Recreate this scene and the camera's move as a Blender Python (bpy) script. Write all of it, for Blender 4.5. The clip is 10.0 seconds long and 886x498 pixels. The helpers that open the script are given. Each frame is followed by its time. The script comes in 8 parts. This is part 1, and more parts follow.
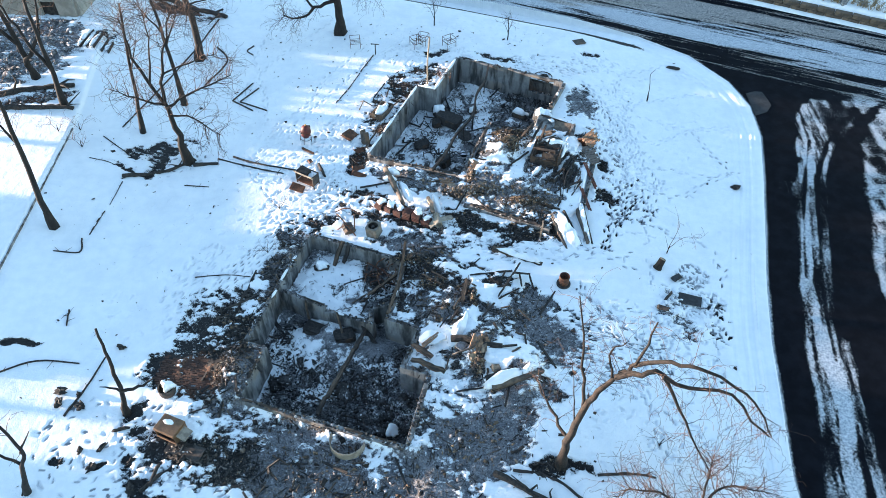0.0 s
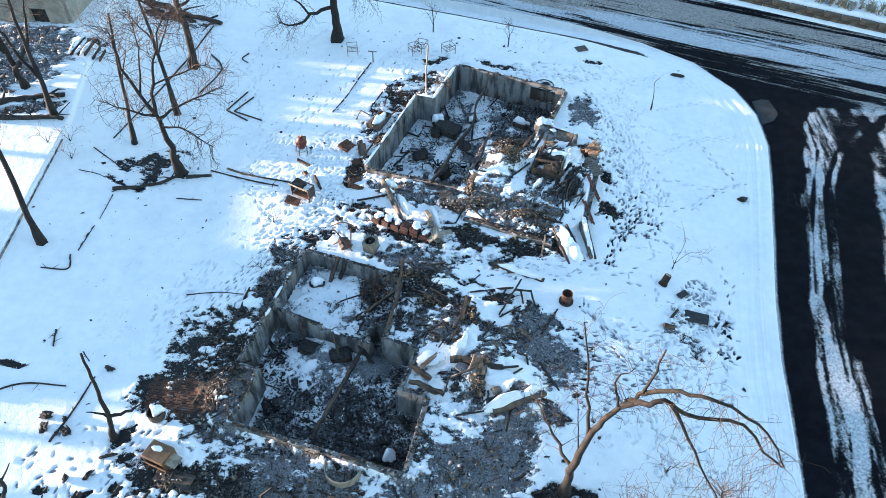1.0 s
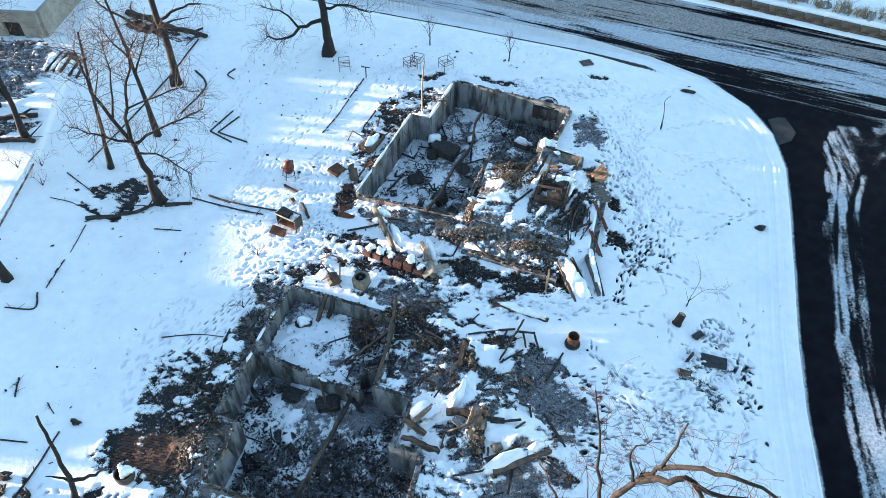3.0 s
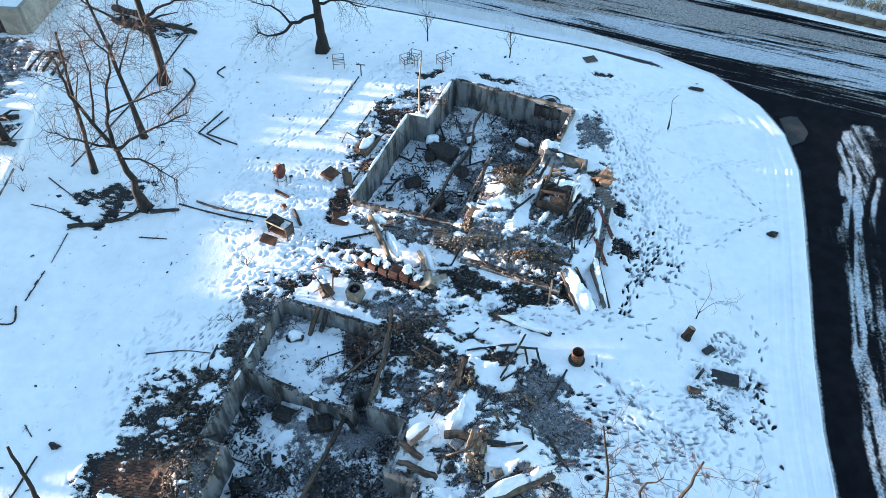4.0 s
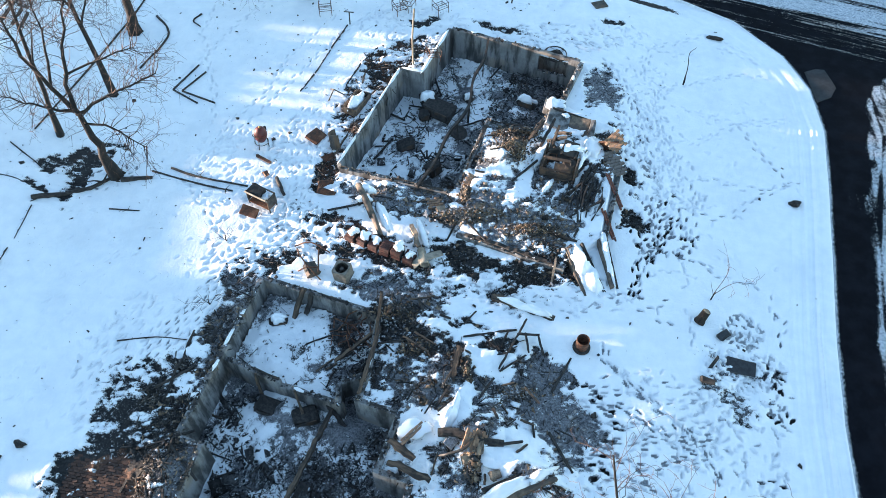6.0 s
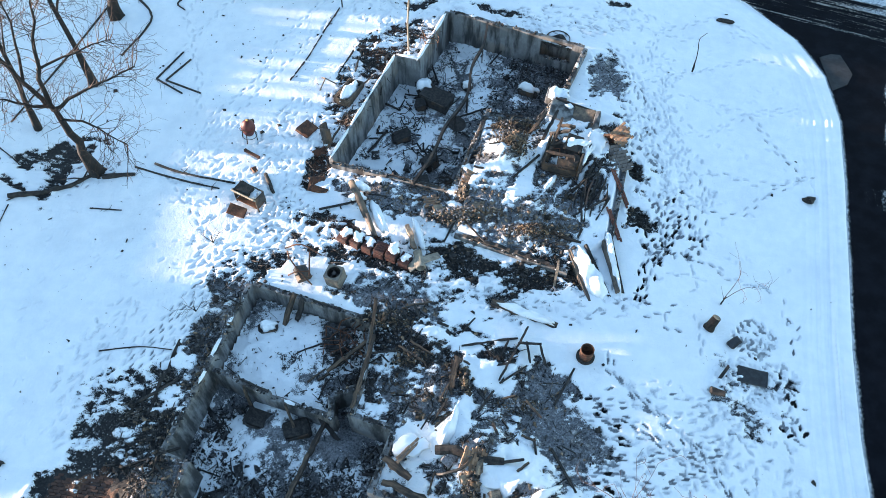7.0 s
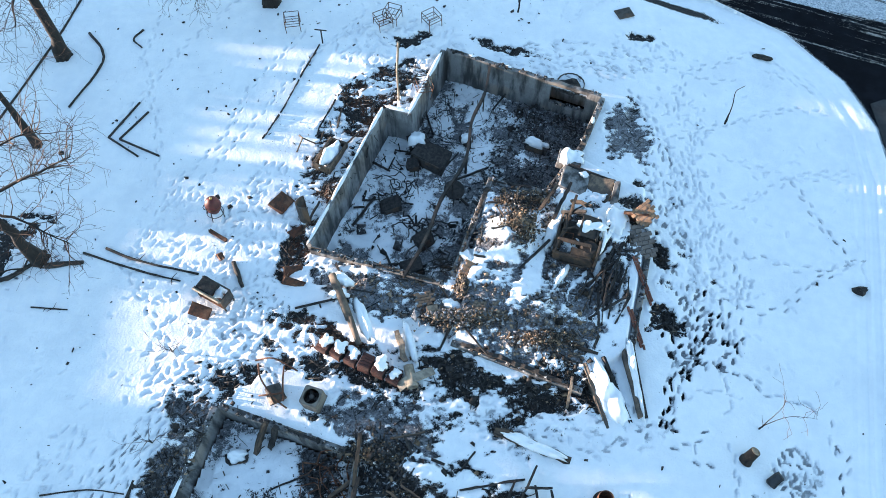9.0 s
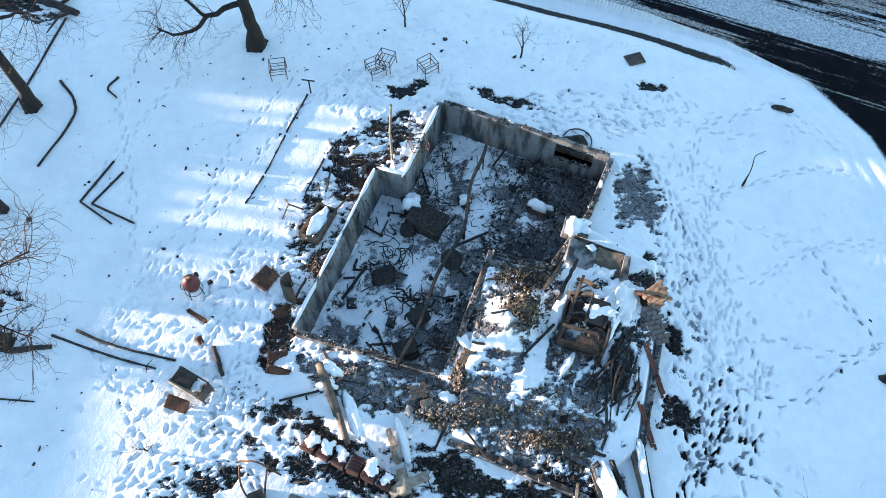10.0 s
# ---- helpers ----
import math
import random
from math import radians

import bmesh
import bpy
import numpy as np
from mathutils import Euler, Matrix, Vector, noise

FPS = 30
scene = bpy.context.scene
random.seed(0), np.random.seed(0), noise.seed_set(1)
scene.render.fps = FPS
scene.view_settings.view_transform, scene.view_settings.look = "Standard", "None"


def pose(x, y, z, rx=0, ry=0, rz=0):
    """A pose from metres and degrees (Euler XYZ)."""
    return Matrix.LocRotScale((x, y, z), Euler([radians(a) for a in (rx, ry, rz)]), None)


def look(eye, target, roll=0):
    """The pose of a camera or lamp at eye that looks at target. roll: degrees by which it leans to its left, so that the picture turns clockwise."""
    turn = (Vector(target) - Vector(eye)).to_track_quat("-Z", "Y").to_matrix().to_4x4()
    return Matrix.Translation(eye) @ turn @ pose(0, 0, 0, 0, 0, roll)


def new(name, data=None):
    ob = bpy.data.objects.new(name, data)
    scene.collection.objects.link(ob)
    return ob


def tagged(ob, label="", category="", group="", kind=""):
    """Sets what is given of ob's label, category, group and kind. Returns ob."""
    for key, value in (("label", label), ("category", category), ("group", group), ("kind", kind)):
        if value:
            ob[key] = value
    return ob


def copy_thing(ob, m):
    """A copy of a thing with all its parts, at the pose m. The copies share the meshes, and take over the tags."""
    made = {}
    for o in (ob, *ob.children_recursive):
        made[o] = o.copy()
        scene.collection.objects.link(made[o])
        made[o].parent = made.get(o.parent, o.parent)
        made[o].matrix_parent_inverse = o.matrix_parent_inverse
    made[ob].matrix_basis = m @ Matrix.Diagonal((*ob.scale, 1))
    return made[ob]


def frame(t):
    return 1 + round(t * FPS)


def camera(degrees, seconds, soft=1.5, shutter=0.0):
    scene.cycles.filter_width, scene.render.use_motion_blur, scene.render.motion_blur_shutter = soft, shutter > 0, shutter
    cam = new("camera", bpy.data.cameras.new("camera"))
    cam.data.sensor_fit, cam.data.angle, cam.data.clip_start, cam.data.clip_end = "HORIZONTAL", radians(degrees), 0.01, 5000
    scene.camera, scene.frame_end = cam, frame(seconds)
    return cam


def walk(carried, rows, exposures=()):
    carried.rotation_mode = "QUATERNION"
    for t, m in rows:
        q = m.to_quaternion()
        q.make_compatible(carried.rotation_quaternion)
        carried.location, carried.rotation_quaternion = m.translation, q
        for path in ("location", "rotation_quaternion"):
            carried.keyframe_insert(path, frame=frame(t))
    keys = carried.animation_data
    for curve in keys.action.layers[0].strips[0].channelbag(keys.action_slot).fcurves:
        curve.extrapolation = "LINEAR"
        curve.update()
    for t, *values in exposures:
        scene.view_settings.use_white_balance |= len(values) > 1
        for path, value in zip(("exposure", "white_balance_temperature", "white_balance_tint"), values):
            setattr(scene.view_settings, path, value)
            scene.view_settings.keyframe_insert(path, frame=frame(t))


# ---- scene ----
cam = camera(62.3, 10.0, soft=0.3)
PATH = [
    (0, (0.207, 0.63, 26.139), (0.172, 2.001, 24.684), 0.5),
    (0.5, (0.222, 1.261, 26.053), (0.186, 2.63, 24.596), 0.5),
    (1, (0.233, 1.876, 25.904), (0.197, 3.247, 24.449), 0.4),
    (1.5, (0.242, 2.524, 25.752), (0.206, 3.896, 24.297), 0.3),
    (2, (0.259, 3.254, 25.578), (0.224, 4.624, 24.122), 0.2),
    (2.5, (0.308, 4.02, 25.406), (0.271, 5.389, 23.949), 0.2),
    (3, (0.366, 4.836, 25.206), (0.327, 6.205, 23.748), 0.2),
    (4.5, (0.519, 7.394, 24.534), (0.476, 8.711, 23.03), -0.2),
    (5, (0.605, 8.17, 24.378), (0.559, 9.449, 22.841), -0.4),
    (5.5, (0.606, 8.859, 24.185), (0.564, 10.099, 22.617), -0.2),
    (7, (0.64, 11.374, 23.587), (0.604, 12.512, 21.942), -0.3),
    (7.5, (0.66, 12.818, 23.479), (0.624, 13.921, 21.811), -0.4),
    (8, (0.667, 14.537, 23.42), (0.631, 15.605, 21.729), -0.5),
    (8.5, (0.677, 16.402, 23.353), (0.64, 17.441, 21.645), -0.7),
    (9, (0.638, 18.358, 23.31), (0.604, 19.369, 21.584), -0.6),
    (9.5, (0.659, 20.451, 23.315), (0.625, 21.434, 21.573), -0.7),
    (10, (0.656, 22.504, 23.4), (0.624, 23.459, 21.643), -0.5),
]
walk(cam, [(t, look(eye, target, roll)) for t, eye, target, roll in PATH], [(0.0, 2.55, 6030, 9), (6.0, 2.53, 6015, 9), (8.0, 2.51, 5980, 9), (10.0, 2.43, 5930, 9)])

# ---- light ----
SUN_EL, SUN_AZ = 4.2, 276.0   # degrees; azimuth clockwise from +y
world = bpy.data.worlds.new("winter_sky")
scene.world = world
world.use_nodes = True
wn = world.node_tree.nodes
sky = wn.new("ShaderNodeTexSky")
sky.sky_type = "NISHITA"
sky.sun_disc = False
sky.sun_elevation = radians(SUN_EL)
sky.sun_rotation = radians(SUN_AZ)
sky.altitude = 1700
sky.dust_density = 0.4
world.node_tree.links.new(sky.outputs[0], wn["Background"].inputs[0])
wn["Background"].inputs[1].default_value = 0.15
sun = new("sun", bpy.data.lights.new("sun", "SUN"))
sun.data.energy, sun.data.angle, sun.data.color = 5.0, radians(1.0), (1.0, 0.745, 0.56)
sx, sy = math.sin(radians(SUN_AZ)), math.cos(radians(SUN_AZ))
sun.matrix_world = look((sx * 80, sy * 80, 80 * math.tan(radians(SUN_EL))), (0, 0, 0))

rng = np.random.default_rng(7)


# ---- noise on arrays ----
def lattice(ix, iy, seed):
    h = (ix.astype(np.int64) * 374761393 + iy.astype(np.int64) * 668265263 + seed * 974711) & 0xFFFFFFFF
    h = ((h ^ (h >> 13)) * 1274126177) & 0xFFFFFFFF
    return ((h ^ (h >> 16)) & 0xFFFF) / 65535.0


def vnoise(x, y, seed=0):
    x, y = np.asarray(x, float), np.asarray(y, float)
    ix, iy = np.floor(x), np.floor(y)
    fx, fy = x - ix, y - iy
    fx, fy = fx * fx * (3 - 2 * fx), fy * fy * (3 - 2 * fy)
    a, b = lattice(ix, iy, seed), lattice(ix + 1, iy, seed)
    c, d = lattice(ix, iy + 1, seed), lattice(ix + 1, iy + 1, seed)
    return (a * (1 - fx) + b * fx) * (1 - fy) + (c * (1 - fx) + d * fx) * fy


def fbm(x, y, seed=0, octaves=4, gain=0.5):
    total, amp, norm = 0, 1.0, 0
    for k in range(octaves):
        total = total + amp * vnoise(x * 2 ** k + 17.3 * k, y * 2 ** k - 9.1 * k, seed + k)
        norm += amp
        amp *= gain
    return total / norm


def smooth(e0, e1, v):
    t = np.clip((v - e0) / (e1 - e0), 0, 1)
    return t * t * (3 - 2 * t)


def inside(poly, x, y):
    hit = np.zeros(np.shape(x), bool)
    n = len(poly)
    for i in range(n):
        (x0, y0), (x1, y1) = poly[i], poly[(i + 1) % n]
        if y0 == y1:
            continue
        cross = ((y0 > y) != (y1 > y)) & (x < (x1 - x0) * (y - y0) / (y1 - y0) + x0)
        hit ^= cross
    return hit


def seg_distance(line, x, y):
    """Distance to a polyline, and whether the place lies to its right."""
    best, side = np.full(np.shape(x), 1e9), np.zeros(np.shape(x))
    for (x0, y0), (x1, y1) in zip(line, line[1:]):
        dx, dy = x1 - x0, y1 - y0
        t = np.clip(((x - x0) * dx + (y - y0) * dy) / (dx * dx + dy * dy), 0, 1)
        px, py = x - x0 - t * dx, y - y0 - t * dy
        d = np.hypot(px, py)
        s = np.where(dx * (y - y0) - dy * (x - x0) < 0, 1.0, -1.0)
        side = np.where(d < best - 1e-6, s, side)
        best = np.minimum(best, d)
    return best, side


# ---- materials ----
class Mat:
    def __init__(self, name, rough=0.8, metal=0.0):
        self.m = bpy.data.materials.new(name)
        self.m.use_nodes = True
        self.t = self.m.node_tree
        self.b = self.t.nodes["Principled BSDF"]
        self.b.inputs["Roughness"].default_value = rough
        self.b.inputs["Metallic"].default_value = metal
        self.co = self.add("ShaderNodeTexCoord").outputs["Object"]

    def add(self, kind, **kw):
        n = self.t.nodes.new(kind)
        for k, v in kw.items():
            setattr(n, k, v)
        return n

    def put(self, sock, v):
        if isinstance(v, bpy.types.NodeSocket):
            self.t.links.new(v, sock)
        elif sock.type == "RGBA" and not isinstance(v, (int, float)):
            sock.default_value = (*v, 1.0) if len(v) == 3 else v
        else:
            sock.default_value = v

    def noise(self, scale, detail=4.0, rough=0.55, co=None, stretch=None, dist=0.0):
        co = co or self.co
        if stretch:
            mp = self.add("ShaderNodeMapping")
            self.put(mp.inputs[0], co)
            mp.inputs["Scale"].default_value = stretch
            co = mp.outputs[0]
        n = self.add("ShaderNodeTexNoise")
        self.put(n.inputs["Vector"], co)
        n.inputs["Scale"].default_value = scale
        n.inputs["Detail"].default_value = detail
        n.inputs["Roughness"].default_value = rough
        n.inputs["Distortion"].default_value = dist
        return n.outputs[0]

    def ramp(self, v, lo, hi, a=0.0, b=1.0):
        n = self.add("ShaderNodeMapRange", interpolation_type="SMOOTHSTEP")
        self.put(n.inputs[0], v)
        for i, q in enumerate((lo, hi, a, b)):
            n.inputs[1 + i].default_value = q
        return n.outputs[0]

    def mix(self, f, a, b):
        n = self.add("ShaderNodeMix", data_type="RGBA")
        self.put(n.inputs[0], f)
        self.put(n.inputs[6], a)
        self.put(n.inputs[7], b)
        return n.outputs[2]

    def math(self, op, a, b=0.0):
        n = self.add("ShaderNodeMath", operation=op)
        self.put(n.inputs[0], a)
        self.put(n.inputs[1], b)
        return n.outputs[0]

    def bump(self, h, strength=0.4, dist=0.02):
        n = self.add("ShaderNodeBump")
        n.inputs["Strength"].default_value = strength
        n.inputs["Distance"].default_value = dist
        self.put(n.inputs["Height"], h)
        self.put(self.b.inputs["Normal"], n.outputs[0])

    def color(self, v):
        self.put(self.b.inputs["Base Color"], v)

    def rough(self, v):
        self.put(self.b.inputs["Roughness"], v)

    def island(self):
        return self.add("ShaderNodeNewGeometry").outputs["Random Per Island"]

    def each(self):
        return self.add("ShaderNodeObjectInfo").outputs["Random"]


def two_tone(name, a, b, scale=6.0, rough=0.85, metal=0.0, fine=40.0, bump=0.4, stretch=None, third=None, vary=0.0, lo=0.38, hi=0.62, dust=0.0):
    """A surface of two colours in patches, with fine grain over them."""
    m = Mat(name, rough, metal)
    n = m.noise(scale, 6, 0.62, stretch=stretch)
    c = m.mix(m.ramp(n, lo, hi), a, b)
    if third:
        c = m.mix(m.ramp(m.noise(scale * 0.37, 5, 0.6), 0.5, 0.66), c, third)
    g = m.noise(fine, 5, 0.6, stretch=stretch)
    c = m.mix(m.ramp(g, 0.3, 0.7, 0.0, 0.45), c, tuple(q * 0.45 for q in a))
    if vary:
        hsv = m.add("ShaderNodeHueSaturation")
        m.put(hsv.inputs["Color"], c)
        m.put(hsv.inputs["Value"], m.ramp(m.island(), 0, 1, 1 - vary, 1 + vary))
        c = hsv.outputs[0]
    if dust:
        # snow caught in the same hollows as on the ground
        c = m.mix(m.ramp(m.noise(6.5, 6, 0.7), 0.67 - dust, 0.70 - dust), c, (0.82, 0.84, 0.86))
    m.color(c)
    m.rough(m.ramp(g, 0.3, 0.7, rough - 0.08, min(1.0, rough + 0.08)))
    m.bump(m.math("ADD", n, m.math("MULTIPLY", g, 0.5)), bump, 0.02)
    return m.m


def snow_nodes(m):
    """Colour and height of old snow: a fine crust with soft hollows and a little grime."""
    n1, n2, n3 = m.noise(2.2, 5, 0.55), m.noise(16, 5, 0.6), m.noise(0.45, 5, 0.6)
    c = m.mix(m.ramp(n1, 0.3, 0.75), (0.87, 0.89, 0.905), (0.80, 0.83, 0.86))
    c = m.mix(m.ramp(n3, 0.45, 0.72, 0, 0.5), c, (0.70, 0.735, 0.775))
    c = m.mix(m.ramp(n2, 0.62, 0.85, 0, 0.3), c, (0.56, 0.57, 0.58))
    h = m.math("ADD", m.math("MULTIPLY", n1, 0.9), m.math("MULTIPLY", n2, 0.3))
    return c, h


def snow_material():
    m = Mat("snow", 0.62)
    c, h = snow_nodes(m)
    m.color(c)
    m.bump(h, 0.5, 0.06)
    return m.m


def ground_material():
    """Snow over burnt soil; the point attribute holds snow depth, grey ash and brown mulch."""
    m = Mat("snowy_ground", 0.7)
    at = m.add("ShaderNodeAttribute", attribute_name="cover")
    sp = m.add("ShaderNodeSeparateColor")
    m.put(sp.inputs[0], at.outputs["Color"])
    depth, ash, brown = sp.outputs[0], sp.outputs[1], sp.outputs[2]
    sc, sh = snow_nodes(m)
    e1, e2 = m.noise(6.5, 6, 0.7), m.noise(26, 5, 0.65)
    edge = m.math("ADD", m.math("MULTIPLY", m.math("SUBTRACT", e1, 0.5), 1.2), m.math("MULTIPLY", m.math("SUBTRACT", e2, 0.5), 0.8))
    mask = m.ramp(m.math("ADD", depth, edge), -0.03, 0.03)
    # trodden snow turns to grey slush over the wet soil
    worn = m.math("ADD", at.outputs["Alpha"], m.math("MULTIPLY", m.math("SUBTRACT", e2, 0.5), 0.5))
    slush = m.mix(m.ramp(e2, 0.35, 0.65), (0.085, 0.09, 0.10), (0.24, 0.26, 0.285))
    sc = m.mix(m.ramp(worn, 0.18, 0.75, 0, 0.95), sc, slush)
    g1, g2, g3 = m.noise(3.0, 6, 0.65), m.noise(14, 6, 0.7), m.noise(55, 4, 0.7)
    black = m.mix(m.ramp(g2, 0.35, 0.7), (0.007, 0.007, 0.0075), (0.038, 0.036, 0.036))
    black = m.mix(m.ramp(g3, 0.58, 0.74, 0, 0.6), black, (0.10, 0.085, 0.07))
    grey = m.mix(m.ramp(g2, 0.34, 0.66), (0.075, 0.077, 0.084), (0.30, 0.305, 0.325))
    grey = m.mix(m.ramp(g3, 0.54, 0.70, 0, 0.8), grey, (0.40, 0.39, 0.385))
    mulch = m.mix(m.ramp(g2, 0.35, 0.65), (0.035, 0.018, 0.012), (0.17, 0.085, 0.05))
    soil = m.mix(m.ramp(m.math("ADD", ash, m.math("MULTIPLY", m.math("SUBTRACT", g1, 0.5), 0.7)), 0.35, 0.65), black, grey)
    soil = m.mix(m.ramp(m.math("ADD", brown, m.math("MULTIPLY", m.math("SUBTRACT", g1, 0.5), 0.7)), 0.35, 0.65), soil, mulch)
    m.color(m.mix(mask, soil, sc))
    m.rough(m.ramp(mask, 0, 1, 0.92, 0.6))
    soilh = m.math("ADD", m.math("MULTIPLY", g2, 0.9), m.math("MULTIPLY", g3, 0.5))
    hmix = m.add("ShaderNodeMix", data_type="FLOAT")
    m.put(hmix.inputs[0], mask)
    m.put(hmix.inputs[2], soilh)
    m.put(hmix.inputs[3], m.math("ADD", sh, 0.6))
    m.bump(hmix.outputs[0], 0.75, 0.07)
    return m.m


def road_material():
    """Black wet asphalt; the attribute holds packed snow and brown slush."""
    m = Mat("icy_asphalt", 0.5)
    at = m.add("ShaderNodeAttribute", attribute_name="cover")
    sp = m.add("ShaderNodeSeparateColor")
    m.put(sp.inputs[0], at.outputs["Color"])
    ice, slush, along = sp.outputs[0], sp.outputs[1], sp.outputs[2]
    g1, g2, g3 = m.noise(1.6, 6, 0.6), m.noise(11, 6, 0.75), m.noise(60, 3, 0.7)
    # fine streaks along the north street
    turned = m.add("ShaderNodeMapping")
    m.put(turned.inputs[0], m.co)
    turned.inputs["Rotation"].default_value = (0, 0, radians(22))
    fine = m.noise(1.0, 6, 0.65, co=turned.outputs[0], stretch=(0.22, 5.0, 1))
    drawn = m.math("MULTIPLY", m.math("MULTIPLY", m.math("SUBTRACT", fine, 0.5), 2.6), at.outputs["Alpha"])
    # blue in the tar colour stands in for reflected sky
    tar = m.mix(m.ramp(g1, 0.35, 0.7), (0.003, 0.0036, 0.0060), (0.007, 0.008, 0.012))
    tar = m.mix(m.ramp(g3, 0.60, 0.8, 0, 0.25), tar, (0.025, 0.025, 0.03))
    white = m.mix(m.ramp(g2, 0.32, 0.68), (0.20, 0.24, 0.29), (0.66, 0.68, 0.71))
    white = m.mix(m.ramp(g3, 0.55, 0.72, 0, 0.7), white, (0.80, 0.80, 0.80))
    dirty = m.mix(m.ramp(g2, 0.35, 0.7), (0.06, 0.050, 0.042), (0.52, 0.45, 0.38))
    white = m.mix(slush, white, dirty)
    mask = m.ramp(m.math("ADD", m.math("ADD", ice, drawn), m.math("ADD", m.math("MULTIPLY", m.math("SUBTRACT", g2, 0.5), 0.9), m.math("MULTIPLY", m.math("SUBTRACT", g3, 0.5), 0.9))), 0.36, 0.62)
    m.color(m.mix(mask, tar, white))
    m.rough(m.ramp(mask, 0, 1, 0.8, 0.75))
    m.b.inputs["Specular IOR Level"].default_value = 0.06
    m.bump(m.math("ADD", m.math("MULTIPLY", mask, 0.6), m.math("MULTIPLY", g2, 0.3)), 0.6, 0.04)
    return m.m


def concrete_material():
    """Poured foundation concrete, sooted in streaks that run down."""
    m = Mat("sooty_concrete", 0.88)
    n1 = m.noise(1.4, 6, 0.6)
    n2 = m.noise(1.5, 6, 0.6, stretch=(1.6, 1.6, 0.35))
    n3 = m.noise(30, 5, 0.65)
    c = m.mix(m.ramp(n3, 0.3, 0.7), (0.20, 0.205, 0.208), (0.275, 0.278, 0.28))
    c = m.mix(m.ramp(n1, 0.42, 0.62, 0, 0.7), c, (0.15, 0.15, 0.15))
    c = m.mix(m.ramp(m.noise(0.8, 4, 0.5), 0.52, 0.66, 0, 0.55), c, (0.24, 0.19, 0.14))
    c = m.mix(m.ramp(n2, 0.40, 0.62, 0, 0.93), c, (0.030, 0.029, 0.029))
    m.color(c)
    m.bump(m.math("ADD", m.math("MULTIPLY", n3, 0.4), n1), 0.35, 0.02)
    return m.m


SNOW = snow_material()
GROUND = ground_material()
ROAD = road_material()
CONCRETE = concrete_material()
BARK = two_tone("charred_bark", (0.022, 0.018, 0.016), (0.008, 0.007, 0.007), 5, 0.95, fine=26, bump=0.8, stretch=(1, 1, 0.35))
BARK_TAN = two_tone("scorched_tan_bark", (0.028, 0.019, 0.014), (0.006, 0.0055, 0.0055), 6.0, 0.9, fine=24, bump=0.7, stretch=(1, 1, 0.5))
TWIG = two_tone("twig_bark", (0.105, 0.056, 0.038), (0.032, 0.023, 0.020), 4, 0.95, fine=20, bump=0.2)
CHAR = two_tone("charred_wood", (0.013, 0.012, 0.012), (0.046, 0.040, 0.036), 7, 0.9, fine=45, bump=0.8, vary=0.4)
WOOD = two_tone("scorched_timber", (0.145, 0.104, 0.070), (0.045, 0.035, 0.028), 4, 0.85, fine=30, bump=0.5, stretch=(1, 1, 0.4), vary=0.35)
STRAW = two_tone("scorched_straw", (0.24, 0.168, 0.105), (0.05, 0.040, 0.032), 6, 0.95, fine=40, bump=0.6, vary=0.65)
BEAM = two_tone("scorched_beam", (0.115, 0.080, 0.054), (0.013, 0.012, 0.0115), 5, 0.88, fine=34, bump=0.7, stretch=(0.22, 1.6, 1.6), vary=0.4, lo=0.40, hi=0.56)
PLATE = two_tone("dark_plate", (0.040, 0.044, 0.050), (0.022, 0.022, 0.024), 5, 0.6, 0.2, fine=40, bump=0.3)
ASHSTONE = two_tone("ash_rubble", (0.31, 0.312, 0.325), (0.075, 0.076, 0.082), 9, 0.95, fine=50, bump=0.6, vary=0.6, dust=0.06)
DARKSTONE = two_tone("burnt_rubble", (0.014, 0.014, 0.015), (0.066, 0.064, 0.064), 9, 0.95, fine=50, bump=0.6, vary=0.7, dust=0.065)
TANSTONE = two_tone("tan_rubble", (0.33, 0.25, 0.175), (0.085, 0.070, 0.058), 5, 0.95, fine=40, bump=0.6, vary=0.4)
RUST = two_tone("rusted_steel", (0.16, 0.065, 0.035), (0.055, 0.034, 0.026), 7, 0.75, 0.35, fine=50, bump=0.4, third=(0.23, 0.12, 0.07))
MAROON = two_tone("maroon_scorched_brick", (0.078, 0.028, 0.022), (0.036, 0.018, 0.016), 5, 0.85, fine=45, bump=0.5)
STEEL = two_tone("scorched_steel", (0.085, 0.076, 0.068), (0.030, 0.028, 0.027), 4, 0.6, 0.4, fine=40, bump=0.3, third=(0.13, 0.085, 0.055))
BEIGE = two_tone("heat_bleached_metal", (0.36, 0.315, 0.25), (0.19, 0.16, 0.125), 4, 0.7, 0.15, fine=40, bump=0.3)


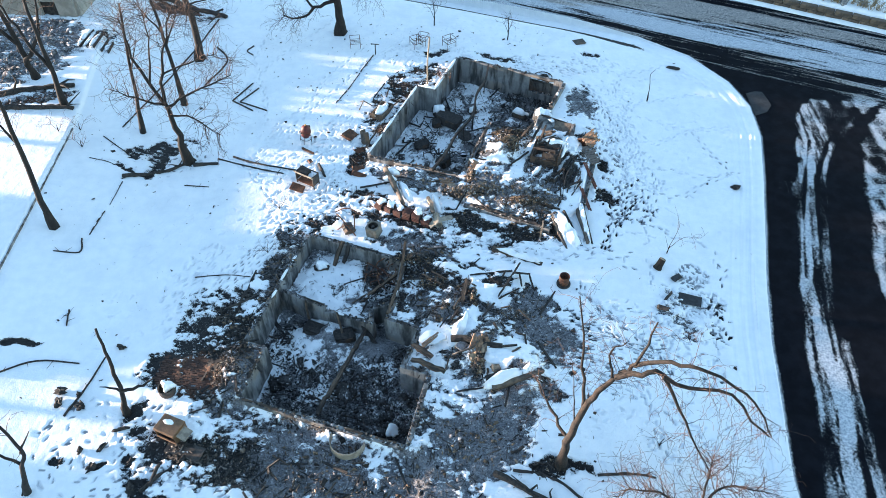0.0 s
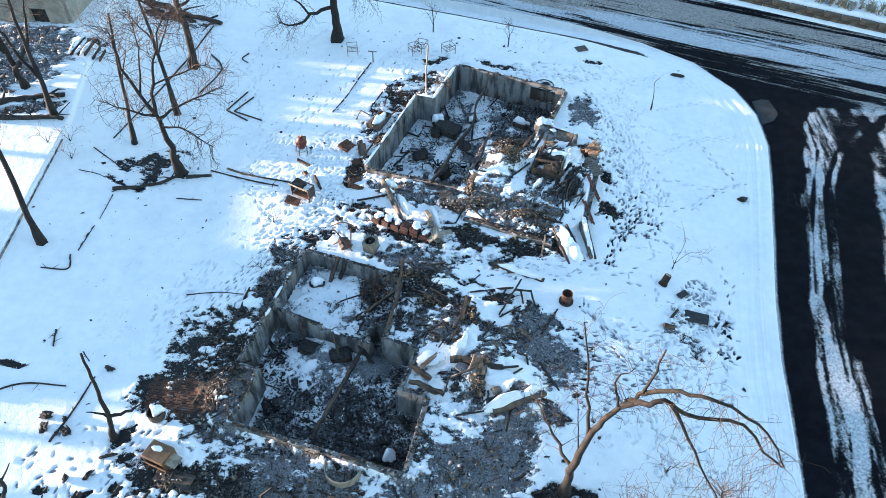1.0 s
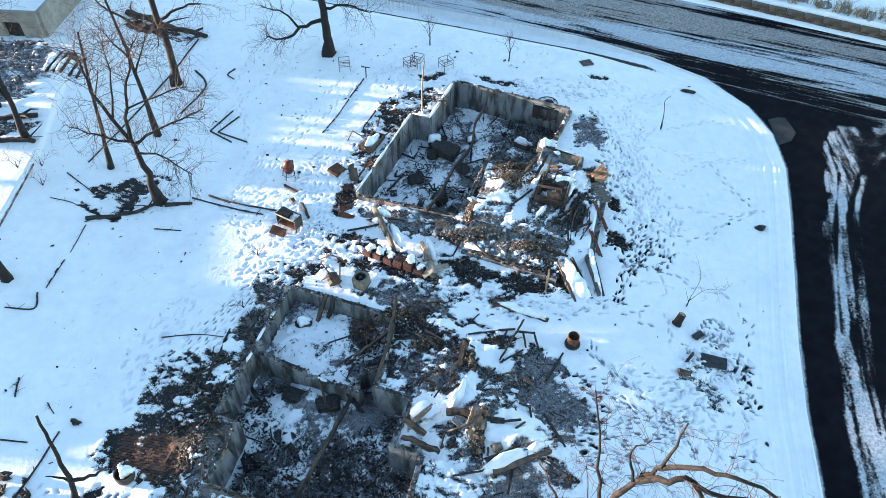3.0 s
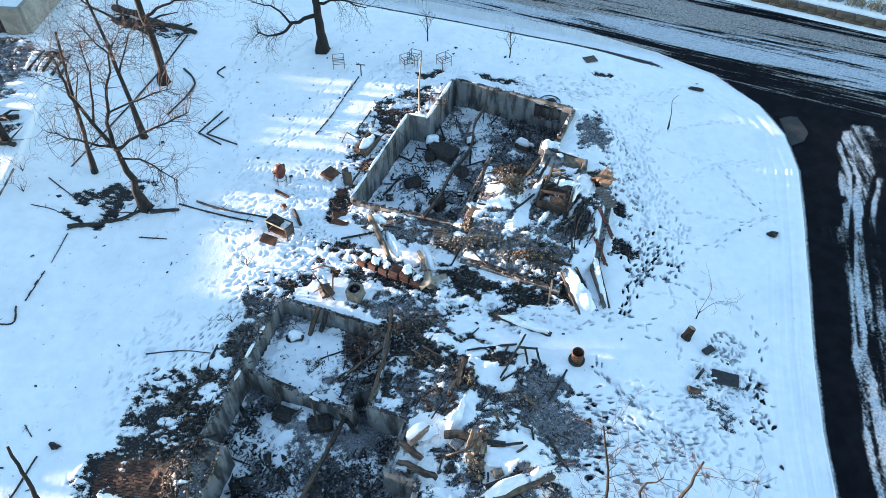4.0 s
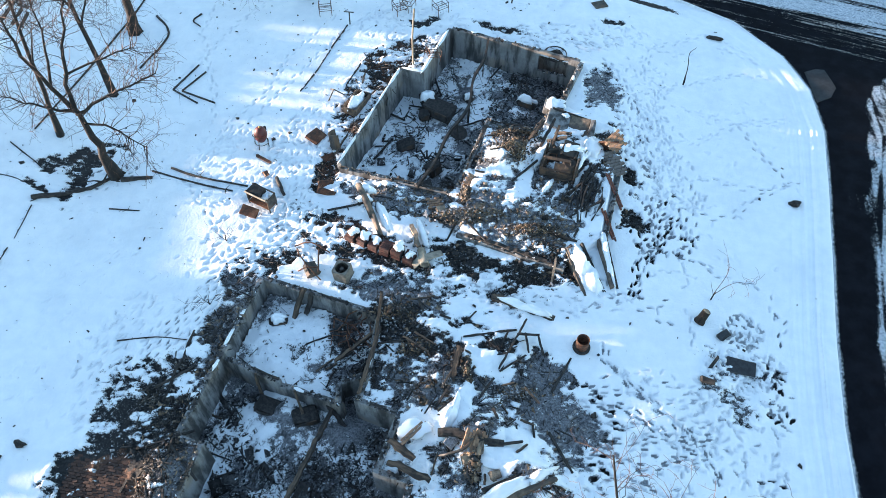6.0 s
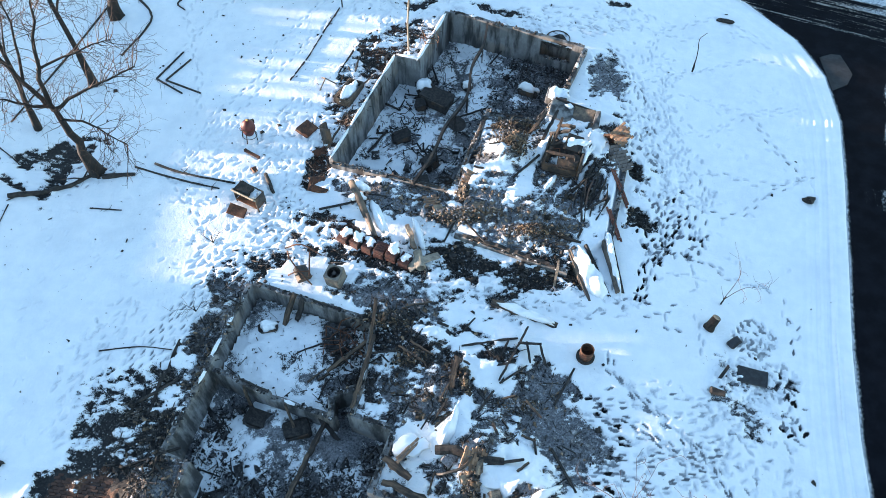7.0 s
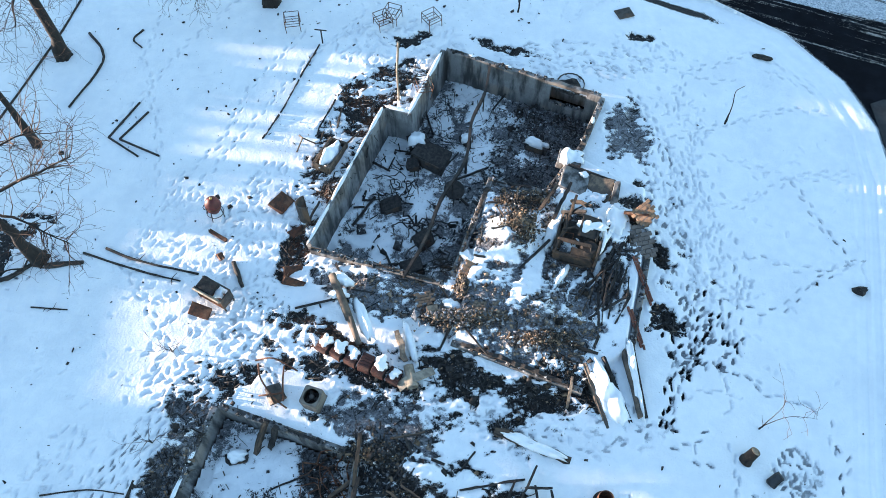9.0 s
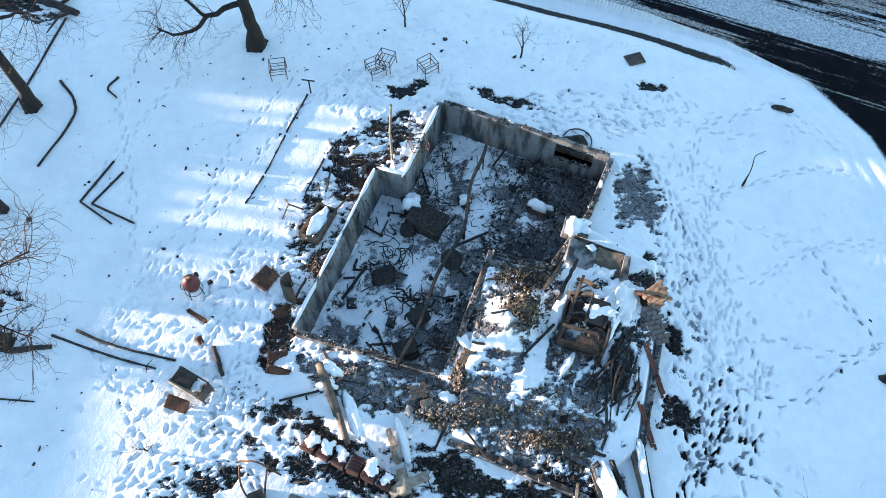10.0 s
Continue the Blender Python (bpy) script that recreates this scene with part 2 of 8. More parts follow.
# ---- geometry ----
class Geo:
    """Collects vertices and faces for one mesh."""

    def __init__(self):
        self.v, self.f = [], []

    def put(self, verts, faces):
        k = len(self.v)
        self.v.extend(verts)
        self.f.extend([tuple(i + k for i in q) for q in faces])
        return self

    def box(self, size, m=None, chamfer=0.0, jitter=0.0):
        sx, sy, sz = (q / 2 for q in size)
        c = min(chamfer, 0.45 * min(size))
        m = m or Matrix()
        if c <= 0:
            vs = [Vector((x, y, z)) for x in (-sx, sx) for y in (-sy, sy) for z in (-sz, sz)]
            fs = [(0, 1, 3, 2), (4, 6, 7, 5), (0, 4, 5, 1), (2, 3, 7, 6), (0, 2, 6, 4), (1, 5, 7, 3)]
        else:
            vs, fs, idx = [], [], {}
            for ax in (-1, 1):
                for ay in (-1, 1):
                    for az in (-1, 1):
                        for k, p in enumerate(((sx, sy - c, sz - c), (sx - c, sy, sz - c), (sx - c, sy - c, sz))):
                            idx[ax, ay, az, k] = len(vs)
                            vs.append(Vector((ax * p[0], ay * p[1], az * p[2])))
            q = (-1, 1)
            for a in q:
                fs.append([idx[a, y, z, 0] for y, z in ((-1, -1), (1, -1), (1, 1), (-1, 1))][::a])
                fs.append([idx[x, a, z, 1] for x, z in ((-1, -1), (-1, 1), (1, 1), (1, -1))][::a])
                fs.append([idx[x, y, a, 2] for x, y in ((-1, -1), (1, -1), (1, 1), (-1, 1))][::a])
                for b in q:
                    fs.append([idx[a, b, -1, 0], idx[a, b, -1, 1], idx[a, b, 1, 1], idx[a, b, 1, 0]][::a * b])
                    fs.append([idx[a, -1, b, 0], idx[a, 1, b, 0], idx[a, 1, b, 2], idx[a, -1, b, 2]][::a * b])
                    fs.append([idx[-1, a, b, 1], idx[-1, a, b, 2], idx[1, a, b, 2], idx[1, a, b, 1]][::a * b])
                    for d in q:
                        fs.append([idx[a, b, d, 0], idx[a, b, d, 1], idx[a, b, d, 2]][::a * b * d])
        if jitter:
            vs = [v + Vector(rng.normal(0, jitter, 3)) for v in vs]
        return self.put([m @ v for v in vs], fs)

    def tube(self, pts, radii, sides=6, cap=True):
        pts = [Vector(p) for p in pts]
        if isinstance(radii, (int, float)):
            radii = [radii] * len(pts)
        ring, side = [], None
        vs, fs = [], []
        for i, p in enumerate(pts):
            d = (pts[min(i + 1, len(pts) - 1)] - pts[max(i - 1, 0)])
            d = d.normalized() if d.length > 1e-9 else Vector((0, 0, 1))
            if side is None:
                side = d.orthogonal().normalized()
            else:
                side = (side - d * side.dot(d))
                side = side.normalized() if side.length > 1e-6 else d.orthogonal().normalized()
            up = d.cross(side)
            for k in range(sides):
                a = 2 * math.pi * k / sides
                vs.append(p + (side * math.cos(a) + up * math.sin(a)) * radii[i])
        for i in range(len(pts) - 1):
            for k in range(sides):
                a, b = i * sides + k, i * sides + (k + 1) % sides
                fs.append((a, b, b + sides, a + sides))
        if cap:
            fs.append(tuple(range(sides))[::-1])
            n = (len(pts) - 1) * sides
            fs.append(tuple(range(n, n + sides)))
        return self.put(vs, fs)

    def lathe(self, profile, m=None, sides=20, closed=True):
        m = m or Matrix()
        vs, fs = [], []
        for r, z in profile:
            for k in range(sides):
                a = 2 * math.pi * k / sides
                vs.append(m @ Vector((r * math.cos(a), r * math.sin(a), z)))
        for i in range(len(profile) - 1):
            for k in range(sides):
                a, b = i * sides + k, i * sides + (k + 1) % sides
                fs.append((a, b, b + sides, a + sides))
        if closed:
            fs.append(tuple(range(sides))[::-1])
            n = (len(profile) - 1) * sides
            fs.append(tuple(range(n, n + sides)))
        return self.put(vs, fs)

    def blob(self, size, m=None, seed=0, rough=0.25, rings=7, sides=12, flat=0.0):
        """A lumpy closed form; flat > 0 presses the underside."""
        m = m or Matrix()
        vs, fs = [], []
        for i in range(rings + 1):
            th = math.pi * i / rings
            for k in range(sides):
                a = 2 * math.pi * k / sides
                d = Vector((math.sin(th) * math.cos(a), math.sin(th) * math.sin(a), math.cos(th)))
                s = 1 + rough * (noise.noise(d * 1.7 + Vector((seed * 3.1, seed * 1.7, 0))) + 0.5 * noise.noise(d * 4.1 + Vector((0, seed * 2.3, 5))) + 0.3 * noise.noise(d * 9.3 + Vector((seed, 0, 2))))
                p = Vector((d.x * size[0] / 2 * s, d.y * size[1] / 2 * s, d.z * size[2] / 2 * s))
                if flat and p.z < 0:
                    p.z *= 1 - flat
                vs.append(m @ p)
        for i in range(rings):
            for k in range(sides):
                a, b = i * sides + k, i * sides + (k + 1) % sides
                fs.append((a, a + sides, b + sides, b))
        return self.put(vs, fs)

    def chunk(self, p, size, seed_rng=None):
        """A broken lump of eight corners."""
        r = seed_rng or rng
        s = size * (0.55 + 0.9 * r.random(3)) * np.array((1, 1, 0.65)) / 2
        e = Euler(r.uniform(-0.6, 0.6, 2).tolist() + [r.uniform(0, 6.3)]).to_matrix()
        corners = np.array([(x, y, z) for x in (-1, 1) for y in (-1, 1) for z in (-1, 1)], float)
        corners = corners * s * (0.6 + 0.5 * r.random((8, 1)))
        vs = corners @ np.array(e).T + np.array(p)
        return self.put(vs.tolist(), [(0, 1, 3, 2), (4, 6, 7, 5), (0, 4, 5, 1), (2, 3, 7, 6), (0, 2, 6, 4), (1, 5, 7, 3)])

    def mesh(self, name, material, shade=False, edges=None):
        me = bpy.data.meshes.new(name)
        me.from_pydata([tuple(v) for v in self.v], [], [tuple(q) for q in self.f])
        me.materials.append(material)
        if shade:
            me.polygons.foreach_set("use_smooth", [True] * len(me.polygons))
        me.update()
        return me


def part(name, geo, material, parent, label="", shade=False):
    ob = new(name, geo.mesh(name, material, shade))
    ob.parent = parent
    if label:
        tagged(ob, label)
    return ob


def thing(name, label, category, m=None, group="", kind=""):
    ob = new(name)
    ob.empty_display_size = 0.2
    ob.matrix_world = m or Matrix()
    return tagged(ob, label, category, group, kind)


def solo(name, geo, material, label, category, m=None, group="", kind="", shade=False):
    ob = new(name, geo.mesh(name, material, shade))
    ob.matrix_world = m or Matrix()
    return tagged(ob, label, category, group, kind)


def along(p0, p1, roll=0.0):
    """A pose at the middle of p0 and p1 whose x runs along them."""
    a, b = Vector(p0), Vector(p1)
    q = (b - a).to_track_quat("X", "Z").to_matrix().to_4x4()
    return Matrix.Translation((a + b) / 2) @ q @ pose(0, 0, 0, roll), (b - a).length


# ---- plan ----
A_TOP, B_TOP = 0.20, 0.49
A_NORTH = [(-7.0, 25.77), (-2.43, 24.27), (-2.62, 21.78), (-3.46, 21.50), (-3.39, 20.67), (-5.75, 21.40), (-7.9, 22.30)]
A_SOUTH = [(-7.9, 22.30), (-8.73, 19.32), (-7.81, 18.98), (-8.4, 16.52), (-1.57, 14.6), (-0.88, 17.8), (-2.03, 18.16), (-1.41, 20.21),
           (-2.9, 20.69), (-2.62, 21.78), (-3.46, 21.50), (-3.39, 20.67), (-5.75, 21.40)]
B_PIT = [(-4.6, 31.84), (-2.32, 38.28), (-1.24, 38.0), (0.06, 41.6), (6.47, 39.1), (5.5, 36.75), (4.06, 34.57), (1.87, 35.02), (0.37, 30.47)]
A_PIT = [(-7.0, 25.77), (-2.43, 24.27), (-2.62, 21.78), (-2.9, 20.69), (-1.41, 20.21), (-2.03, 18.16), (-0.88, 17.8), (-1.57, 14.6),
         (-8.4, 16.52), (-7.81, 18.98), (-8.73, 19.32), (-7.9, 22.30)]
KERB = [(13.1, 4), (13.4, 14), (14.35, 20.6), (15.05, 24), (16.0, 27.8), (17.1, 32.3), (17.8, 35.5), (17.9, 38.5), (17.2, 41.0), (15.3, 43.8),
        (12.3, 45.9), (9.0, 47.2), (3.0, 49.2), (-12, 54), (-60, 69)]
FAR_KERB = [(200, -32.6), (29.0, 47.75), (18.0, 52.9), (2.0, 59.6), (-60, 85)]

# burnt and trodden ground: x, y, half length, half width, turn, cover (0 snow, 1 bare), ash
DABS_A = [
    (-4.5, 18.5, 7.5, 6.5, -15, 0.46, 0.4), (-5.0, 13.2, 4.6, 1.9, -15, 0.97, 1.0), (-8.9, 18.2, 1.5, 3.4, -15, 0.78, 0.9),
    (-10.2, 20.4, 2.2, 3.0, -15, 0.60, 0.15), (-11.0, 17.7, 2.0, 1.5, -8, 0.98, 0.0), (-10.8, 14.5, 1.7, 0.7, -5, 0.95, 0.0), (-9.5, 13.9, 1.4, 0.6, -10, 0.93, 0.2),
]
DABS_A_EAST = [
    (0.2, 21.6, 2.2, 1.6, 0, 0.85, 1.0), (0.5, 20.5, 3.4, 3.6, 0, 0.63, 0.6), (3.0, 18.5, 2.6, 3.4, 20, 0.50, 0.6), (4.1, 20.8, 1.4, 2.3, 20, 0.95, 0.95),
    (1.5, 15.0, 2.4, 2.2, 0, 0.97, 1.0), (-0.6, 13.2, 2.2, 1.3, -15, 0.95, 1.0), (3.2, 17.0, 1.0, 1.6, 0, 0.85, 0.9), (0.2, 23.3, 3.8, 1.2, -15, 0.72, 0.4), (0.5, 26.1, 4.4, 0.9, -18, 0.45, 0.3), (-6.6, 27.0, 2.2, 0.7, 35, 0.42, 0.1),
    (-1.9, 25.4, 2.4, 0.85, -15, 0.85, 0.7), (-7.8, 24.2, 1.0, 2.8, -15, 0.75, 0.6),
]
DABS_B = [
    (2.8, 32.0, 4.4, 3.8, -20, 0.62, 0.7), (-1.7, 30.1, 3.4, 1.05, -20, 0.86, 0.85), (2.6, 29.0, 3.6, 1.35, -20, 0.88, 1.0),
]
DABS_B_WEST = [
    # the first dab also blackens the ground where trench shadow falls
    (1.2, 27.0, 4.6, 0.75, -18, 0.80, 0.1), (-2.6, 26.9, 2.6, 0.5, -20, 0.75, 0.2), (-3.9, 28.5, 2.2, 0.7, -20, 0.78, 0.0), (-3.75, 36.8, 1.5, 5.2, -20, 0.52, 0.0), (-2.2, 40.2, 1.5, 1.6, 0, 0.52, 0.0), (-1.2, 42.6, 1.4, 0.5, 15, 0.6, 0.0), (3.0, 42.0, 2.2, 0.35, -20, 0.55, 0.0),
    (-1.4, 40.6, 1.2, 1.3, 0, 0.50, 0.0),
]
DABS_B_EAST = [
    (7.75, 37.8, 1.1, 2.1, -5, 0.66, 0.85), (6.7, 32.5, 1.0, 3.0, -15, 0.65, 0.4),
    (8.15, 31.8, 0.32, 1.0, 0, 1.0, 0.0), (7.95, 29.2, 0.7, 0.7, 0, 1.0, 0.0), (5.9, 30.9, 1.3, 2.4, -20, 0.72, 0.55), (5.2, 29.2, 1.2, 0.8, -20, 0.8, 0.8), (8.9, 30.6, 1.0, 1.6, 20, 0.10, 0.0),
    (-5.3, 31.8, 0.9, 1.6, -20, 0.68, 0.2), (4.8, 26.9, 1.8, 0.7, -20, 0.75, 0.2),
]
DABS_LAWN = [
    (-16.6, 31.7, 1.6, 1.0, 20, 0.78, 0.0), (-16.2, 30.7, 0.5, 1.3, 0, 0.75, 0.0), (-17.8, 30.4, 0.9, 0.25, -30, 0.7, 0.0), (-15.0, 33.0, 0.9, 0.2, -20, 0.65, 0.0), (10.9, 22.0, 2.3, 1.7, 0, 0.22, 0.5),
]
DABS_FAR = [
    (8.6, 43.0, 0.6, 0.35, 0, 0.8, 0.0), (-27.3, 40.8, 4.4, 4.4, 20, 0.76, 0.8),
    (-24.5, 35.6, 2.6, 0.8, 10, 0.72, 0.0), (4.4, 13.9, 1.2, 0.5, 0, 0.6, 0.0), (-12.6, 15.6, 0.5, 0.5, 0, 0.9, 0.0),
    (-19.0, 46.6, 3.0, 0.7, -15, 0.75, 0.0), (-22.6, 42.4, 0.8, 0.6, 0, 0.9, 0.0), (-9.5, 13.6, 2.5, 1.2, 0, 0.35, 0.0), (-12.2, 13.0, 0.35, 0.8, 10, 0.9, 0.0), (-11.5, 12.6, 0.5, 0.6, 0, 0.9, 0.0), (-10.7, 12.1, 0.7, 0.35, -10, 0.9, 0.0), (-14.8, 13.4, 0.5, 0.2, 0, 0.8, 0.0), (-13.3, 13.4, 0.4, 0.2, 0, 0.8, 0.0), (-18.4, 18.8, 0.9, 0.25, 10, 0.7, 0.0),
]
MULCH = [(-10.9, 17.5, 1.6, 1.2), (-2.9, 38.6, 1.2, 2.4), (-4.2, 34.8, 1.2, 2.6), (-5.0, 32.4, 0.9, 1.2), (-3.8, 28.4, 1.8, 0.8), (-24.5, 35.4, 2.5, 0.8)]
# deeper snow left lying among the debris: x, y, half length, half width, turn
SNOWY = [(-0.3, 19.9, 0.9, 0.7, 0), (0.9, 20.7, 0.35, 0.9, -20), (2.6, 18.9, 1.1, 0.7, 20), (1.8, 22.2, 1.0, 0.6, -20), (1.1, 31.0, 0.5, 0.9, -20), (3.3, 30.9, 0.35, 2.0, -20),
         (-2.2, 28.5, 1.7, 0.5, -22), (6.5, 33.0, 0.6, 0.9, -15), (2.4, 32.6, 0.8, 0.6, 20), (7.45, 29.9, 0.25, 2.2, -15), (2.2, 33.8, 0.9, 0.4, 10), (3.6, 33.0, 0.4, 1.0, -10),
]
SNOWY_MORE = [(1.1, 23.4, 0.55, 0.5, 0), (1.5, 22.4, 0.5, 0.3, 0), (-0.2, 23.8, 0.9, 0.3, -15), (2.6, 24.0, 0.5, 0.4, 0), (3.1, 22.9, 0.4, 0.5, 0), (2.0, 18.7, 0.7, 0.5, 0), (2.3, 18.1, 0.6, 0.4, 30),
         (-4.1, 36.2, 0.5, 0.9, -20), (-2.6, 41.6, 0.8, 0.6, -20), (-0.4, 18.4, 0.4, 0.8, 0), (5.7, 31.0, 0.10, 1.3, -27), (6.4, 30.2, 0.08, 1.2, -22), (4.9, 30.3, 0.08, 0.8, -30), (2.2, 31.4, 0.7, 0.3, -15), (0.8, 33.2, 0.3, 1.4, -18), (7.0, 35.0, 0.35, 0.9, -20), (5.2, 34.2, 0.5, 0.25, 0)]
# lumps of debris: x, y, radius, height
MOUNDS = [(2.6, 32.0, 1.1, 0.75), (4.6, 31.6, 1.2, 0.12), (6.3, 32.2, 1.0, 0.25), (1.2, 30.2, 1.6, 0.35), (3.4, 29.4, 1.7, 0.4), (-2.0, 30.0, 1.8, 0.3),
          (1.6, 19.4, 1.5, 0.55), (3.2, 18.2, 1.3, 0.5), (0.2, 21.5, 1.6, 0.4), (2.0, 22.8, 1.6, 0.3), (-0.3, 24.0, 1.2, 0.3),
          (-8.9, 17.8, 1.1, 0.3), (-7.6, 24.6, 0.9, 0.3), (-3.6, 34.5, 0.8, 0.3), (-8.0, 20.8, 0.8, 0.2)]


def base_height(x, y):
    z = -0.50 * smooth(6.8, 13, x) * smooth(56, 40, y) + 0.10 * smooth(30, 44, y) * smooth(12, 4, x)
    z = z + 0.10 * (fbm(x * 0.12, y * 0.12, 3, 3) - 0.5)
    south = -0.2707 * (x + 8.4) - 0.9627 * (y - 16.52)
    z = z - 0.30 * smooth(0.12, 0.45, south) * smooth(4.5, 2.5, south) * smooth(-0.4, -1.5, x) * smooth(-10.0, -8.6, x)
    edge = -21.2 - 0.10 * np.maximum(0, y - 34) + 0.05 * (30 - y)
    z = z + (0.80 + 0.022 * np.clip(y - 33, 0, 10)) * (0.19 * smooth(0.0, -0.2, x - edge) + 0.81 * np.clip(1 - np.maximum(x - edge, 0) / 5.6, 0, 1)) * smooth(15.5, 20.5, y)
    return z


def prints_on(x0, y0, step, nx, ny):
    """Footprints as dents on the fine part of the grid: depth, and bared earth."""
    dent, bared = np.zeros((ny, nx)), np.zeros((ny, nx))
    r = np.random.default_rng(21)

    def one(px, py, ang, deep, bare, ln=0.155, wd=0.048):
        i, j = (px - x0) / step, (py - y0) / step
        w = int(0.4 / step)
        a, b = max(0, int(i) - w), min(nx, int(i) + w + 1)
        c, d = max(0, int(j) - w), min(ny, int(j) + w + 1)
        if a >= b or c >= d:
            return
        gx, gy = np.meshgrid(np.arange(a, b) - i, np.arange(c, d) - j)
        gx, gy = gx * step, gy * step
        u, v = gx * math.cos(ang) + gy * math.sin(ang), -gx * math.sin(ang) + gy * math.cos(ang)
        q = np.hypot(u / ln, v / wd)
        k = 1 - smooth(0.8, 1.12, q)
        rim = np.exp(-((q - 1.4) / 0.25) ** 2) * 0.10
        dent[c:d, a:b] = np.minimum(dent[c:d, a:b] + rim * deep, 0.035)
        dent[c:d, a:b] = np.where(k > 0.05, np.minimum(dent[c:d, a:b], -deep * k), dent[c:d, a:b])
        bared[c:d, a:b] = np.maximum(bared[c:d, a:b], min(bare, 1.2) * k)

    def trail(p, deep=0.05, bare=0.0, pace=0.36):
        for (xa, ya), (xb, yb) in zip(p, p[1:]):
            n = max(1, int(math.hypot(xb - xa, yb - ya) / (pace * 0.92)))
            ang = math.atan2(yb - ya, xb - xa)
            for k in range(n):
                s = 0.085 if k % 2 else -0.085
                t = (k + r.uniform(-0.15, 0.15)) / n
                one(xa + (xb - xa) * t - s * math.sin(ang) + r.normal(0, 0.03), ya + (yb - ya) * t + s * math.cos(ang) + r.normal(0, 0.03),
                    ang + r.normal(0, 0.15), deep * r.uniform(0.7, 1.2), bare * r.uniform(0.3, 1.2))

    def tread(cx, cy, rx, ry, n, bare, turn=None, spread=0.5, deep=0.05, wide=0.062):
        for _ in range(n):
            a, q = r.uniform(0, 6.283), math.sqrt(r.random())
            ang = r.uniform(0, 6.28) if turn is None else turn + r.normal(0, spread)
            one(cx + rx * q * math.cos(a), cy + ry * q * math.sin(a), ang, deep * r.uniform(0.5, 1.2), bare * r.uniform(0.35, 1.25), r.uniform(0.12, 0.17), wide * r.uniform(0.85, 1.15))

    # lawn west of the far house
    trail([(-6.2, 43.0), (-8.2, 39.5), (-8.8, 36.8), (-10.3, 34.6), (-11.2, 31.0)])
    trail([(-3.6, 44.2), (-6.0, 41.0), (-7.6, 38.0), (-8.5, 36.2), (-10.0, 33.6)])
    trail([(-12.6, 47.0), (-13.0, 41.2), (-11.6, 37.6), (-10.9, 34.4)], 0.05)
    trail([(-13.2, 37.6), (-11.4, 42.0), (-8.6, 46.5)], 0.05)
    trail([(-11.4, 31.0), (-9.4, 28.4), (-8.2, 26.8)])
    # round the east of the far house
    trail([(7.9, 39.8), (9.2, 37.0), (9.0, 34.4), (9.5, 31.5), (10.2, 29.2), (9.4, 27.2)], 0.07, 0.25)
    trail([(9.7, 36.7), (10.2, 35.0), (10.55, 33.1), (10.3, 30.9), (11.3, 30.2)], 0.06, 0.2)
    trail([(10.05, 30.3), (11.5, 29.85), (12.4, 30.0), (13.7, 31.2), (15.65, 32.0), (16.2, 32.3)], 0.07, 0.55)
    trail([(11.7, 32.2), (13.2, 31.7), (14.4, 31.7), (16.1, 32.3)], 0.06, 0.5)
    trail([(14.0, 35.5), (14.6, 33.5), (15.2, 32.6), (15.3, 32.0), (16.0, 31.0)], 0.08, 0.6)
    trail([(10.9, 36.9), (13.0, 36.1), (14.1, 35.8), (16.4, 35.8)], 0.05)
    trail([(14.1, 41.6), (15.7, 40.4), (16.7, 39.7)], 0.06)
    trail([(9.5, 41.3), (11.6, 40.8), (12.8, 41.1)], 0.06)
    trail([(10.2, 37.6), (9.9, 34.6), (9.6, 32.4), (9.2, 30.6)], 0.06, 0.25)
    trail([(9.0, 37.4), (12.0, 38.6), (14.6, 39.4), (16.6, 39.0)], 0.06, 0.15)
    trail([(8.6, 34.2), (11.6, 34.4), (14.2, 36.0), (16.8, 36.2)], 0.05)
    trail([(9.6, 38.6), (10.4, 41.2), (13.6, 42.6), (16.2, 40.6)], 0.06)
    trail([(11.0, 31.6), (10.8, 29.9), (10.5, 29.0), (10.5, 28.2), (10.6, 27.6)], 0.07, 0.5)
    trail([(10.55, 27.4), (11.1, 26.8), (12.1, 26.6), (12.7, 26.3), (13.1, 25.9), (13.0, 25.3), (12.8, 24.5)], 0.06, 0.4)
    for off in (0.0, 0.28, -0.22):
        trail([(9.7 + off, 29.6), (9.0 + off, 28.5), (8.8 + off, 28.0), (8.3 + off, 27.6), (7.9 + off, 26.8), (7.7 + 0.6 * off, 26.0), (7.3, 25.3)], 0.09, 1.1, 0.30)
    trail([(7.9, 28.2), (8.2, 27.7), (9.0, 27.8), (9.8, 27.6), (10.2, 27.5), (10.8, 27.1), (11.2, 26.8)], 0.08, 0.75)
    trail([(8.4, 26.6), (9.1, 26.8), (10.1, 26.7), (10.4, 26.7)], 0.05, 0.3)
    trail([(7.9, 25.4), (8.4, 25.2), (9.1, 25.4)], 0.09, 1.1)
    trail([(7.7, 24.9), (8.4, 24.8), (8.4, 24.4), (9.0, 24.0)], 0.08, 0.6)
    trail([(9.8, 27.2), (9.8, 26.8), (9.65, 26.0), (9.3, 25.9)], 0.06, 0.3)
    trail([(9.56, 24.9), (9.54, 23.5), (9.6, 23.1)], 0.06, 0.35)
    trail([(13.15, 25.1), (13.4, 24.7), (13.0, 24.1), (12.7, 23.4)], 0.08, 0.8)
    trail([(12.4, 22.9), (12.3, 21.9), (12.1, 21.3)], 0.08, 1.0)
    tread(9.4, 29.0, 1.3, 1.5, 60, 0.95, 0.9, 0.4, 0.08)
    tread(8.3, 28.4, 0.6, 1.4, 30, 1.05, 1.2, 0.4, 0.08)
    tread(10.2, 31.6, 1.3, 1.8, 50, 0.3, 1.3, 0.6, 0.06)
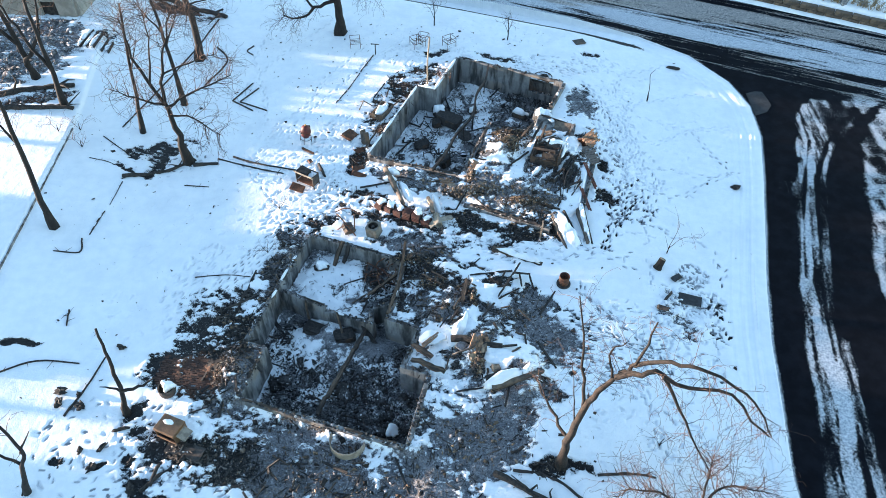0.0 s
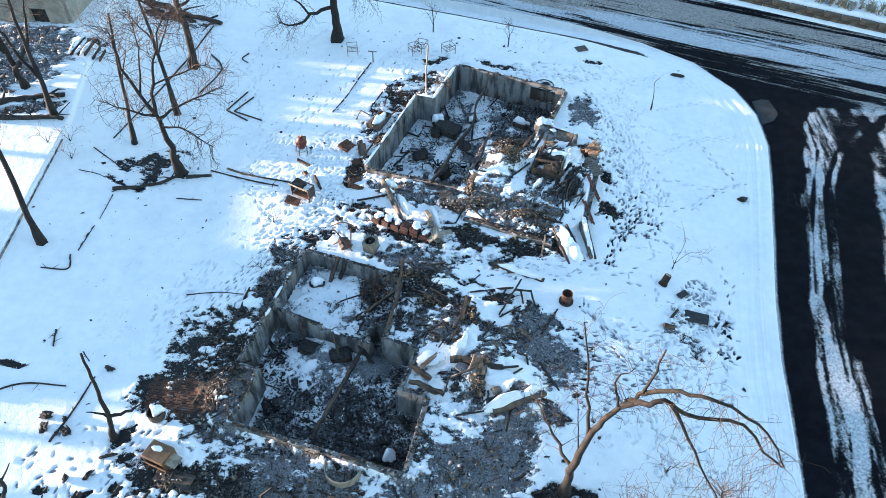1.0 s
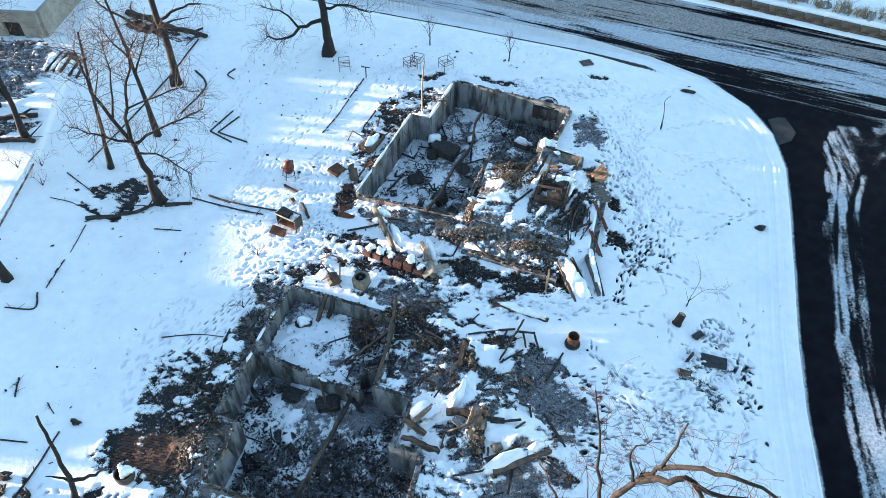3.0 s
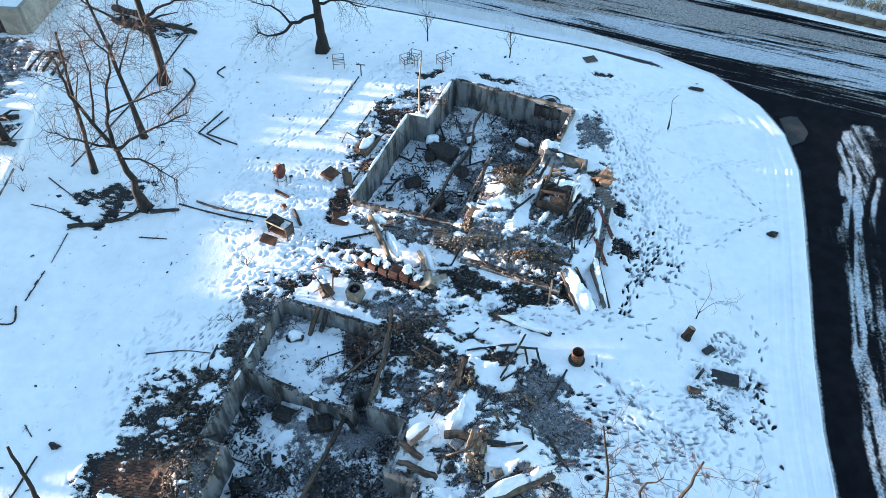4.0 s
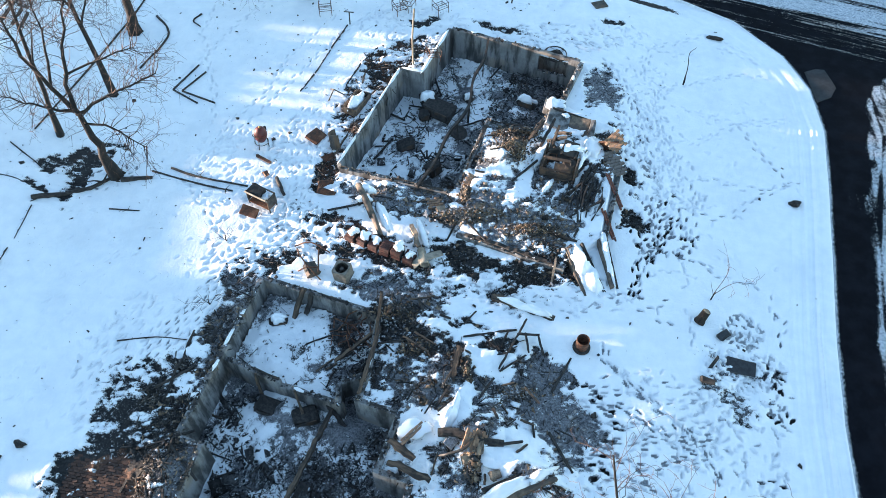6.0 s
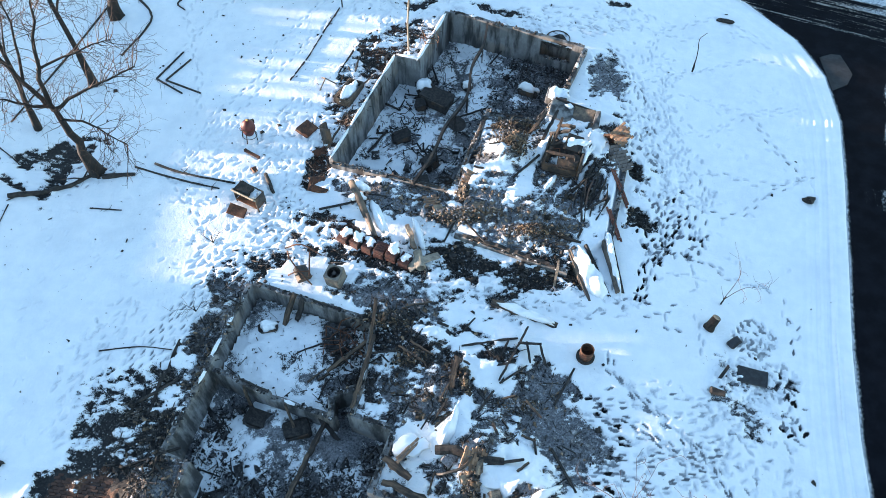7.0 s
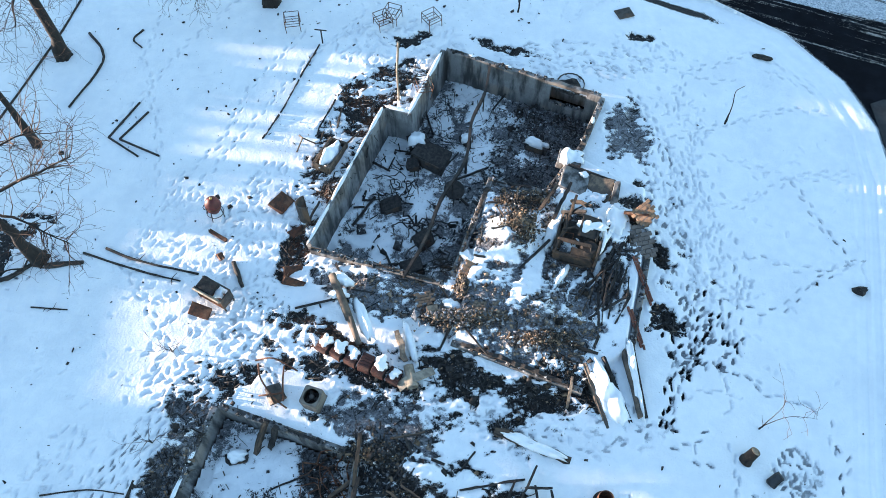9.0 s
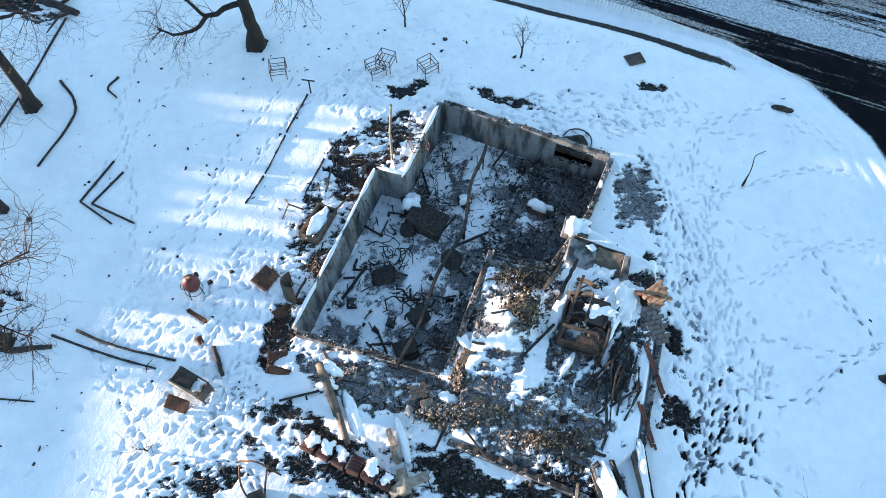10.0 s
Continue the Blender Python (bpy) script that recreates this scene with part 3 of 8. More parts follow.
    tread(9.8, 34.6, 1.2, 2.4, 60, 0.25, 1.5, 0.5, 0.06)
    tread(9.6, 38.6, 1.4, 1.8, 50, 0.2, 1.0, 0.7, 0.05)
    tread(8.6, 31.4, 0.8, 2.6, 60, 0.7, 1.5, 0.5)
    tread(8.7, 34.8, 0.9, 2.6, 80, 0.55, 1.5, 0.5)
    # paths fanning out over the lawn towards the street
    for k in range(2):
        j = 0.17 * k
        trail([(6.2, 23.2 - j), (6.1 + j, 22.6), (6.4 + j, 22.3), (6.8 + j, 21.8), (7.1 + j, 21.4), (7.5 + j, 20.9)], 0.07, 0.7, 0.3)
        trail([(5.6, 21.2 + j), (6.4, 21.3 + j), (7.2, 21.2 + j), (7.65, 21.0 + j)], 0.07, 0.85, 0.3)
        trail([(5.2, 21.0 - j), (6.1, 20.9 - j), (6.7, 20.7 - j), (7.5, 20.2 - j), (8.2, 19.6 - j), (9.0, 19.3 - j)], 0.07, 0.85, 0.3)
        trail([(6.0, 22.0), (6.5, 22.2), (6.8 + j, 21.7), (7.3 + j, 21.2), (7.7 + j, 20.7), (8.3 + j, 20.2), (9.0 + j, 19.5), (9.2 + j, 18.8), (9.45 + j, 18.0)], 0.07, 0.7, 0.3)
        trail([(5.8, 19.4 + j), (6.6, 19.3 + j), (7.4, 19.6 + j), (8.2, 19.5 + j), (9.1, 19.6 + j), (9.8, 19.8 + j)], 0.07, 0.75, 0.3)
        trail([(5.6, 19.2 - j), (6.2, 19.0 - j), (7.0, 18.6 - j), (7.4, 18.6 - j), (8.1, 18.9 - j), (8.7, 19.0 - j), (9.5, 19.2 - j)], 0.07, 0.8, 0.3)
        trail([(7.75, 21.0 - j), (8.7, 21.05 - j), (9.5, 21.2 - j), (10.2, 21.5 - j), (10.9, 21.6 - j)], 0.06, 0.5)
    trail([(7.0, 21.7), (7.7, 21.7), (9.0, 21.7)], 0.06, 0.7)
    trail([(5.4, 20.1), (6.4, 20.2), (7.2, 19.9), (8.4, 19.9), (9.6, 20.4), (10.8, 20.6)], 0.07, 0.7)
    trail([(5.2, 18.6), (6.4, 18.1), (7.6, 17.8), (8.8, 17.9)], 0.07, 0.75)
    trail([(5.0, 17.9), (6.2, 17.4), (7.2, 17.2)], 0.07, 0.6)
    trail([(8.4, 20.5), (9.0, 20.4), (9.8, 20.3), (10.25, 20.8), (11.3, 21.2)], 0.06, 0.5)
    trail([(8.8, 21.5), (9.8, 21.8), (10.4, 21.6), (11.1, 21.3)], 0.06, 0.4)
    trail([(10.0, 19.5), (10.6, 19.3), (10.2, 18.6), (10.5, 18.0)], 0.06, 0.5)
    trail([(10.55, 20.0), (11.0, 19.7), (11.6, 19.8)], 0.06, 0.6)
    trail([(11.0, 18.4), (11.7, 18.3), (12.2, 18.2)], 0.08, 0.9)
    trail([(7.1, 22.2), (7.6, 22.35), (8.1, 22.3), (8.6, 22.6)], 0.05, 0.2)
    tread(5.5, 19.8, 0.9, 1.9, 60, 1.0, -0.2, 0.3, 0.07)
    tread(6.6, 19.0, 1.5, 1.6, 30, 0.75, -0.2, 0.3, 0.07)
    tread(8.6, 20.3, 2.2, 1.8, 60, 0.35, -0.2, 0.5, 0.06)
    tread(10.8, 20.6, 1.6, 2.8, 90, 0.35, None, 0.5, 0.06)
    tread(11.6, 24.2, 0.8, 0.8, 70, 0.6)
    tread(11.4, 22.6, 1.5, 0.9, 90, 0.45)
    tread(12.2, 20.6, 0.5, 0.8, 16, 1.1)
    tread(12.3, 22.2, 0.4, 0.6, 14, 1.1)
    # between the houses and round the near one
    tread(9.5, 16.6, 2.5, 2.4, 50, 0.3)
    trail([(6.0, 18.4), (8.6, 16.6), (11.2, 14.6)], 0.07, 0.4)
    trail([(8.4, 20.4), (8.2, 17.0), (8.6, 14.0)], 0.07, 0.4)
    tread(4.6, 25.4, 3.2, 1.0, 120, 0.5, -0.3, 0.6)
    tread(0.6, 26.2, 4.4, 0.8, 170, 0.5, -0.3, 0.6)
    tread(-8.0, 27.6, 1.8, 2.6, 120, 0.25, 0.5, 0.5)
    for off in (0.0, 0.35, 0.8, 1.2):
        trail([(-10.8 + off, 22.4), (-9.9 + off, 24.5), (-8.7 + off, 26.4), (-7.0 + off, 27.5 - 0.2 * off), (-5.0, 27.6 - off)], 0.06, 0.6, 0.30)
    tread(-9.6, 32.0, 2.0, 2.6, 150, 0.05, deep=0.035)
    tread(-6.6, 32.6, 1.5, 3.2, 190, 0.35)
    tread(-6.2, 28.6, 1.2, 1.4, 90, 0.5)
    tread(-11.6, 22.0, 1.6, 3.0, 150, 0.3, 1.1, 0.4)
    tread(-13.2, 14.2, 3.0, 2.4, 90, 0.7)
    tread(-9.5, 13.0, 3.0, 1.6, 160, 0.7)
    tread(-16.6, 31.6, 3.0, 2.2, 80, 0.8)
    tread(-1.8, 42.2, 3.0, 1.6, 220, 0.3)
    tread(5.6, 41.4, 3.4, 1.2, 200, 0.42, -0.4, 0.5)
    tread(8.8, 42.2, 1.6, 1.2, 60, 0.2)
    tread(-14, 26, 5.0, 8, 130, 0.0, deep=0.03)
    tread(12.5, 35, 4.0, 8, 110, 0.12, deep=0.03)
    tread(2, 45.5, 9.0, 1.6, 110, 0.05, deep=0.03)
    tread(9.0, 16.5, 4.0, 4.0, 70, 0.15, deep=0.04)
    return dent, bared


def burnt(x, y):
    """Cover by burnt ground, ash, and mulch, at places on the plan."""
    cover, ash = np.full(np.shape(x), -0.45), np.zeros(np.shape(x))
    wx, wy = (fbm(x * 0.8, y * 0.8, 41, 5, 0.65) - 0.5) * 2.6, (fbm(x * 0.8, y * 0.8, 57, 5, 0.65) - 0.5) * 2.6
    for cx, cy, rx, ry, turn, c, g in DABS_A + DABS_A_EAST + DABS_B + DABS_B_WEST + DABS_B_EAST + DABS_LAWN + DABS_FAR:
        ca, sa = math.cos(radians(turn)), math.sin(radians(turn))
        dx, dy = x + wx * min(1, rx) - cx, y + wy * min(1, ry) - cy
        q = np.hypot((dx * ca + dy * sa) / rx, (-dx * sa + dy * ca) / ry)
        w = 1 - smooth(0.55, 1.3, q)
        level = -0.45 + (c + 0.45) * w
        ash = np.where(w > 0, ash * (1 - w) + g * w, ash)
        cover = np.maximum(cover, level)
    for cx, cy, rx, ry, turn in SNOWY + SNOWY_MORE:
        ca, sa = math.cos(radians(turn)), math.sin(radians(turn))
        dx, dy = x + wx * 0.4 - cx, y + wy * 0.4 - cy
        cover = cover - 0.75 * (1 - smooth(0.6, 1.25, np.hypot((dx * ca + dy * sa) / rx, (-dx * sa + dy * ca) / ry)))
    brown = np.zeros(np.shape(x))
    for cx, cy, rx, ry in MULCH:
        brown = np.maximum(brown, 1 - smooth(0.6, 1.2, np.hypot((x + wx - cx) / rx, (y + wy - cy) / ry)))
    return cover, ash, brown


def spread_of(n):
    """Evens the noise out so that it fills 0 to 1."""
    return np.clip((n - 0.5) * 2.3 + 0.5, 0, 1)


GARAGE = [(0.60, 28.3), (4.9, 26.65), (6.5, 28.0), (7.55, 31.9), (7.9, 34.6), (5.4, 36.2), (4.1, 34.3), (1.8, 34.9)]


def garage(x, y):
    d, _ = seg_distance(GARAGE + GARAGE[:1], x, y)
    return np.where(inside(GARAGE, x, y), smooth(0.0, 0.15, d), 0.0)


def surface(x, y, bare_extra=0.0):
    cover, ash, brown = burnt(x, y)
    n = spread_of(0.50 * fbm(x * 1.2, y * 2.0, 11, 4, 0.6) + 0.50 * fbm(x * 3.6, y * 6.4, 19, 3, 0.7))
    cover = np.minimum(cover, 0.74 + 0.18 * smooth(0.9, 0.97, cover))
    depth = np.minimum(n - cover, 0.6 - 1.4 * smooth(0.78, 1.2, np.asarray(bare_extra)))
    z = base_height(x, y)
    for cx, cy, r, h in MOUNDS:
        z = z + h * np.exp(-((x - cx) ** 2 + (y - cy) ** 2) / (r * r) * 1.6) * (0.6 + 0.8 * fbm(x * 1.4, y * 1.4, 77, 3))
    rough = smooth(-0.3, 0.3, cover)
    z = z + 0.28 * garage(x, y)
    z = z + rough * 0.22 * (fbm(x * 2.1, y * 2.1, 5, 4, 0.6) - 0.42)
    z = z + 0.10 * smooth(-0.06, 0.16, depth) + 0.03 * (fbm(x * 0.7, y * 0.7, 15, 3) - 0.5)
    return z, depth, ash, brown


def grid_object(name, X, Y, Z, keep, attr, material):
    ny, nx = X.shape
    co = np.stack([X, Y, Z], -1).reshape(-1, 3)
    idx = np.arange(nx * ny).reshape(ny, nx)
    q = np.stack([idx[:-1, :-1], idx[:-1, 1:], idx[1:, 1:], idx[1:, :-1]], -1)[keep].reshape(-1, 4)
    used = np.zeros(nx * ny, bool)
    used[q.ravel()] = True
    remap = np.cumsum(used) - 1
    co, q, col = co[used], remap[q], attr.reshape(-1, 4)[used]
    me = bpy.data.meshes.new(name)
    me.vertices.add(len(co))
    me.vertices.foreach_set("co", co.astype(np.float32).ravel())
    me.loops.add(q.size)
    me.loops.foreach_set("vertex_index", q.astype(np.int32).ravel())
    me.polygons.add(len(q))
    me.polygons.foreach_set("loop_start", (np.arange(len(q)) * 4).astype(np.int32))
    me.polygons.foreach_set("use_smooth", np.ones(len(q), bool))
    me.update(calc_edges=True)
    a = me.attributes.new("cover", "FLOAT_COLOR", "POINT")
    a.data.foreach_set("color", col.astype(np.float32).ravel())
    me.materials.append(material)
    return new(name, me)


def centres(A):
    return (A[:-1, :-1] + A[:-1, 1:] + A[1:, 1:] + A[1:, :-1]) / 4


STEP = 0.052
FX, FY = -16.0, 11.0
NX, NY = 665, 766


def make_ground():
    fine_x, fine_y = FX + STEP * np.arange(NX), FY + STEP * np.arange(NY)
    far = np.geomspace(0.3, 60, 26)
    left = (fine_x[0] - np.concatenate([0.2 * np.arange(1, 23), 4.4 + 0.1 * np.arange(1, 25), 6.8 + 0.25 * np.arange(1, 49), 18.8 + np.cumsum(far) * 3]))[::-1]
    right = fine_x[-1] + np.concatenate([0.3 * np.arange(1, 60), 17.7 + np.cumsum(far) * 3])
    low = (fine_y[0] - np.concatenate([0.3 * np.arange(1, 12), 3.3 + np.cumsum(far) * 3]))[::-1]
    high = fine_y[-1] + np.concatenate([0.08 * np.arange(1, 66), 5.2 + 0.25 * np.arange(1, 40), 14.95 + np.cumsum(far) * 3])
    xs, ys = np.concatenate([left, fine_x, right]), np.concatenate([low, fine_y, high])
    X, Y = np.meshgrid(xs, ys)
    dent, bared = np.zeros(X.shape), np.zeros(X.shape)
    d, b = prints_on(FX, FY, STEP, NX, NY)
    sl = (slice(len(low), len(low) + NY), slice(len(left), len(left) + NX))
    dent[sl], bared[sl] = d, b
    Z, depth, ash, brown = surface(X, Y, bared)
    Z = Z + dent * smooth(-0.1, 0.2, depth + bared)
    # verge ploughed up along the kerb, then the drop to the road
    dist, side = seg_distance(KERB, X, Y)
    sd = np.where(side > 0, dist, -dist)
    verge = np.where(sd < 0, 1, 0) * smooth(2.4, 0.3, dist)
    Z = Z * (1 - verge) + (-0.45) * verge + 0.014 * verge * smooth(46, 43, Y) * np.sin(sd * 13 + fbm(X * 0.4, Y * 0.4, 9) * 3) + 0.05 * np.exp(-((sd + 0.25) / 0.22) ** 2)
    ruts = verge * smooth(0.15, 0.4, dist) * smooth(2.0, 1.5, dist) * smooth(40, 36, Y)
    Z = Z + 0.018 * ruts * np.sin(sd * 24 + 1.5 * fbm(X * 0.3, Y * 0.3, 91))
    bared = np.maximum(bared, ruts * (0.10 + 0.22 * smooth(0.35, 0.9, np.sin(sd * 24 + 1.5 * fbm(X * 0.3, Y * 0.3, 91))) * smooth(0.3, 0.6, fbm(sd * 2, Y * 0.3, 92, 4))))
    gutter = np.exp(-((sd + 1.15 + 0.5 * (fbm(X * 0.3, Y * 0.3, 88) - 0.5)) / 0.26) ** 2) * smooth(43.5, 45, Y) * smooth(14, 11, X) * smooth(-30, -4, X)
    depth = depth - 1.4 * gutter * smooth(0.2, 0.4, fbm(X * 0.5, Y * 0.5, 87))
    fdist, fside = seg_distance(FAR_KERB, X, Y)
    bank = -0.46 + 0.75 * smooth(0.5, 0.95, fdist) + 0.15 * fbm(X * 0.8, Y * 0.8, 44, 3) + 0.10 * np.exp(-((fdist - 0.4) / 0.4) ** 2)
    Z = np.where((sd > 0) & ((fside > 0) | (fdist < dist)), bank, Z)
    onroad = smooth(-0.05, 0.45, sd) * np.where(fside < 0, smooth(-0.05, 0.45, fdist), 0.0)
    Z = Z * (1 - onroad) - 0.80 * onroad
    cx, cy = centres(X), centres(Y)
    keep = np.ones(cx.shape, bool)
    for ox, oy in ((0.07, 0), (-0.07, 0), (0, 0.07), (0, -0.07)):
        keep &= ~(inside(A_PIT, cx + ox, cy + oy) | inside(B_PIT, cx + ox, cy + oy))
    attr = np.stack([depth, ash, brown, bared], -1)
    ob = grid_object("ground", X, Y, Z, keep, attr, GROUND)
    return tagged(ob, "snow-covered lawn with burnt bare patches and footprints", "ground", kind="structure")


# packed snow on the east street: line, half width, strength
RIBBONS = [
    ([(27.0, 40.2), (25.2, 39.4), (23.5, 37.6), (21.7, 35.6), (20.4, 33.4), (19.5, 31.2), (18.6, 28.1), (17.75, 24.9), (17.0, 22.1), (16.6, 19.6), (16.4, 17.9), (15.7, 15.9), (15.2, 13.3), (14.6, 8)], 0.80, 1.0),
    ([(22.3, 38.6), (21.3, 37.2), (21.0, 35.7), (20.3, 34.0)], 0.95, 0.95),
    ([(18.3, 31.0), (19.2, 30.6), (19.0, 29.0)], 0.7, 0.7),
    ([(17.6, 20.6), (17.3, 18.2), (17.0, 15.9), (16.7, 13.8), (16.4, 9)], 0.32, 0.85),
    ([(27.5, 39.4), (25.3, 36.4), (24.3, 34.8), (23.2, 31.3), (22.1, 27.4), (21.2, 24.0), (20.4, 18), (19.6, 8)], 0.75, 1.0),
]
# bare wheel tracks worn through it
RUTS = [([(24.6, 38.6), (21.6, 35.0), (20.0, 31.8), (18.75, 27.4), (17.9, 24.4), (17.35, 22.0), (17.0, 19.6)], 0.11), ([(20.6, 35.2), (19.0, 30.8), (18.1, 27.9), (17.2, 24.6)], 0.08), ([(16.3, 17.4), (15.5, 14.8), (15.2, 13.0)], 0.06)]


def make_road():
    xs = np.concatenate([np.arange(-45, -18, 0.35), np.arange(-18, 12, 0.13), np.arange(12, 22, 0.1), np.arange(22, 60, 0.4)])
    ys = np.concatenate([np.arange(2, 44, 0.14), np.arange(44, 90, 0.14)])
    X, Y = np.meshgrid(xs, ys)
    dist, side = seg_distance(KERB, X, Y)
    sd = np.where(side > 0, dist, -dist)
    fdist, fside = seg_distance(FAR_KERB, X, Y)
    Z = np.full(X.shape, -0.50) + 0.03 * fbm(X * 0.3, Y * 0.3, 8)
    # east street: ribbons of packed snow that follow the kerb
    east = smooth(43.5, 41.0, Y + 0.1 * (X - 18))
    wander = (fbm(X * 0.9, Y * 0.5, 33, 4) - 0.5) * 0.7
    ribbon = 0
    for line, width, power in RIBBONS:
        far_off, left = seg_distance(line, X, Y)
        ribbon = np.maximum(ribbon, power * (1 - smooth(width * 0.72, width * 1.2, far_off + wander * left * 0.6)))
    for line, width in RUTS:
        far_off, _ = seg_distance(line, X, Y)
        ribbon = ribbon * (1 - 0.7 * np.exp(-((far_off + 0.25 * wander) / width) ** 2))
    scuff = fbm(sd * 2.6, Y * 0.20, 12, 5, 0.7)
    ice = east * ribbon * (0.16 + 1.05 * spread_of(scuff)) * (0.55 + 0.6 * smooth(0.3, 0.62, fbm(X * 0.5, Y * 0.3, 14, 4)))
    ice = ice + 0.10 * east * smooth(0.52, 0.7, fbm(X * 0.6, Y * 0.4, 18, 4))
    # north street: slush streaked along its line
    u, v = X * 0.93 - Y * 0.37, X * 0.37 + Y * 0.93
    streak = fbm(u * 0.10, v * 1.7, 23, 5, 0.6)
    north = smooth(0.0, 1.0, (v - 44.8 - 0.9 * smooth(14, 26, u)) / 2.2)
    band = fbm(u * 0.035 + 3.1, v * 0.62, 27, 3, 0.6)
    ice = np.maximum(ice, north * (0.60 + 1.8 * (streak - 0.47) + 1.5 * (band - 0.49)))
    ice = ice * 0.78 * smooth(0.0, 0.5, sd + 0.2) + 0.9 * np.exp(-(sd / 0.22) ** 2)
    ice = ice + 0.55 * smooth(-3, -14, u) * smooth(52.0, 46.5, v) * north
    slush = north * smooth(0.44, 0.56, fbm(u * 0.05, v * 0.8, 29, 4)) * 0.75
    attr = np.stack([ice, slush, streak, north], -1)
    keep = (centres(sd) > -0.9) & ((centres(fside) < 0.2) | (centres(fdist) < 0.9))
    ob = grid_object("road", X, Y, Z, keep, attr, ROAD)
    return tagged(ob, "black asphalt street streaked with packed snow and slush", "road", kind="structure")


def make_pit(name, poly, floor, slope, cover_fn, label, heaps=(), grow=0.12):
    px, py = [p[0] for p in poly], [p[1] for p in poly]
    xs, ys = np.arange(min(px) - 0.3, max(px) + 0.3, 0.07), np.arange(min(py) - 0.3, max(py) + 0.3, 0.07)
    X, Y = np.meshgrid(xs, ys)
    cover = cover_fn(X, Y)
    n = spread_of(0.72 * fbm(X * 1.3, Y * 1.3, 61, 4, 0.6) + 0.28 * fbm(X * 5.2, Y * 5.2, 69, 3, 0.7))
    depth = n - cover
    Z = floor + slope(X, Y) + 0.28 * (fbm(X * 1.6, Y * 1.6, 66, 5, 0.6) - 0.45) + 0.07 * smooth(-0.05, 0.2, depth)
    for cx, cy, r, h in heaps:
        Z = Z + h * np.exp(-((X - cx) ** 2 + (Y - cy) ** 2) / (r * r) * 1.5)
    ash = np.clip(0.30 + 0.6 * fbm(X * 0.5, Y * 0.5, 71, 3), 0, 1)
    attr = np.stack([depth, ash, np.zeros_like(ash), np.zeros_like(ash)], -1)
    # the floor reaches a little way under the walls
    grown = np.zeros(centres(X).shape, bool)
    for ox, oy in ((0, 0), (grow, 0), (-grow, 0), (0, grow), (0, -grow)):
        grown |= inside(poly, centres(X) + ox, centres(Y) + oy)
    for ox, oy in ((grow, 0), (-grow, 0), (0, grow), (0, -grow)):
        if grow < 0:
            grown &= inside(poly, centres(X) + ox, centres(Y) + oy)
    ob = grid_object(name, X, Y, Z, grown, attr, GROUND)
    return tagged(ob, label, "floor", kind="structure")


def wall(name, p0, p1, top, label, thick=0.21, foot=-2.0, drop=0.0, chip=0.035, rim="crumb"):
    """A poured wall whose inner face runs from p0 to p1; its body lies to the left of that way."""
    a, b = Vector((*p0, 0)), Vector((*p1, 0))
    d = (b - a)
    ln = d.length
    d.normalize()
    nrm = Vector((-d.y, d.x, 0))
    n = max(2, int(ln / 0.12))
    g = Geo()
    vs, fs = [], []
    for i in range(n + 1):
        s = ln * i / n
        t = top - drop * i / n + chip * (noise.noise(Vector((s * 2.3 + p0[0], p0[1], 3))) - 0.2)
        t2 = t + chip * 0.6 * noise.noise(Vector((s * 5, p0[0], 9)))
        for off, z in ((0, foot), (0, t - 0.02), (0.02, t), (thick - 0.02, t2), (thick, t2 - 0.02), (thick, foot)):
            vs.append(a + d * s + nrm * off + Vector((0, 0, z)))
    for i in range(n):
        for k in range(5):
            q = i * 6 + k
            fs.append((q, q + 6, q + 7, q + 1))
    fs.append((0, 1, 2, 3, 4, 5))
    fs.append(tuple(n * 6 + k for k in (5, 4, 3, 2, 1, 0)))
    g.put(vs, fs)
    ob = solo(name, g, CONCRETE, label, "wall", kind="structure")
    if foot < -0.5:
        r = np.random.default_rng(int(abs(p0[0] * 100 + p0[1] * 37)))

        def at(s, off, dz):
            return a + d * s + nrm * (thick * off) + Vector((0, 0, top - drop * s / ln + dz))
        if rim == "snow":
            s = 0.0
            while s < ln - 0.2:
                e = min(ln, s + r.uniform(0.5, 2.2))
                m, k = along(at(s, 0.62, 0.0), at(e, 0.62, 0.0))
                part("snow_strip", Geo().blob((k * 1.05, thick * r.uniform(0.5, 0.95), 0.11), m, int(s * 50), 0.35, 8, 12, 0.6), SNOW, ob, shade=True)
                s = e + r.uniform(-0.05, 0.15)
        else:
            for mat, n, lo, hi in ((ASHSTONE, 7, 0.03, 0.10), (DARKSTONE, 9, 0.03, 0.12), (TANSTONE, 4 if rim == "tan" else 1.5, 0.03, 0.09)):
                g = Geo()
                for _ in range(int(n * ln) + 1):
                    q = at(r.uniform(0, ln), r.uniform(0.1, 0.95), 0.01)
                    g.chunk(q, r.uniform(lo, hi), r)
                tagged(part("crumbs", g, mat, ob), kind="stuff")
            s = r.uniform(0.0, 0.6)
            while s < ln - 0.35:
                e = min(ln - 0.03, s + r.uniform(0.3, 1.3))
                u = r.random()
                m, k = along(at(s, r.uniform(0.3, 0.7), 0.03), at(e, r.uniform(0.3, 0.7), 0.03))
                if u < (0.7 if rim == "tan" else 0.35):
                    part("sill_plate", Geo().box((k, thick * r.uniform(0.2, 0.45), 0.045), m, 0.008, 0.014), BEAM if rim == "tan" else CHAR, ob)
                elif u < (0.75 if rim == "tan" else 0.6):
                    part("snow_strip", Geo().blob((k * 0.7, thick * 0.7, 0.10), m, int(s * 50), 0.5, 7, 10, 0.6), SNOW, ob, shade=True)
                s = e + r.uniform(0.1, 0.8)
    return ob


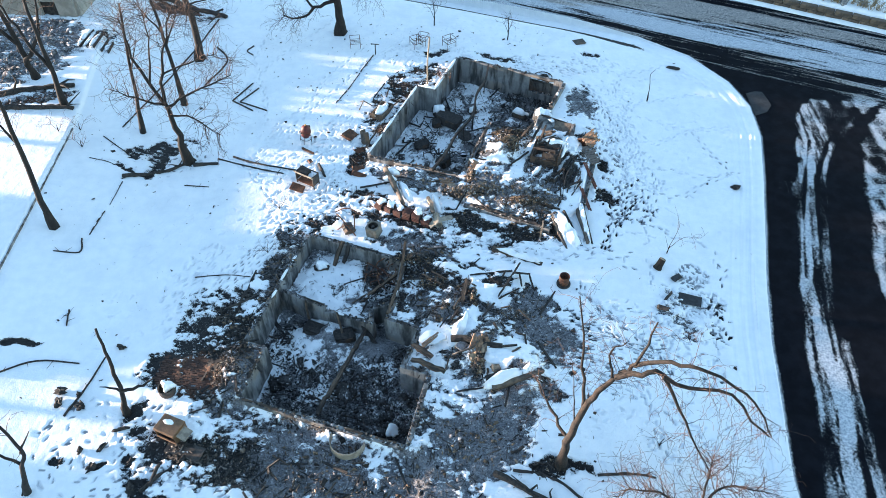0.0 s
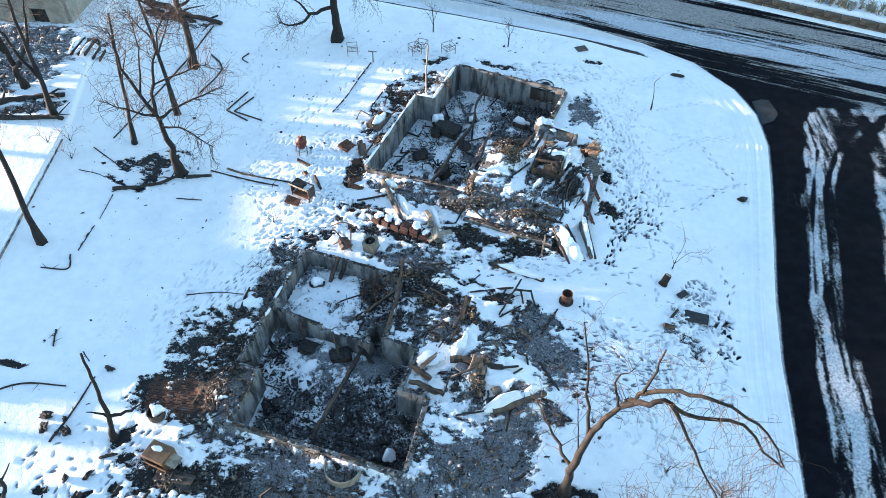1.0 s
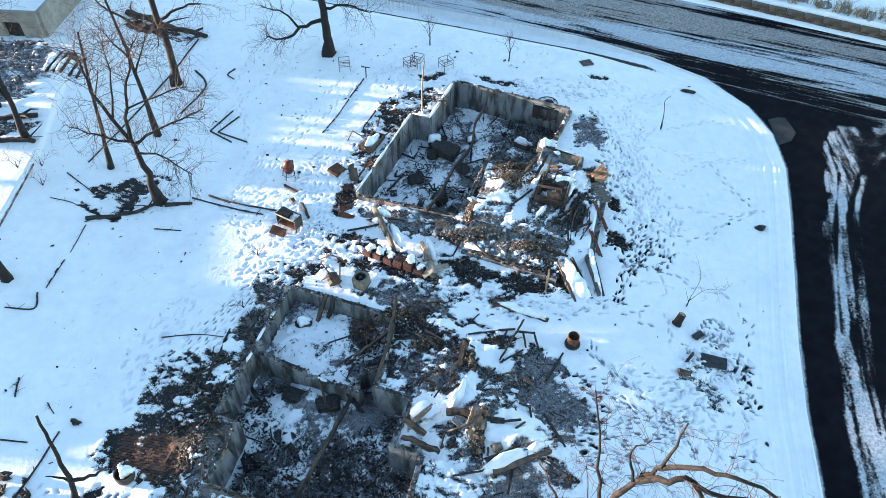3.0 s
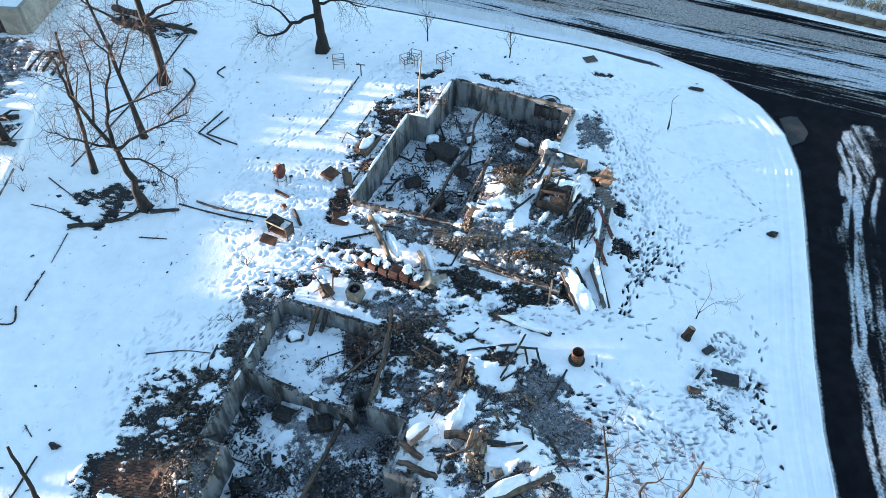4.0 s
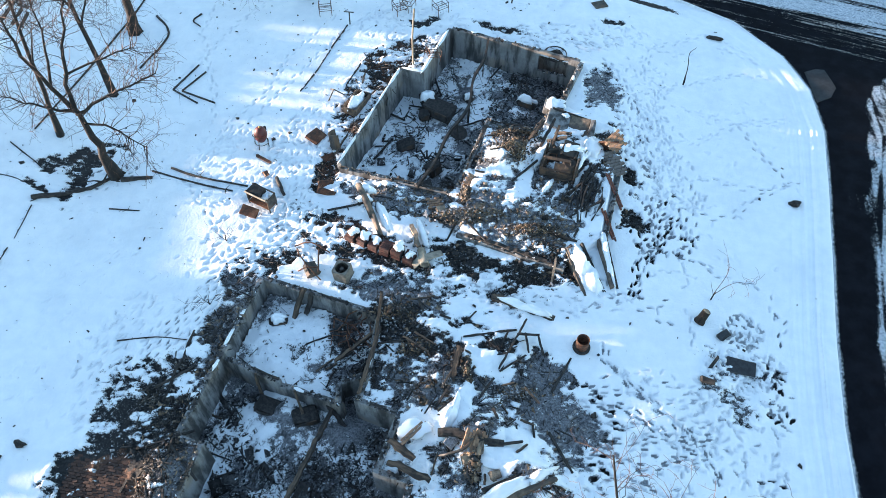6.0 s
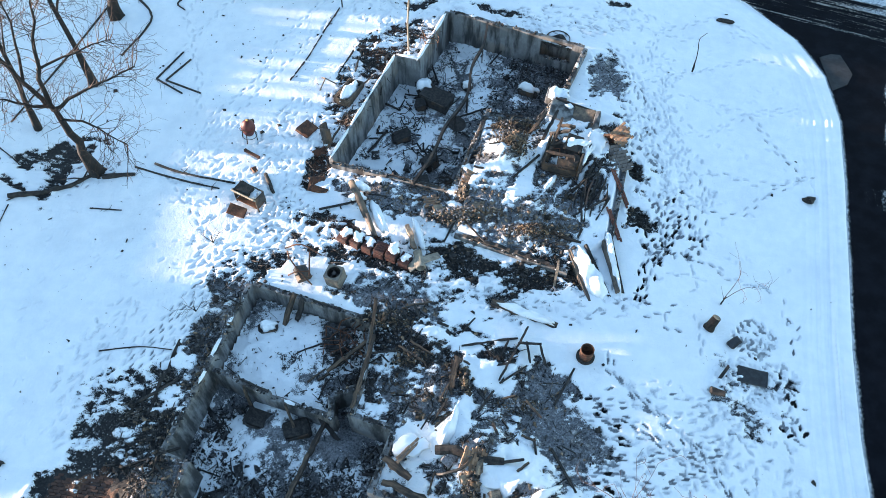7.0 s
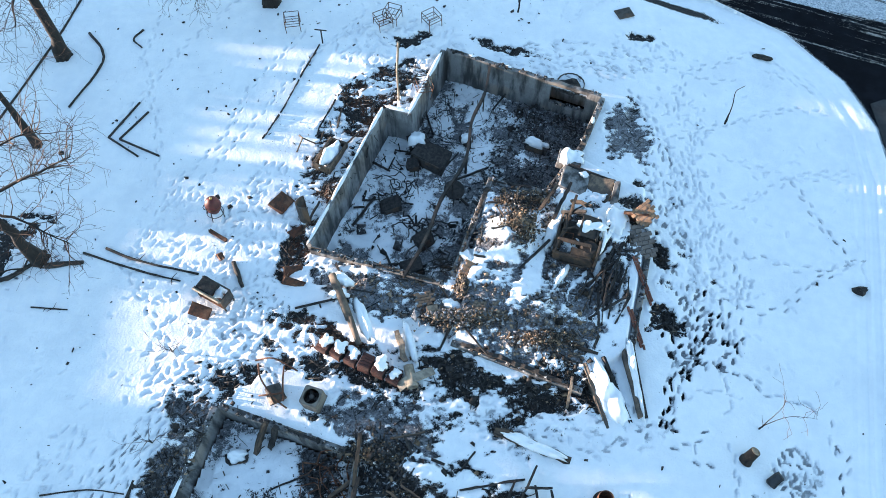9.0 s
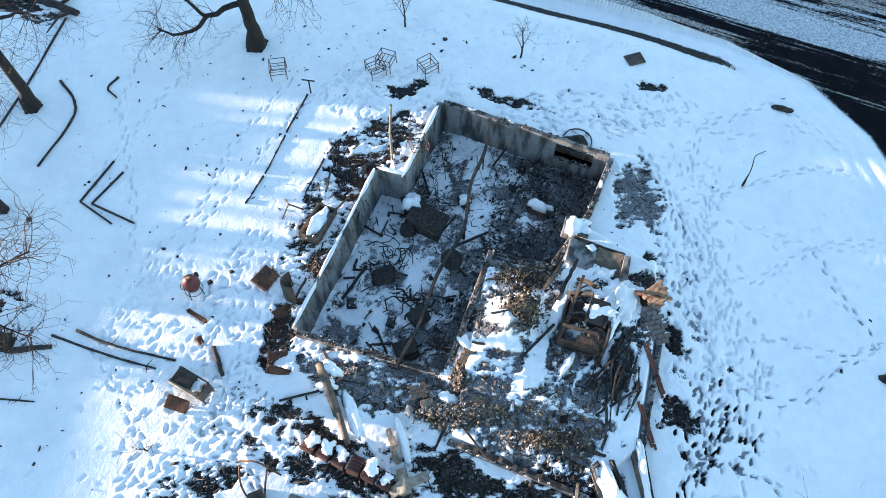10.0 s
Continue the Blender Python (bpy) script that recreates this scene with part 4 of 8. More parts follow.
make_ground()
make_road()
make_pit("floor_cellar_south", A_SOUTH, -1.45, lambda x, y: 0.03 * (y - 18), lambda x, y: 0.46 + 0.16 * smooth(-5.5, -4, x) + 0 * y,
         "cellar floor heaped with charred debris and some snow", [(-5.6, 20.6, 1.2, 0.45), (-3.2, 20.0, 0.8, 0.3)])
make_pit("floor_cellar_north", A_NORTH, -0.75, lambda x, y: 0 * x, lambda x, y: 0.27 + 0.50 * smooth(-4.6, -3.4, x + 0.25 * (y - 23)),
         "cellar floor under snow and burnt debris", grow=-0.06)
make_pit("floor_cellar_far", B_PIT, -1.15, lambda x, y: 0.02 * (32 - y), lambda x, y: 0.36 + 0.44 * smooth(0.6, 2.6, x - 0.36 * (y - 35)) + 0 * y,
         "cellar floor under snow and burnt debris", [(0.2, 31.5, 1.0, 0.3), (3.5, 37.2, 1.2, 0.2), (3.3, 35.5, 0.6, -0.7)])

GREY_WALL = "soot-streaked grey concrete foundation wall of a burnt-down house"
walls_a = [((-7.9, 22.30), (-7.0, 25.77)), ((-8.73, 19.32), (-7.9, 22.30)), ((-7.81, 18.98), (-8.73, 19.32)), ((-8.4, 16.52), (-7.81, 18.98)),
           ((-1.57, 14.6), (-8.4, 16.52)), ((-0.88, 17.8), (-1.57, 14.6)), ((-2.03, 18.16), (-0.88, 17.8)), ((-1.41, 20.21), (-2.03, 18.16)),
           ((-2.9, 20.69), (-1.41, 20.21)), ((-2.62, 21.78), (-2.9, 20.69)), ((-2.43, 24.27), (-2.62, 21.78)), ((-7.0, 25.77), (-2.43, 24.27))]
for k, (p, q) in enumerate(walls_a):
    # the body lies outside the cellar
    wall("wall_near_%d" % (k + 1), p, q, A_TOP - (0.02 * (k % 3)), GREY_WALL, rim="tan" if k in (3, 4, 5) else "crumb")
for k, (p, q) in enumerate([((-7.9, 22.30), (-5.75, 21.40)), ((-5.75, 21.40), (-3.39, 20.67)), ((-3.39, 20.67), (-3.46, 21.50)), ((-3.46, 21.50), (-2.62, 21.78))]):
    wall("wall_cross_%d" % (k + 1), p, q, (0.0, -0.28, -0.10, -0.10)[k], GREY_WALL, chip=0.10)
n = len(B_PIT)
for k in range(n):
    if k == 3:
        continue
    wall("wall_far_%d" % (k + 1), B_PIT[k], B_PIT[(k + 1) % n], (B_TOP, B_TOP, B_TOP, B_TOP, B_TOP, 0.35, 0.3, 0.42, 0.40)[k] - 0.003 * (k % 2), GREY_WALL, rim="snow" if k < 3 else "tan" if k in (7, 8) else "crumb")

# the north wall has a cellar window, with its lintel, near the east corner
pa, pb = Vector(B_PIT[3]), Vector(B_PIT[4])
for nm, s0, s1, ztop, zfoot in (("wall_far_4", 0.0, 0.695, B_TOP, -2.0), ("wall_far_sill", 0.695, 0.92, -0.72, -2.0), ("wall_far_lintel", 0.695, 0.92, B_TOP, 0.33), ("wall_far_10", 0.92, 1.0, B_TOP, -2.0)):
    wall(nm, tuple(pa.lerp(pb, s0)), tuple(pa.lerp(pb, s1)), ztop, GREY_WALL, foot=zfoot)
q0, q1 = pa.lerp(pb, 0.66), pa.lerp(pb, 0.97)
away = Vector((-(q1 - q0).y, (q1 - q0).x)).normalized() * 0.75
wall("wall_far_well", tuple(q0 + away), tuple(q1 + away), 0.0, "sooty earth face of the window well", foot=-1.2)


wall("wall_terrace", (-20.62, 19.6), (-21.37, 33.0), 0.84, "low dark edging of the neighbour's snowy terrace", 0.07, 0.3)


def gz(x, y):
    """Height of the ground at a place."""
    return float(surface(np.array([float(x)]), np.array([float(y)]))[0][0])


def on_ground(x, y, dz=0.0, turn=0.0):
    return pose(x, y, gz(x, y) + dz, 0, 0, turn)


# ---- gabled blocks west of the lots, out of view, added to shade them ----
def shade_block(x, y, w, d, h):
    g = Geo()
    g.put([(x - w / 2, y - d / 2, -1), (x + w / 2, y - d / 2, -1), (x + w / 2, y + d / 2, -1), (x - w / 2, y + d / 2, -1),
           (x - w / 2, y - d / 2, h - 2.2), (x + w / 2, y - d / 2, h - 2.2), (x + w / 2, y + d / 2, h - 2.2), (x - w / 2, y + d / 2, h - 2.2),
           (x, y - d / 2, h), (x, y + d / 2, h)],
          [(0, 1, 5, 8, 4), (1, 2, 6, 5), (2, 3, 7, 9, 6), (3, 0, 4, 7), (4, 8, 9, 7), (5, 6, 9, 8)])
    return solo("wall_west", g, CONCRETE, "plain unseen block added to shade the lots", "wall", kind="structure")


shade_block(-58, 12.8, 9, 9.6, 4.9)
shade_block(-58, 27.5, 9, 6.6, 4.9)
shade_block(-58, 20.9, 6, 6.6, 3.0)
# bar added so that low sun reaches only the west rim
solo("shade_bar_west", Geo().box((3, 6.8, 1.0), pose(-58, 20.9, 4.85), 0.02), CONCRETE, "plain unseen bar added to block high sun rays", "wall", kind="structure")
shade_block(-58, -2, 9, 22, 8)
shade_block(-58, 54.5, 9, 13.4, 9.5)
shade_block(-58, 72, 9, 20, 10)

# second added bar keeps sun off the ground between the houses
solo("shade_bar_west", Geo().box((3, 2.0, 1.1), pose(-58, 31.6, 4.90), 0.02), CONCRETE, "plain unseen bar added to block high sun rays", "wall", kind="structure")


# ---- trees ----
def curve(pts, n=4):
    """A smooth line through points."""
    p = [Vector(q) for q in pts]
    p = [p[0] * 2 - p[1]] + p + [p[-1] * 2 - p[-2]]
    out = []
    for i in range(1, len(p) - 2):
        for k in range(n):
            t = k / n
            a, b, c, d = p[i - 1], p[i], p[i + 1], p[i + 2]
            out.append(0.5 * ((2 * b) + (c - a) * t + (2 * a - 5 * b + 4 * c - d) * t * t + (3 * b - a - 3 * c + d) * t ** 3))
    out.append(p[-2])
    return out


def wobble(pts, amt, r):
    return [q + Vector(r.normal(0, amt, 3)) * (0.3 if i in (0,) else 1) for i, q in enumerate(pts)]


def sprig(g, p, d, ln, rad, r, sag, kids):
    n = max(3, int(ln / 0.28))
    pts = [Vector(p)]
    d = Vector(d).normalized()
    for i in range(n):
        d = (d + Vector(r.normal(0, 0.22, 3)) + Vector((0, 0, -sag))).normalized()
        pts.append(pts[-1] + d * (ln / n))
        if kids > 0 and i > 0 and r.random() < 0.75:
            side = d.cross(Vector(r.normal(0, 1, 3))).normalized()
            sprig(g, pts[-1], d * 0.6 + side * 0.8, ln * r.uniform(0.3, 0.6), rad * 0.55, r, sag, kids - 1)
    g.tube(pts, [max(0.0045, rad * (1 - 0.75 * i / n)) for i in range(n + 1)], 3, cap=False)


def bare_tree(name, label, trunk, r0, limbs, seed, twigs=60, reach=1.3, sag=0.05, bark=None, root=True, kids=2, thick=0.014, group=""):
    """trunk: points; limbs: (points, radius at their foot). Twigs grow from the outer limbs."""
    r = np.random.default_rng(seed)
    bark = bark or BARK
    foot = Vector(trunk[0])
    tree = thing(name, label, "tree", Matrix.Translation(foot), group)
    line = wobble(curve([Vector(q) - foot for q in trunk]), r0 * 0.16, r)
    g = Geo()
    n = len(line)
    radii = [r0 * (1 - 0.6 * i / (n - 1)) * (1 + (0.7 * max(0, 1 - i / 2.0) if root else 0)) for i in range(n)]
    line[0] = line[0] - Vector((0, 0, 0.25))
    g.tube(line, radii, 9)
    if root:
        for k in range(5):
            a = k * 1.26 + r.uniform(0, 0.6)
            g.tube([(0, 0, 0.22), (math.cos(a) * r0 * 1.2, math.sin(a) * r0 * 1.2, 0.06), (math.cos(a) * r0 * 2.1, math.sin(a) * r0 * 2.1, -0.12)], [r0 * 0.6, r0 * 0.5, r0 * 0.2], 6)
    part("trunk", g, bark, tree, shade=True)
    lines = [(line[n // 2:], r0 * 0.5)]
    for pts, rad in limbs:
        q = wobble(curve([Vector(w) - foot for w in pts]), rad * 0.5, r)
        lg = Geo()
        lg.tube(q, [rad * (1 - 0.72 * i / (len(q) - 1)) for i in range(len(q))], 7)
        part("limb", lg, bark, tree, shade=True)
        lines.append((q, rad))
    tg = Geo()
    weights = np.array([sum((b - a).length for a, b in zip(q, q[1:])) for q, _ in lines])
    for _ in range(twigs):
        q, rad = lines[r.choice(len(lines), p=weights / weights.sum())]
        i = min(len(q) - 2, int(len(q) * r.uniform(0.25, 1.0)))
        p = q[i].lerp(q[i + 1], r.random())
        d = (q[i + 1] - q[i]).normalized()
        side = d.cross(Vector(r.normal(0, 1, 3))).normalized()
        sprig(tg, p, d * 0.5 + side * 0.9 + Vector((0, 0, 0.25)), reach * r.uniform(0.5, 1.3), thick * r.uniform(0.7, 1.3), r, sag, kids)
    if twigs:
        tagged(part("crown", tg, TWIG, tree, "fine bare twigs"), kind="stuff")
    return tree


def shade_tree(x, y, r, h, seed):
    z = gz(x, y)
    bare_tree("tree", "unseen bare tree added to stripe the lawn with shadow", [(x, y, z), (x + 0.1, y, z + h * 0.5), (x, y + 0.1, z + h)], r, [([(x, y, z + h * 0.4), (x + 1.2, y + 0.5, z + h * 0.7)], r * 0.4)], seed, 0)


# out-of-view trunks, added and spaced so their shadows stripe the sunlit snow
for yy, rr in ((44.5, 0.17), (42.0, 0.30), (40.9, 0.22), (39.9, 0.17), (38.6, 0.24), (37.0, 0.16), (36.0, 0.28), (33.4, 0.2), (21.7, 0.15), (20.0, 0.2), (18.2, 0.2)):
    shade_tree(-40.0 + 0.6 * math.sin(yy * 3), yy, rr, 9.0, int(yy * 10))

SCORCHED = "bare fire-blackened tree with thin twigs standing in snow"
bare_tree("tree", "bare forked tree with many fine reddish twigs, scorched trunk", [(-14.53, 31.2, 0.1), (-14.68, 31.2, 2.47), (-14.84, 31.2, 4.0)], 0.21, [
    ([(-14.84, 31.2, 3.9), (-15.6, 31.0, 6.7), (-15.5, 30.8, 9.0)], 0.10), ([(-14.84, 31.2, 3.9), (-14.4, 31.5, 6.3), (-13.4, 31.6, 8.8)], 0.10),
    ([(-14.84, 31.2, 3.7), (-13.3, 31.5, 4.5), (-11.5, 32.0, 5.1)], 0.08), ([(-14.84, 31.2, 3.9), (-15.8, 30.8, 4.4), (-17.0, 30.6, 5.1)], 0.07),
    ([(-14.75, 31.2, 3.2), (-13.4, 30.8, 3.4), (-12.1, 30.4, 2.6)], 0.06), ([(-15.2, 31.1, 5.2), (-14.9, 31.6, 7.0), (-14.8, 31.8, 8.6)], 0.06),
    ([(-14.6, 31.3, 5.6), (-12.8, 31.8, 6.2), (-11.9, 32.2, 6.3)], 0.05)], 3, 250, 1.5, 0.02, thick=0.017)
bare_tree("tree", SCORCHED, [(-17.75, 33.4, 0.1), (-17.2, 33.4, 3.9), (-16.6, 33.4, 8.2)], 0.12, [([(-17.1, 33.4, 4.5), (-16.2, 33.2, 6.4)], 0.05)], 5, 40, 1.2)
bare_tree("tree", SCORCHED, [(-16.2, 36.4, 0.1), (-16.3, 36.5, 4.4), (-16.5, 36.6, 8.0)], 0.13, [([(-16.3, 36.5, 4.0), (-15.2, 36.6, 6.2)], 0.06), ([(-16.3, 36.5, 4.8), (-17.4, 36.6, 6.6)], 0.06)], 6, 60, 1.4)
bare_tree("tree", SCORCHED, [(-16.55, 41.3, 0.1), (-16.35, 41.3, 2.4), (-16.6, 41.4, 6.5), (-17.0, 41.5, 9.5)], 0.25, [
    ([(-16.4, 41.3, 3.2), (-18.4, 41.0, 4.6), (-20.0, 41.0, 6.2)], 0.10), ([(-16.5, 41.4, 4.2), (-14.8, 41.2, 5.2), (-13.6, 40.8, 5.6)], 0.09),
    ([(-16.5, 41.4, 3.6), (-16.0, 39.8, 4.6), (-15.6, 38.6, 4.4)], 0.07)], 7, 90, 1.6, 0.04)
bare_tree("tree", SCORCHED, [(-22.5, 34.9, 0.85), (-22.4, 34.9, 3.6), (-22.3, 34.9, 5.6), (-22.1, 34.8, 8.4)], 0.16, [([(-22.4, 34.9, 3.4), (-23.4, 35.0, 5.8), (-23.8, 35.0, 7.8)], 0.11)], 8, 50, 1.3)
bare_tree("tree", SCORCHED, [(-25.2, 37.4, 0.85), (-25.3, 37.4, 2.4), (-25.4, 37.4, 4.6), (-25.9, 37.4, 7.6)], 0.21, [
    ([(-25.3, 37.4, 2.4), (-23.9, 37.4, 4.0), (-22.9, 37.4, 7.0)], 0.14), ([(-25.4, 37.4, 3.4), (-26.6, 37.2, 5.4), (-27.6, 37.0, 6.4)], 0.12)], 9, 60, 1.3)
bare_tree("tree", "leafless tree with a thick dark trunk and drooping limbs", [(-7.97, 44.85, 0.1), (-7.9, 44.85, 2.0), (-8.0, 44.9, 4.5), (-8.2, 45.0, 8.0)], 0.31, [
    ([(-7.92, 44.85, 2.5), (-9.3, 44.3, 2.3), (-10.2, 43.9, 1.7), (-11.4, 43.9, 1.9)], 0.13), ([(-9.4, 44.3, 2.2), (-10.3, 44.5, 3.1), (-11.6, 44.6, 3.4)], 0.08),
    ([(-7.95, 44.9, 3.2), (-6.4, 44.6, 3.6), (-5.0, 44.4, 3.3)], 0.09), ([(-8.0, 44.9, 3.8), (-9.4, 45.6, 5.2), (-11.4, 46.0, 5.6)], 0.10),
    ([(-8.0, 44.9, 4.6), (-6.8, 45.6, 6.0), (-5.6, 46.2, 6.4)], 0.09)], 10, 260, 1.3, 0.10)
bare_tree("tree", SCORCHED, [(-19.55, 25.5, 0.50), (-19.48, 25.5, 2.9), (-19.12, 25.5, 5.9), (-18.96, 25.4, 9.0)], 0.17, [([(-19.15, 25.5, 5.6), (-20.1, 25.6, 7.6)], 0.07)], 11, 30, 1.2)
bare_tree("tree", "bent leafless tree with scorched tan bark and drooping twigs", [(4.43, 14.0, 0.05), (4.5, 14.1, 1.7), (4.85, 14.3, 3.7), (5.35, 14.5, 4.8), (5.9, 14.7, 5.4)], 0.175, [
    ([(5.8, 14.7, 5.3), (6.35, 14.8, 5.9), (6.67, 15.1, 7.6)], 0.09), ([(6.25, 14.75, 5.75), (7.27, 14.3, 6.6), (8.3, 13.9, 6.7), (10.0, 13.5, 5.6), (11.0, 13.2, 4.0)], 0.085),
    ([(5.7, 14.6, 5.25), (6.6, 14.3, 6.1), (7.6, 14.1, 5.7), (9.3, 13.8, 5.5), (11.1, 13.4, 3.6)], 0.11), ([(7.0, 14.2, 6.1), (8.2, 13.8, 3.9), (9.8, 13.2, 1.0)], 0.07),
    ([(4.8, 14.3, 3.6), (4.6, 14.9, 5.4), (4.26, 15.93, 7.85)], 0.075), ([(4.6, 14.2, 2.9), (4.45, 14.6, 4.2), (4.25, 15.0, 5.6)], 0.03),
    ([(4.5, 14.1, 1.9), (3.9, 15.3, 2.0), (3.32, 16.6, 2.2)], 0.075), ([(5.6, 14.6, 5.2), (5.5, 15.2, 5.9), (6.0, 15.3, 6.3)], 0.05)], 12, 150, 1.3, 0.26, BARK_TAN, thick=0.011)
bare_tree("tree", "fire-blackened young tree with broken branches", [(-15.5, 12.2, 0.0), (-14.75, 12.2, 2.2), (-14.3, 12.2, 3.3), (-14.5, 12.3, 5.6)], 0.10, [([(-14.7, 12.2, 2.4), (-15.4, 12.2, 3.2), (-15.9, 12.3, 3.6)], 0.06), ([(-14.35, 12.2, 3.2), (-13.7, 12.4, 4.4)], 0.05)], 13, 14, 0.9)
bare_tree("tree", "leaning charred snag with no twigs", [(-12.85, 15.65, 0.0), (-12.75, 15.9, 1.5), (-12.8, 16.2, 3.0), (-12.99, 16.6, 4.4)], 0.11, [([(-12.8, 15.9, 1.3), (-13.6, 16.0, 1.5)], 0.06), ([(-12.8, 15.9, 1.3), (-11.8, 16.0, 1.6), (-11.3, 16.1, 2.1)], 0.08)], 14, 0)
bare_tree("tree", "low leafless tree with a tangle of reddish twigs", [(8.6, 10.2, -0.1), (8.7, 11.0, 1.0), (8.9, 11.8, 1.5)], 0.12, [
    ([(8.8, 11.5, 1.4), (7.6, 12.2, 1.7), (6.2, 12.4, 1.5)], 0.06), ([(8.9, 11.8, 1.5), (9.8, 12.4, 2.0), (11.4, 12.5, 1.4)], 0.06), ([(8.9, 11.7, 1.5), (9.2, 12.6, 2.2), (9.4, 13.2, 2.4)], 0.05)], 15, 190, 1.3, 0.04, BARK_TAN, thick=0.013)
for x, y, h, s in ((-1.7, 46.0, 1.9, 21), (3.25, 44.3, 1.9, 22)):
    bare_tree("sapling", "small bare sapling in the snow", [(x, y, 0.05), (x + 0.03, y, h * 0.5), (x - 0.05, y, h)], 0.045, [([(x, y, h * 0.4), (x - 0.3, y, h * 0.8)], 0.018), ([(x, y, h * 0.45), (x + 0.3, y, h * 0.9)], 0.018)], s, 34, 0.55, 0.0, root=False, kids=1, thick=0.008)
bare_tree("sapling", "thin bent dead sapling with a dark foot", [(11.66, 38.4, 0.0), (11.6, 38.4, 0.9), (11.5, 38.45, 1.6), (11.72, 38.4, 2.0)], 0.026, [], 23, 0)
bare_tree("shrub", "leafless shrub of thin brown canes", [(10.6, 25.6, -0.15), (10.62, 25.6, 0.15), (10.65, 25.6, 0.3)], 0.03, [
    ([(10.6, 25.6, 0.1), (11.2, 25.7, 0.8), (12.0, 25.6, 0.9)], 0.014), ([(10.6, 25.6, 0.1), (10.9, 25.9, 1.2), (10.8, 26.2, 1.8)], 0.014), ([(10.6, 25.6, 0.1), (10.3, 25.7, 0.9)], 0.012)], 24, 10, 0.8, 0.05, root=False, kids=1, thick=0.007)
for x, y, s in ((-20.4, 31.6, 31), (-21.0, 33.0, 32), (-22.0, 32.6, 33), (-8.9, 24.6, 34), (-8.9, 27.7, 35), (8.4, 15.0, 36)):
    bare_tree("shrub", "small burnt shrub of black twigs", [(x, y, gz(x, y) - 0.05), (x, y, gz(x, y) + 0.2), (x + 0.05, y, gz(x, y) + 0.45)], 0.03, [([(x, y, gz(x, y)), (x + 0.4, y + 0.1, gz(x, y) + 0.6)], 0.015), ([(x, y, gz(x, y)), (x - 0.35, y, gz(x, y) + 0.6)], 0.015)], s, 14, 0.6, 0.0, root=False, kids=1, thick=0.008)


# ---- fallen wood on the lawn ----
def fallen(name, label, pts, rad, material=None, knots=0, seed=0, lift=0.4):
    """A log or pole lying along the ground through points on the plan."""
    r = np.random.default_rng(seed + 100)
    line = []
    for p in curve([(x, y, 0) for x, y in pts], 5):
        line.append(Vector((p.x, p.y, gz(p.x, p.y) + rad * lift)))
    line = wobble(line, rad * 0.12, r)
    mid = line[0].copy()
    g = Geo()
    g.tube([q - mid for q in line], [rad * (1 - 0.35 * i / len(line)) * r.uniform(0.82, 1.12) for i in range(len(line))], 8)
    t = solo(name, g, material or CHAR, label, "log", Matrix.Translation(mid), shade=True)
    for _ in range(knots):
        i = int(r.integers(1, len(line) - 1))
        d = Vector((r.normal(), r.normal(), 0.4)).normalized()
        p = line[i] - mid
        bend = p + d * rad * r.uniform(4, 9) + Vector((r.normal(0, rad), r.normal(0, rad), -rad))
        part("branch_stub", Geo().tube([p, p + d * rad * 3, bend], [rad * 0.4, rad * 0.25, rad * 0.10], 5), material or CHAR, t)
    return t


LOG = "charred black log lying in the snow"
TWIGGY = "thin black twig lying on the snow"
for k, line in enumerate(([(-19.73, 30.8), (-18.6, 30.6), (-17.36, 30.0)], [(-19.63, 32.68), (-17.82, 31.4)], [(-17.99, 24.9), (-17.8, 24.0), (-18.97, 23.95)], [(-17.47, 29.2), (-17.51, 27.4)], [(-14.25, 29.26), (-12.93, 29.19)], [(-16.99, 20.58), (-16.8, 19.73)], [(-15.53, 19.61), (-15.1, 19.16)])):
    fallen("twig", TWIGGY, line, 0.026 + 0.010 * (k % 3), knots=4, seed=140 + k)
fallen("log", LOG, [(-17.6, 29.6), (-16.6, 29.9), (-15.4, 30.4), (-14.7, 31.0)], 0.12, knots=3, seed=1)
fallen("log", LOG, [(-14.2, 30.9), (-12.9, 31.1)], 0.12, seed=2)
fallen("branch", "thin charred branch lying in the snow", [(-13.0, 31.5), (-10.8, 30.8), (-9.2, 30.4)], 0.05, knots=3, seed=3)
fallen("branch", "thin charred branch lying in the snow", [(-12.2, 31.7), (-10.9, 31.2), (-8.6, 30.7)], 0.06, knots=2, seed=4)
fallen("log", "curved dark log lying in the snow", [(-15.75, 42.63), (-14.9, 41.6), (-14.75, 40.6), (-15.47, 38.38)], 0.065, seed=5)
fallen("branch", "short curved dark branch lying in the snow", [(-13.4, 42.9), (-13.7, 42.3), (-13.2, 41.8)], 0.05, seed=6)
# long thin dark tube along a straight line over the snow
fallen("pole", "long straight thin dark tube across the lawn", [(-16.5, 46.2), (-17.0, 42.9), (-17.9, 38.0), (-18.9, 33.6)], 0.055, seed=7)
fallen("log", "thick burnt log with snow in its cracks", [(-21.6, 48.2), (-19.5, 47.6), (-17.4, 47.0), (-16.0, 46.4)], 0.24, knots=6, seed=8)
fallen("log", "thick burnt log lying on the bank", [(-26.6, 35.6), (-24.8, 36.3), (-22.6, 36.7)], 0.22, knots=4, seed=9)
fallen("log", "thick burnt log lying on the bank", [(-26.4, 34.4), (-24.0, 34.6), (-21.9, 34.6)], 0.17, knots=4, seed=10)
fallen("log", LOG, [(1.9, 13.6), (3.0, 13.0), (4.0, 12.4), (4.8, 11.9)], 0.14, knots=5, seed=11)
fallen("branch", "forked charred branch lying in the snow", [(2.6, 13.7), (4.0, 13.5), (5.2, 12.6)], 0.07, knots=4, seed=12)
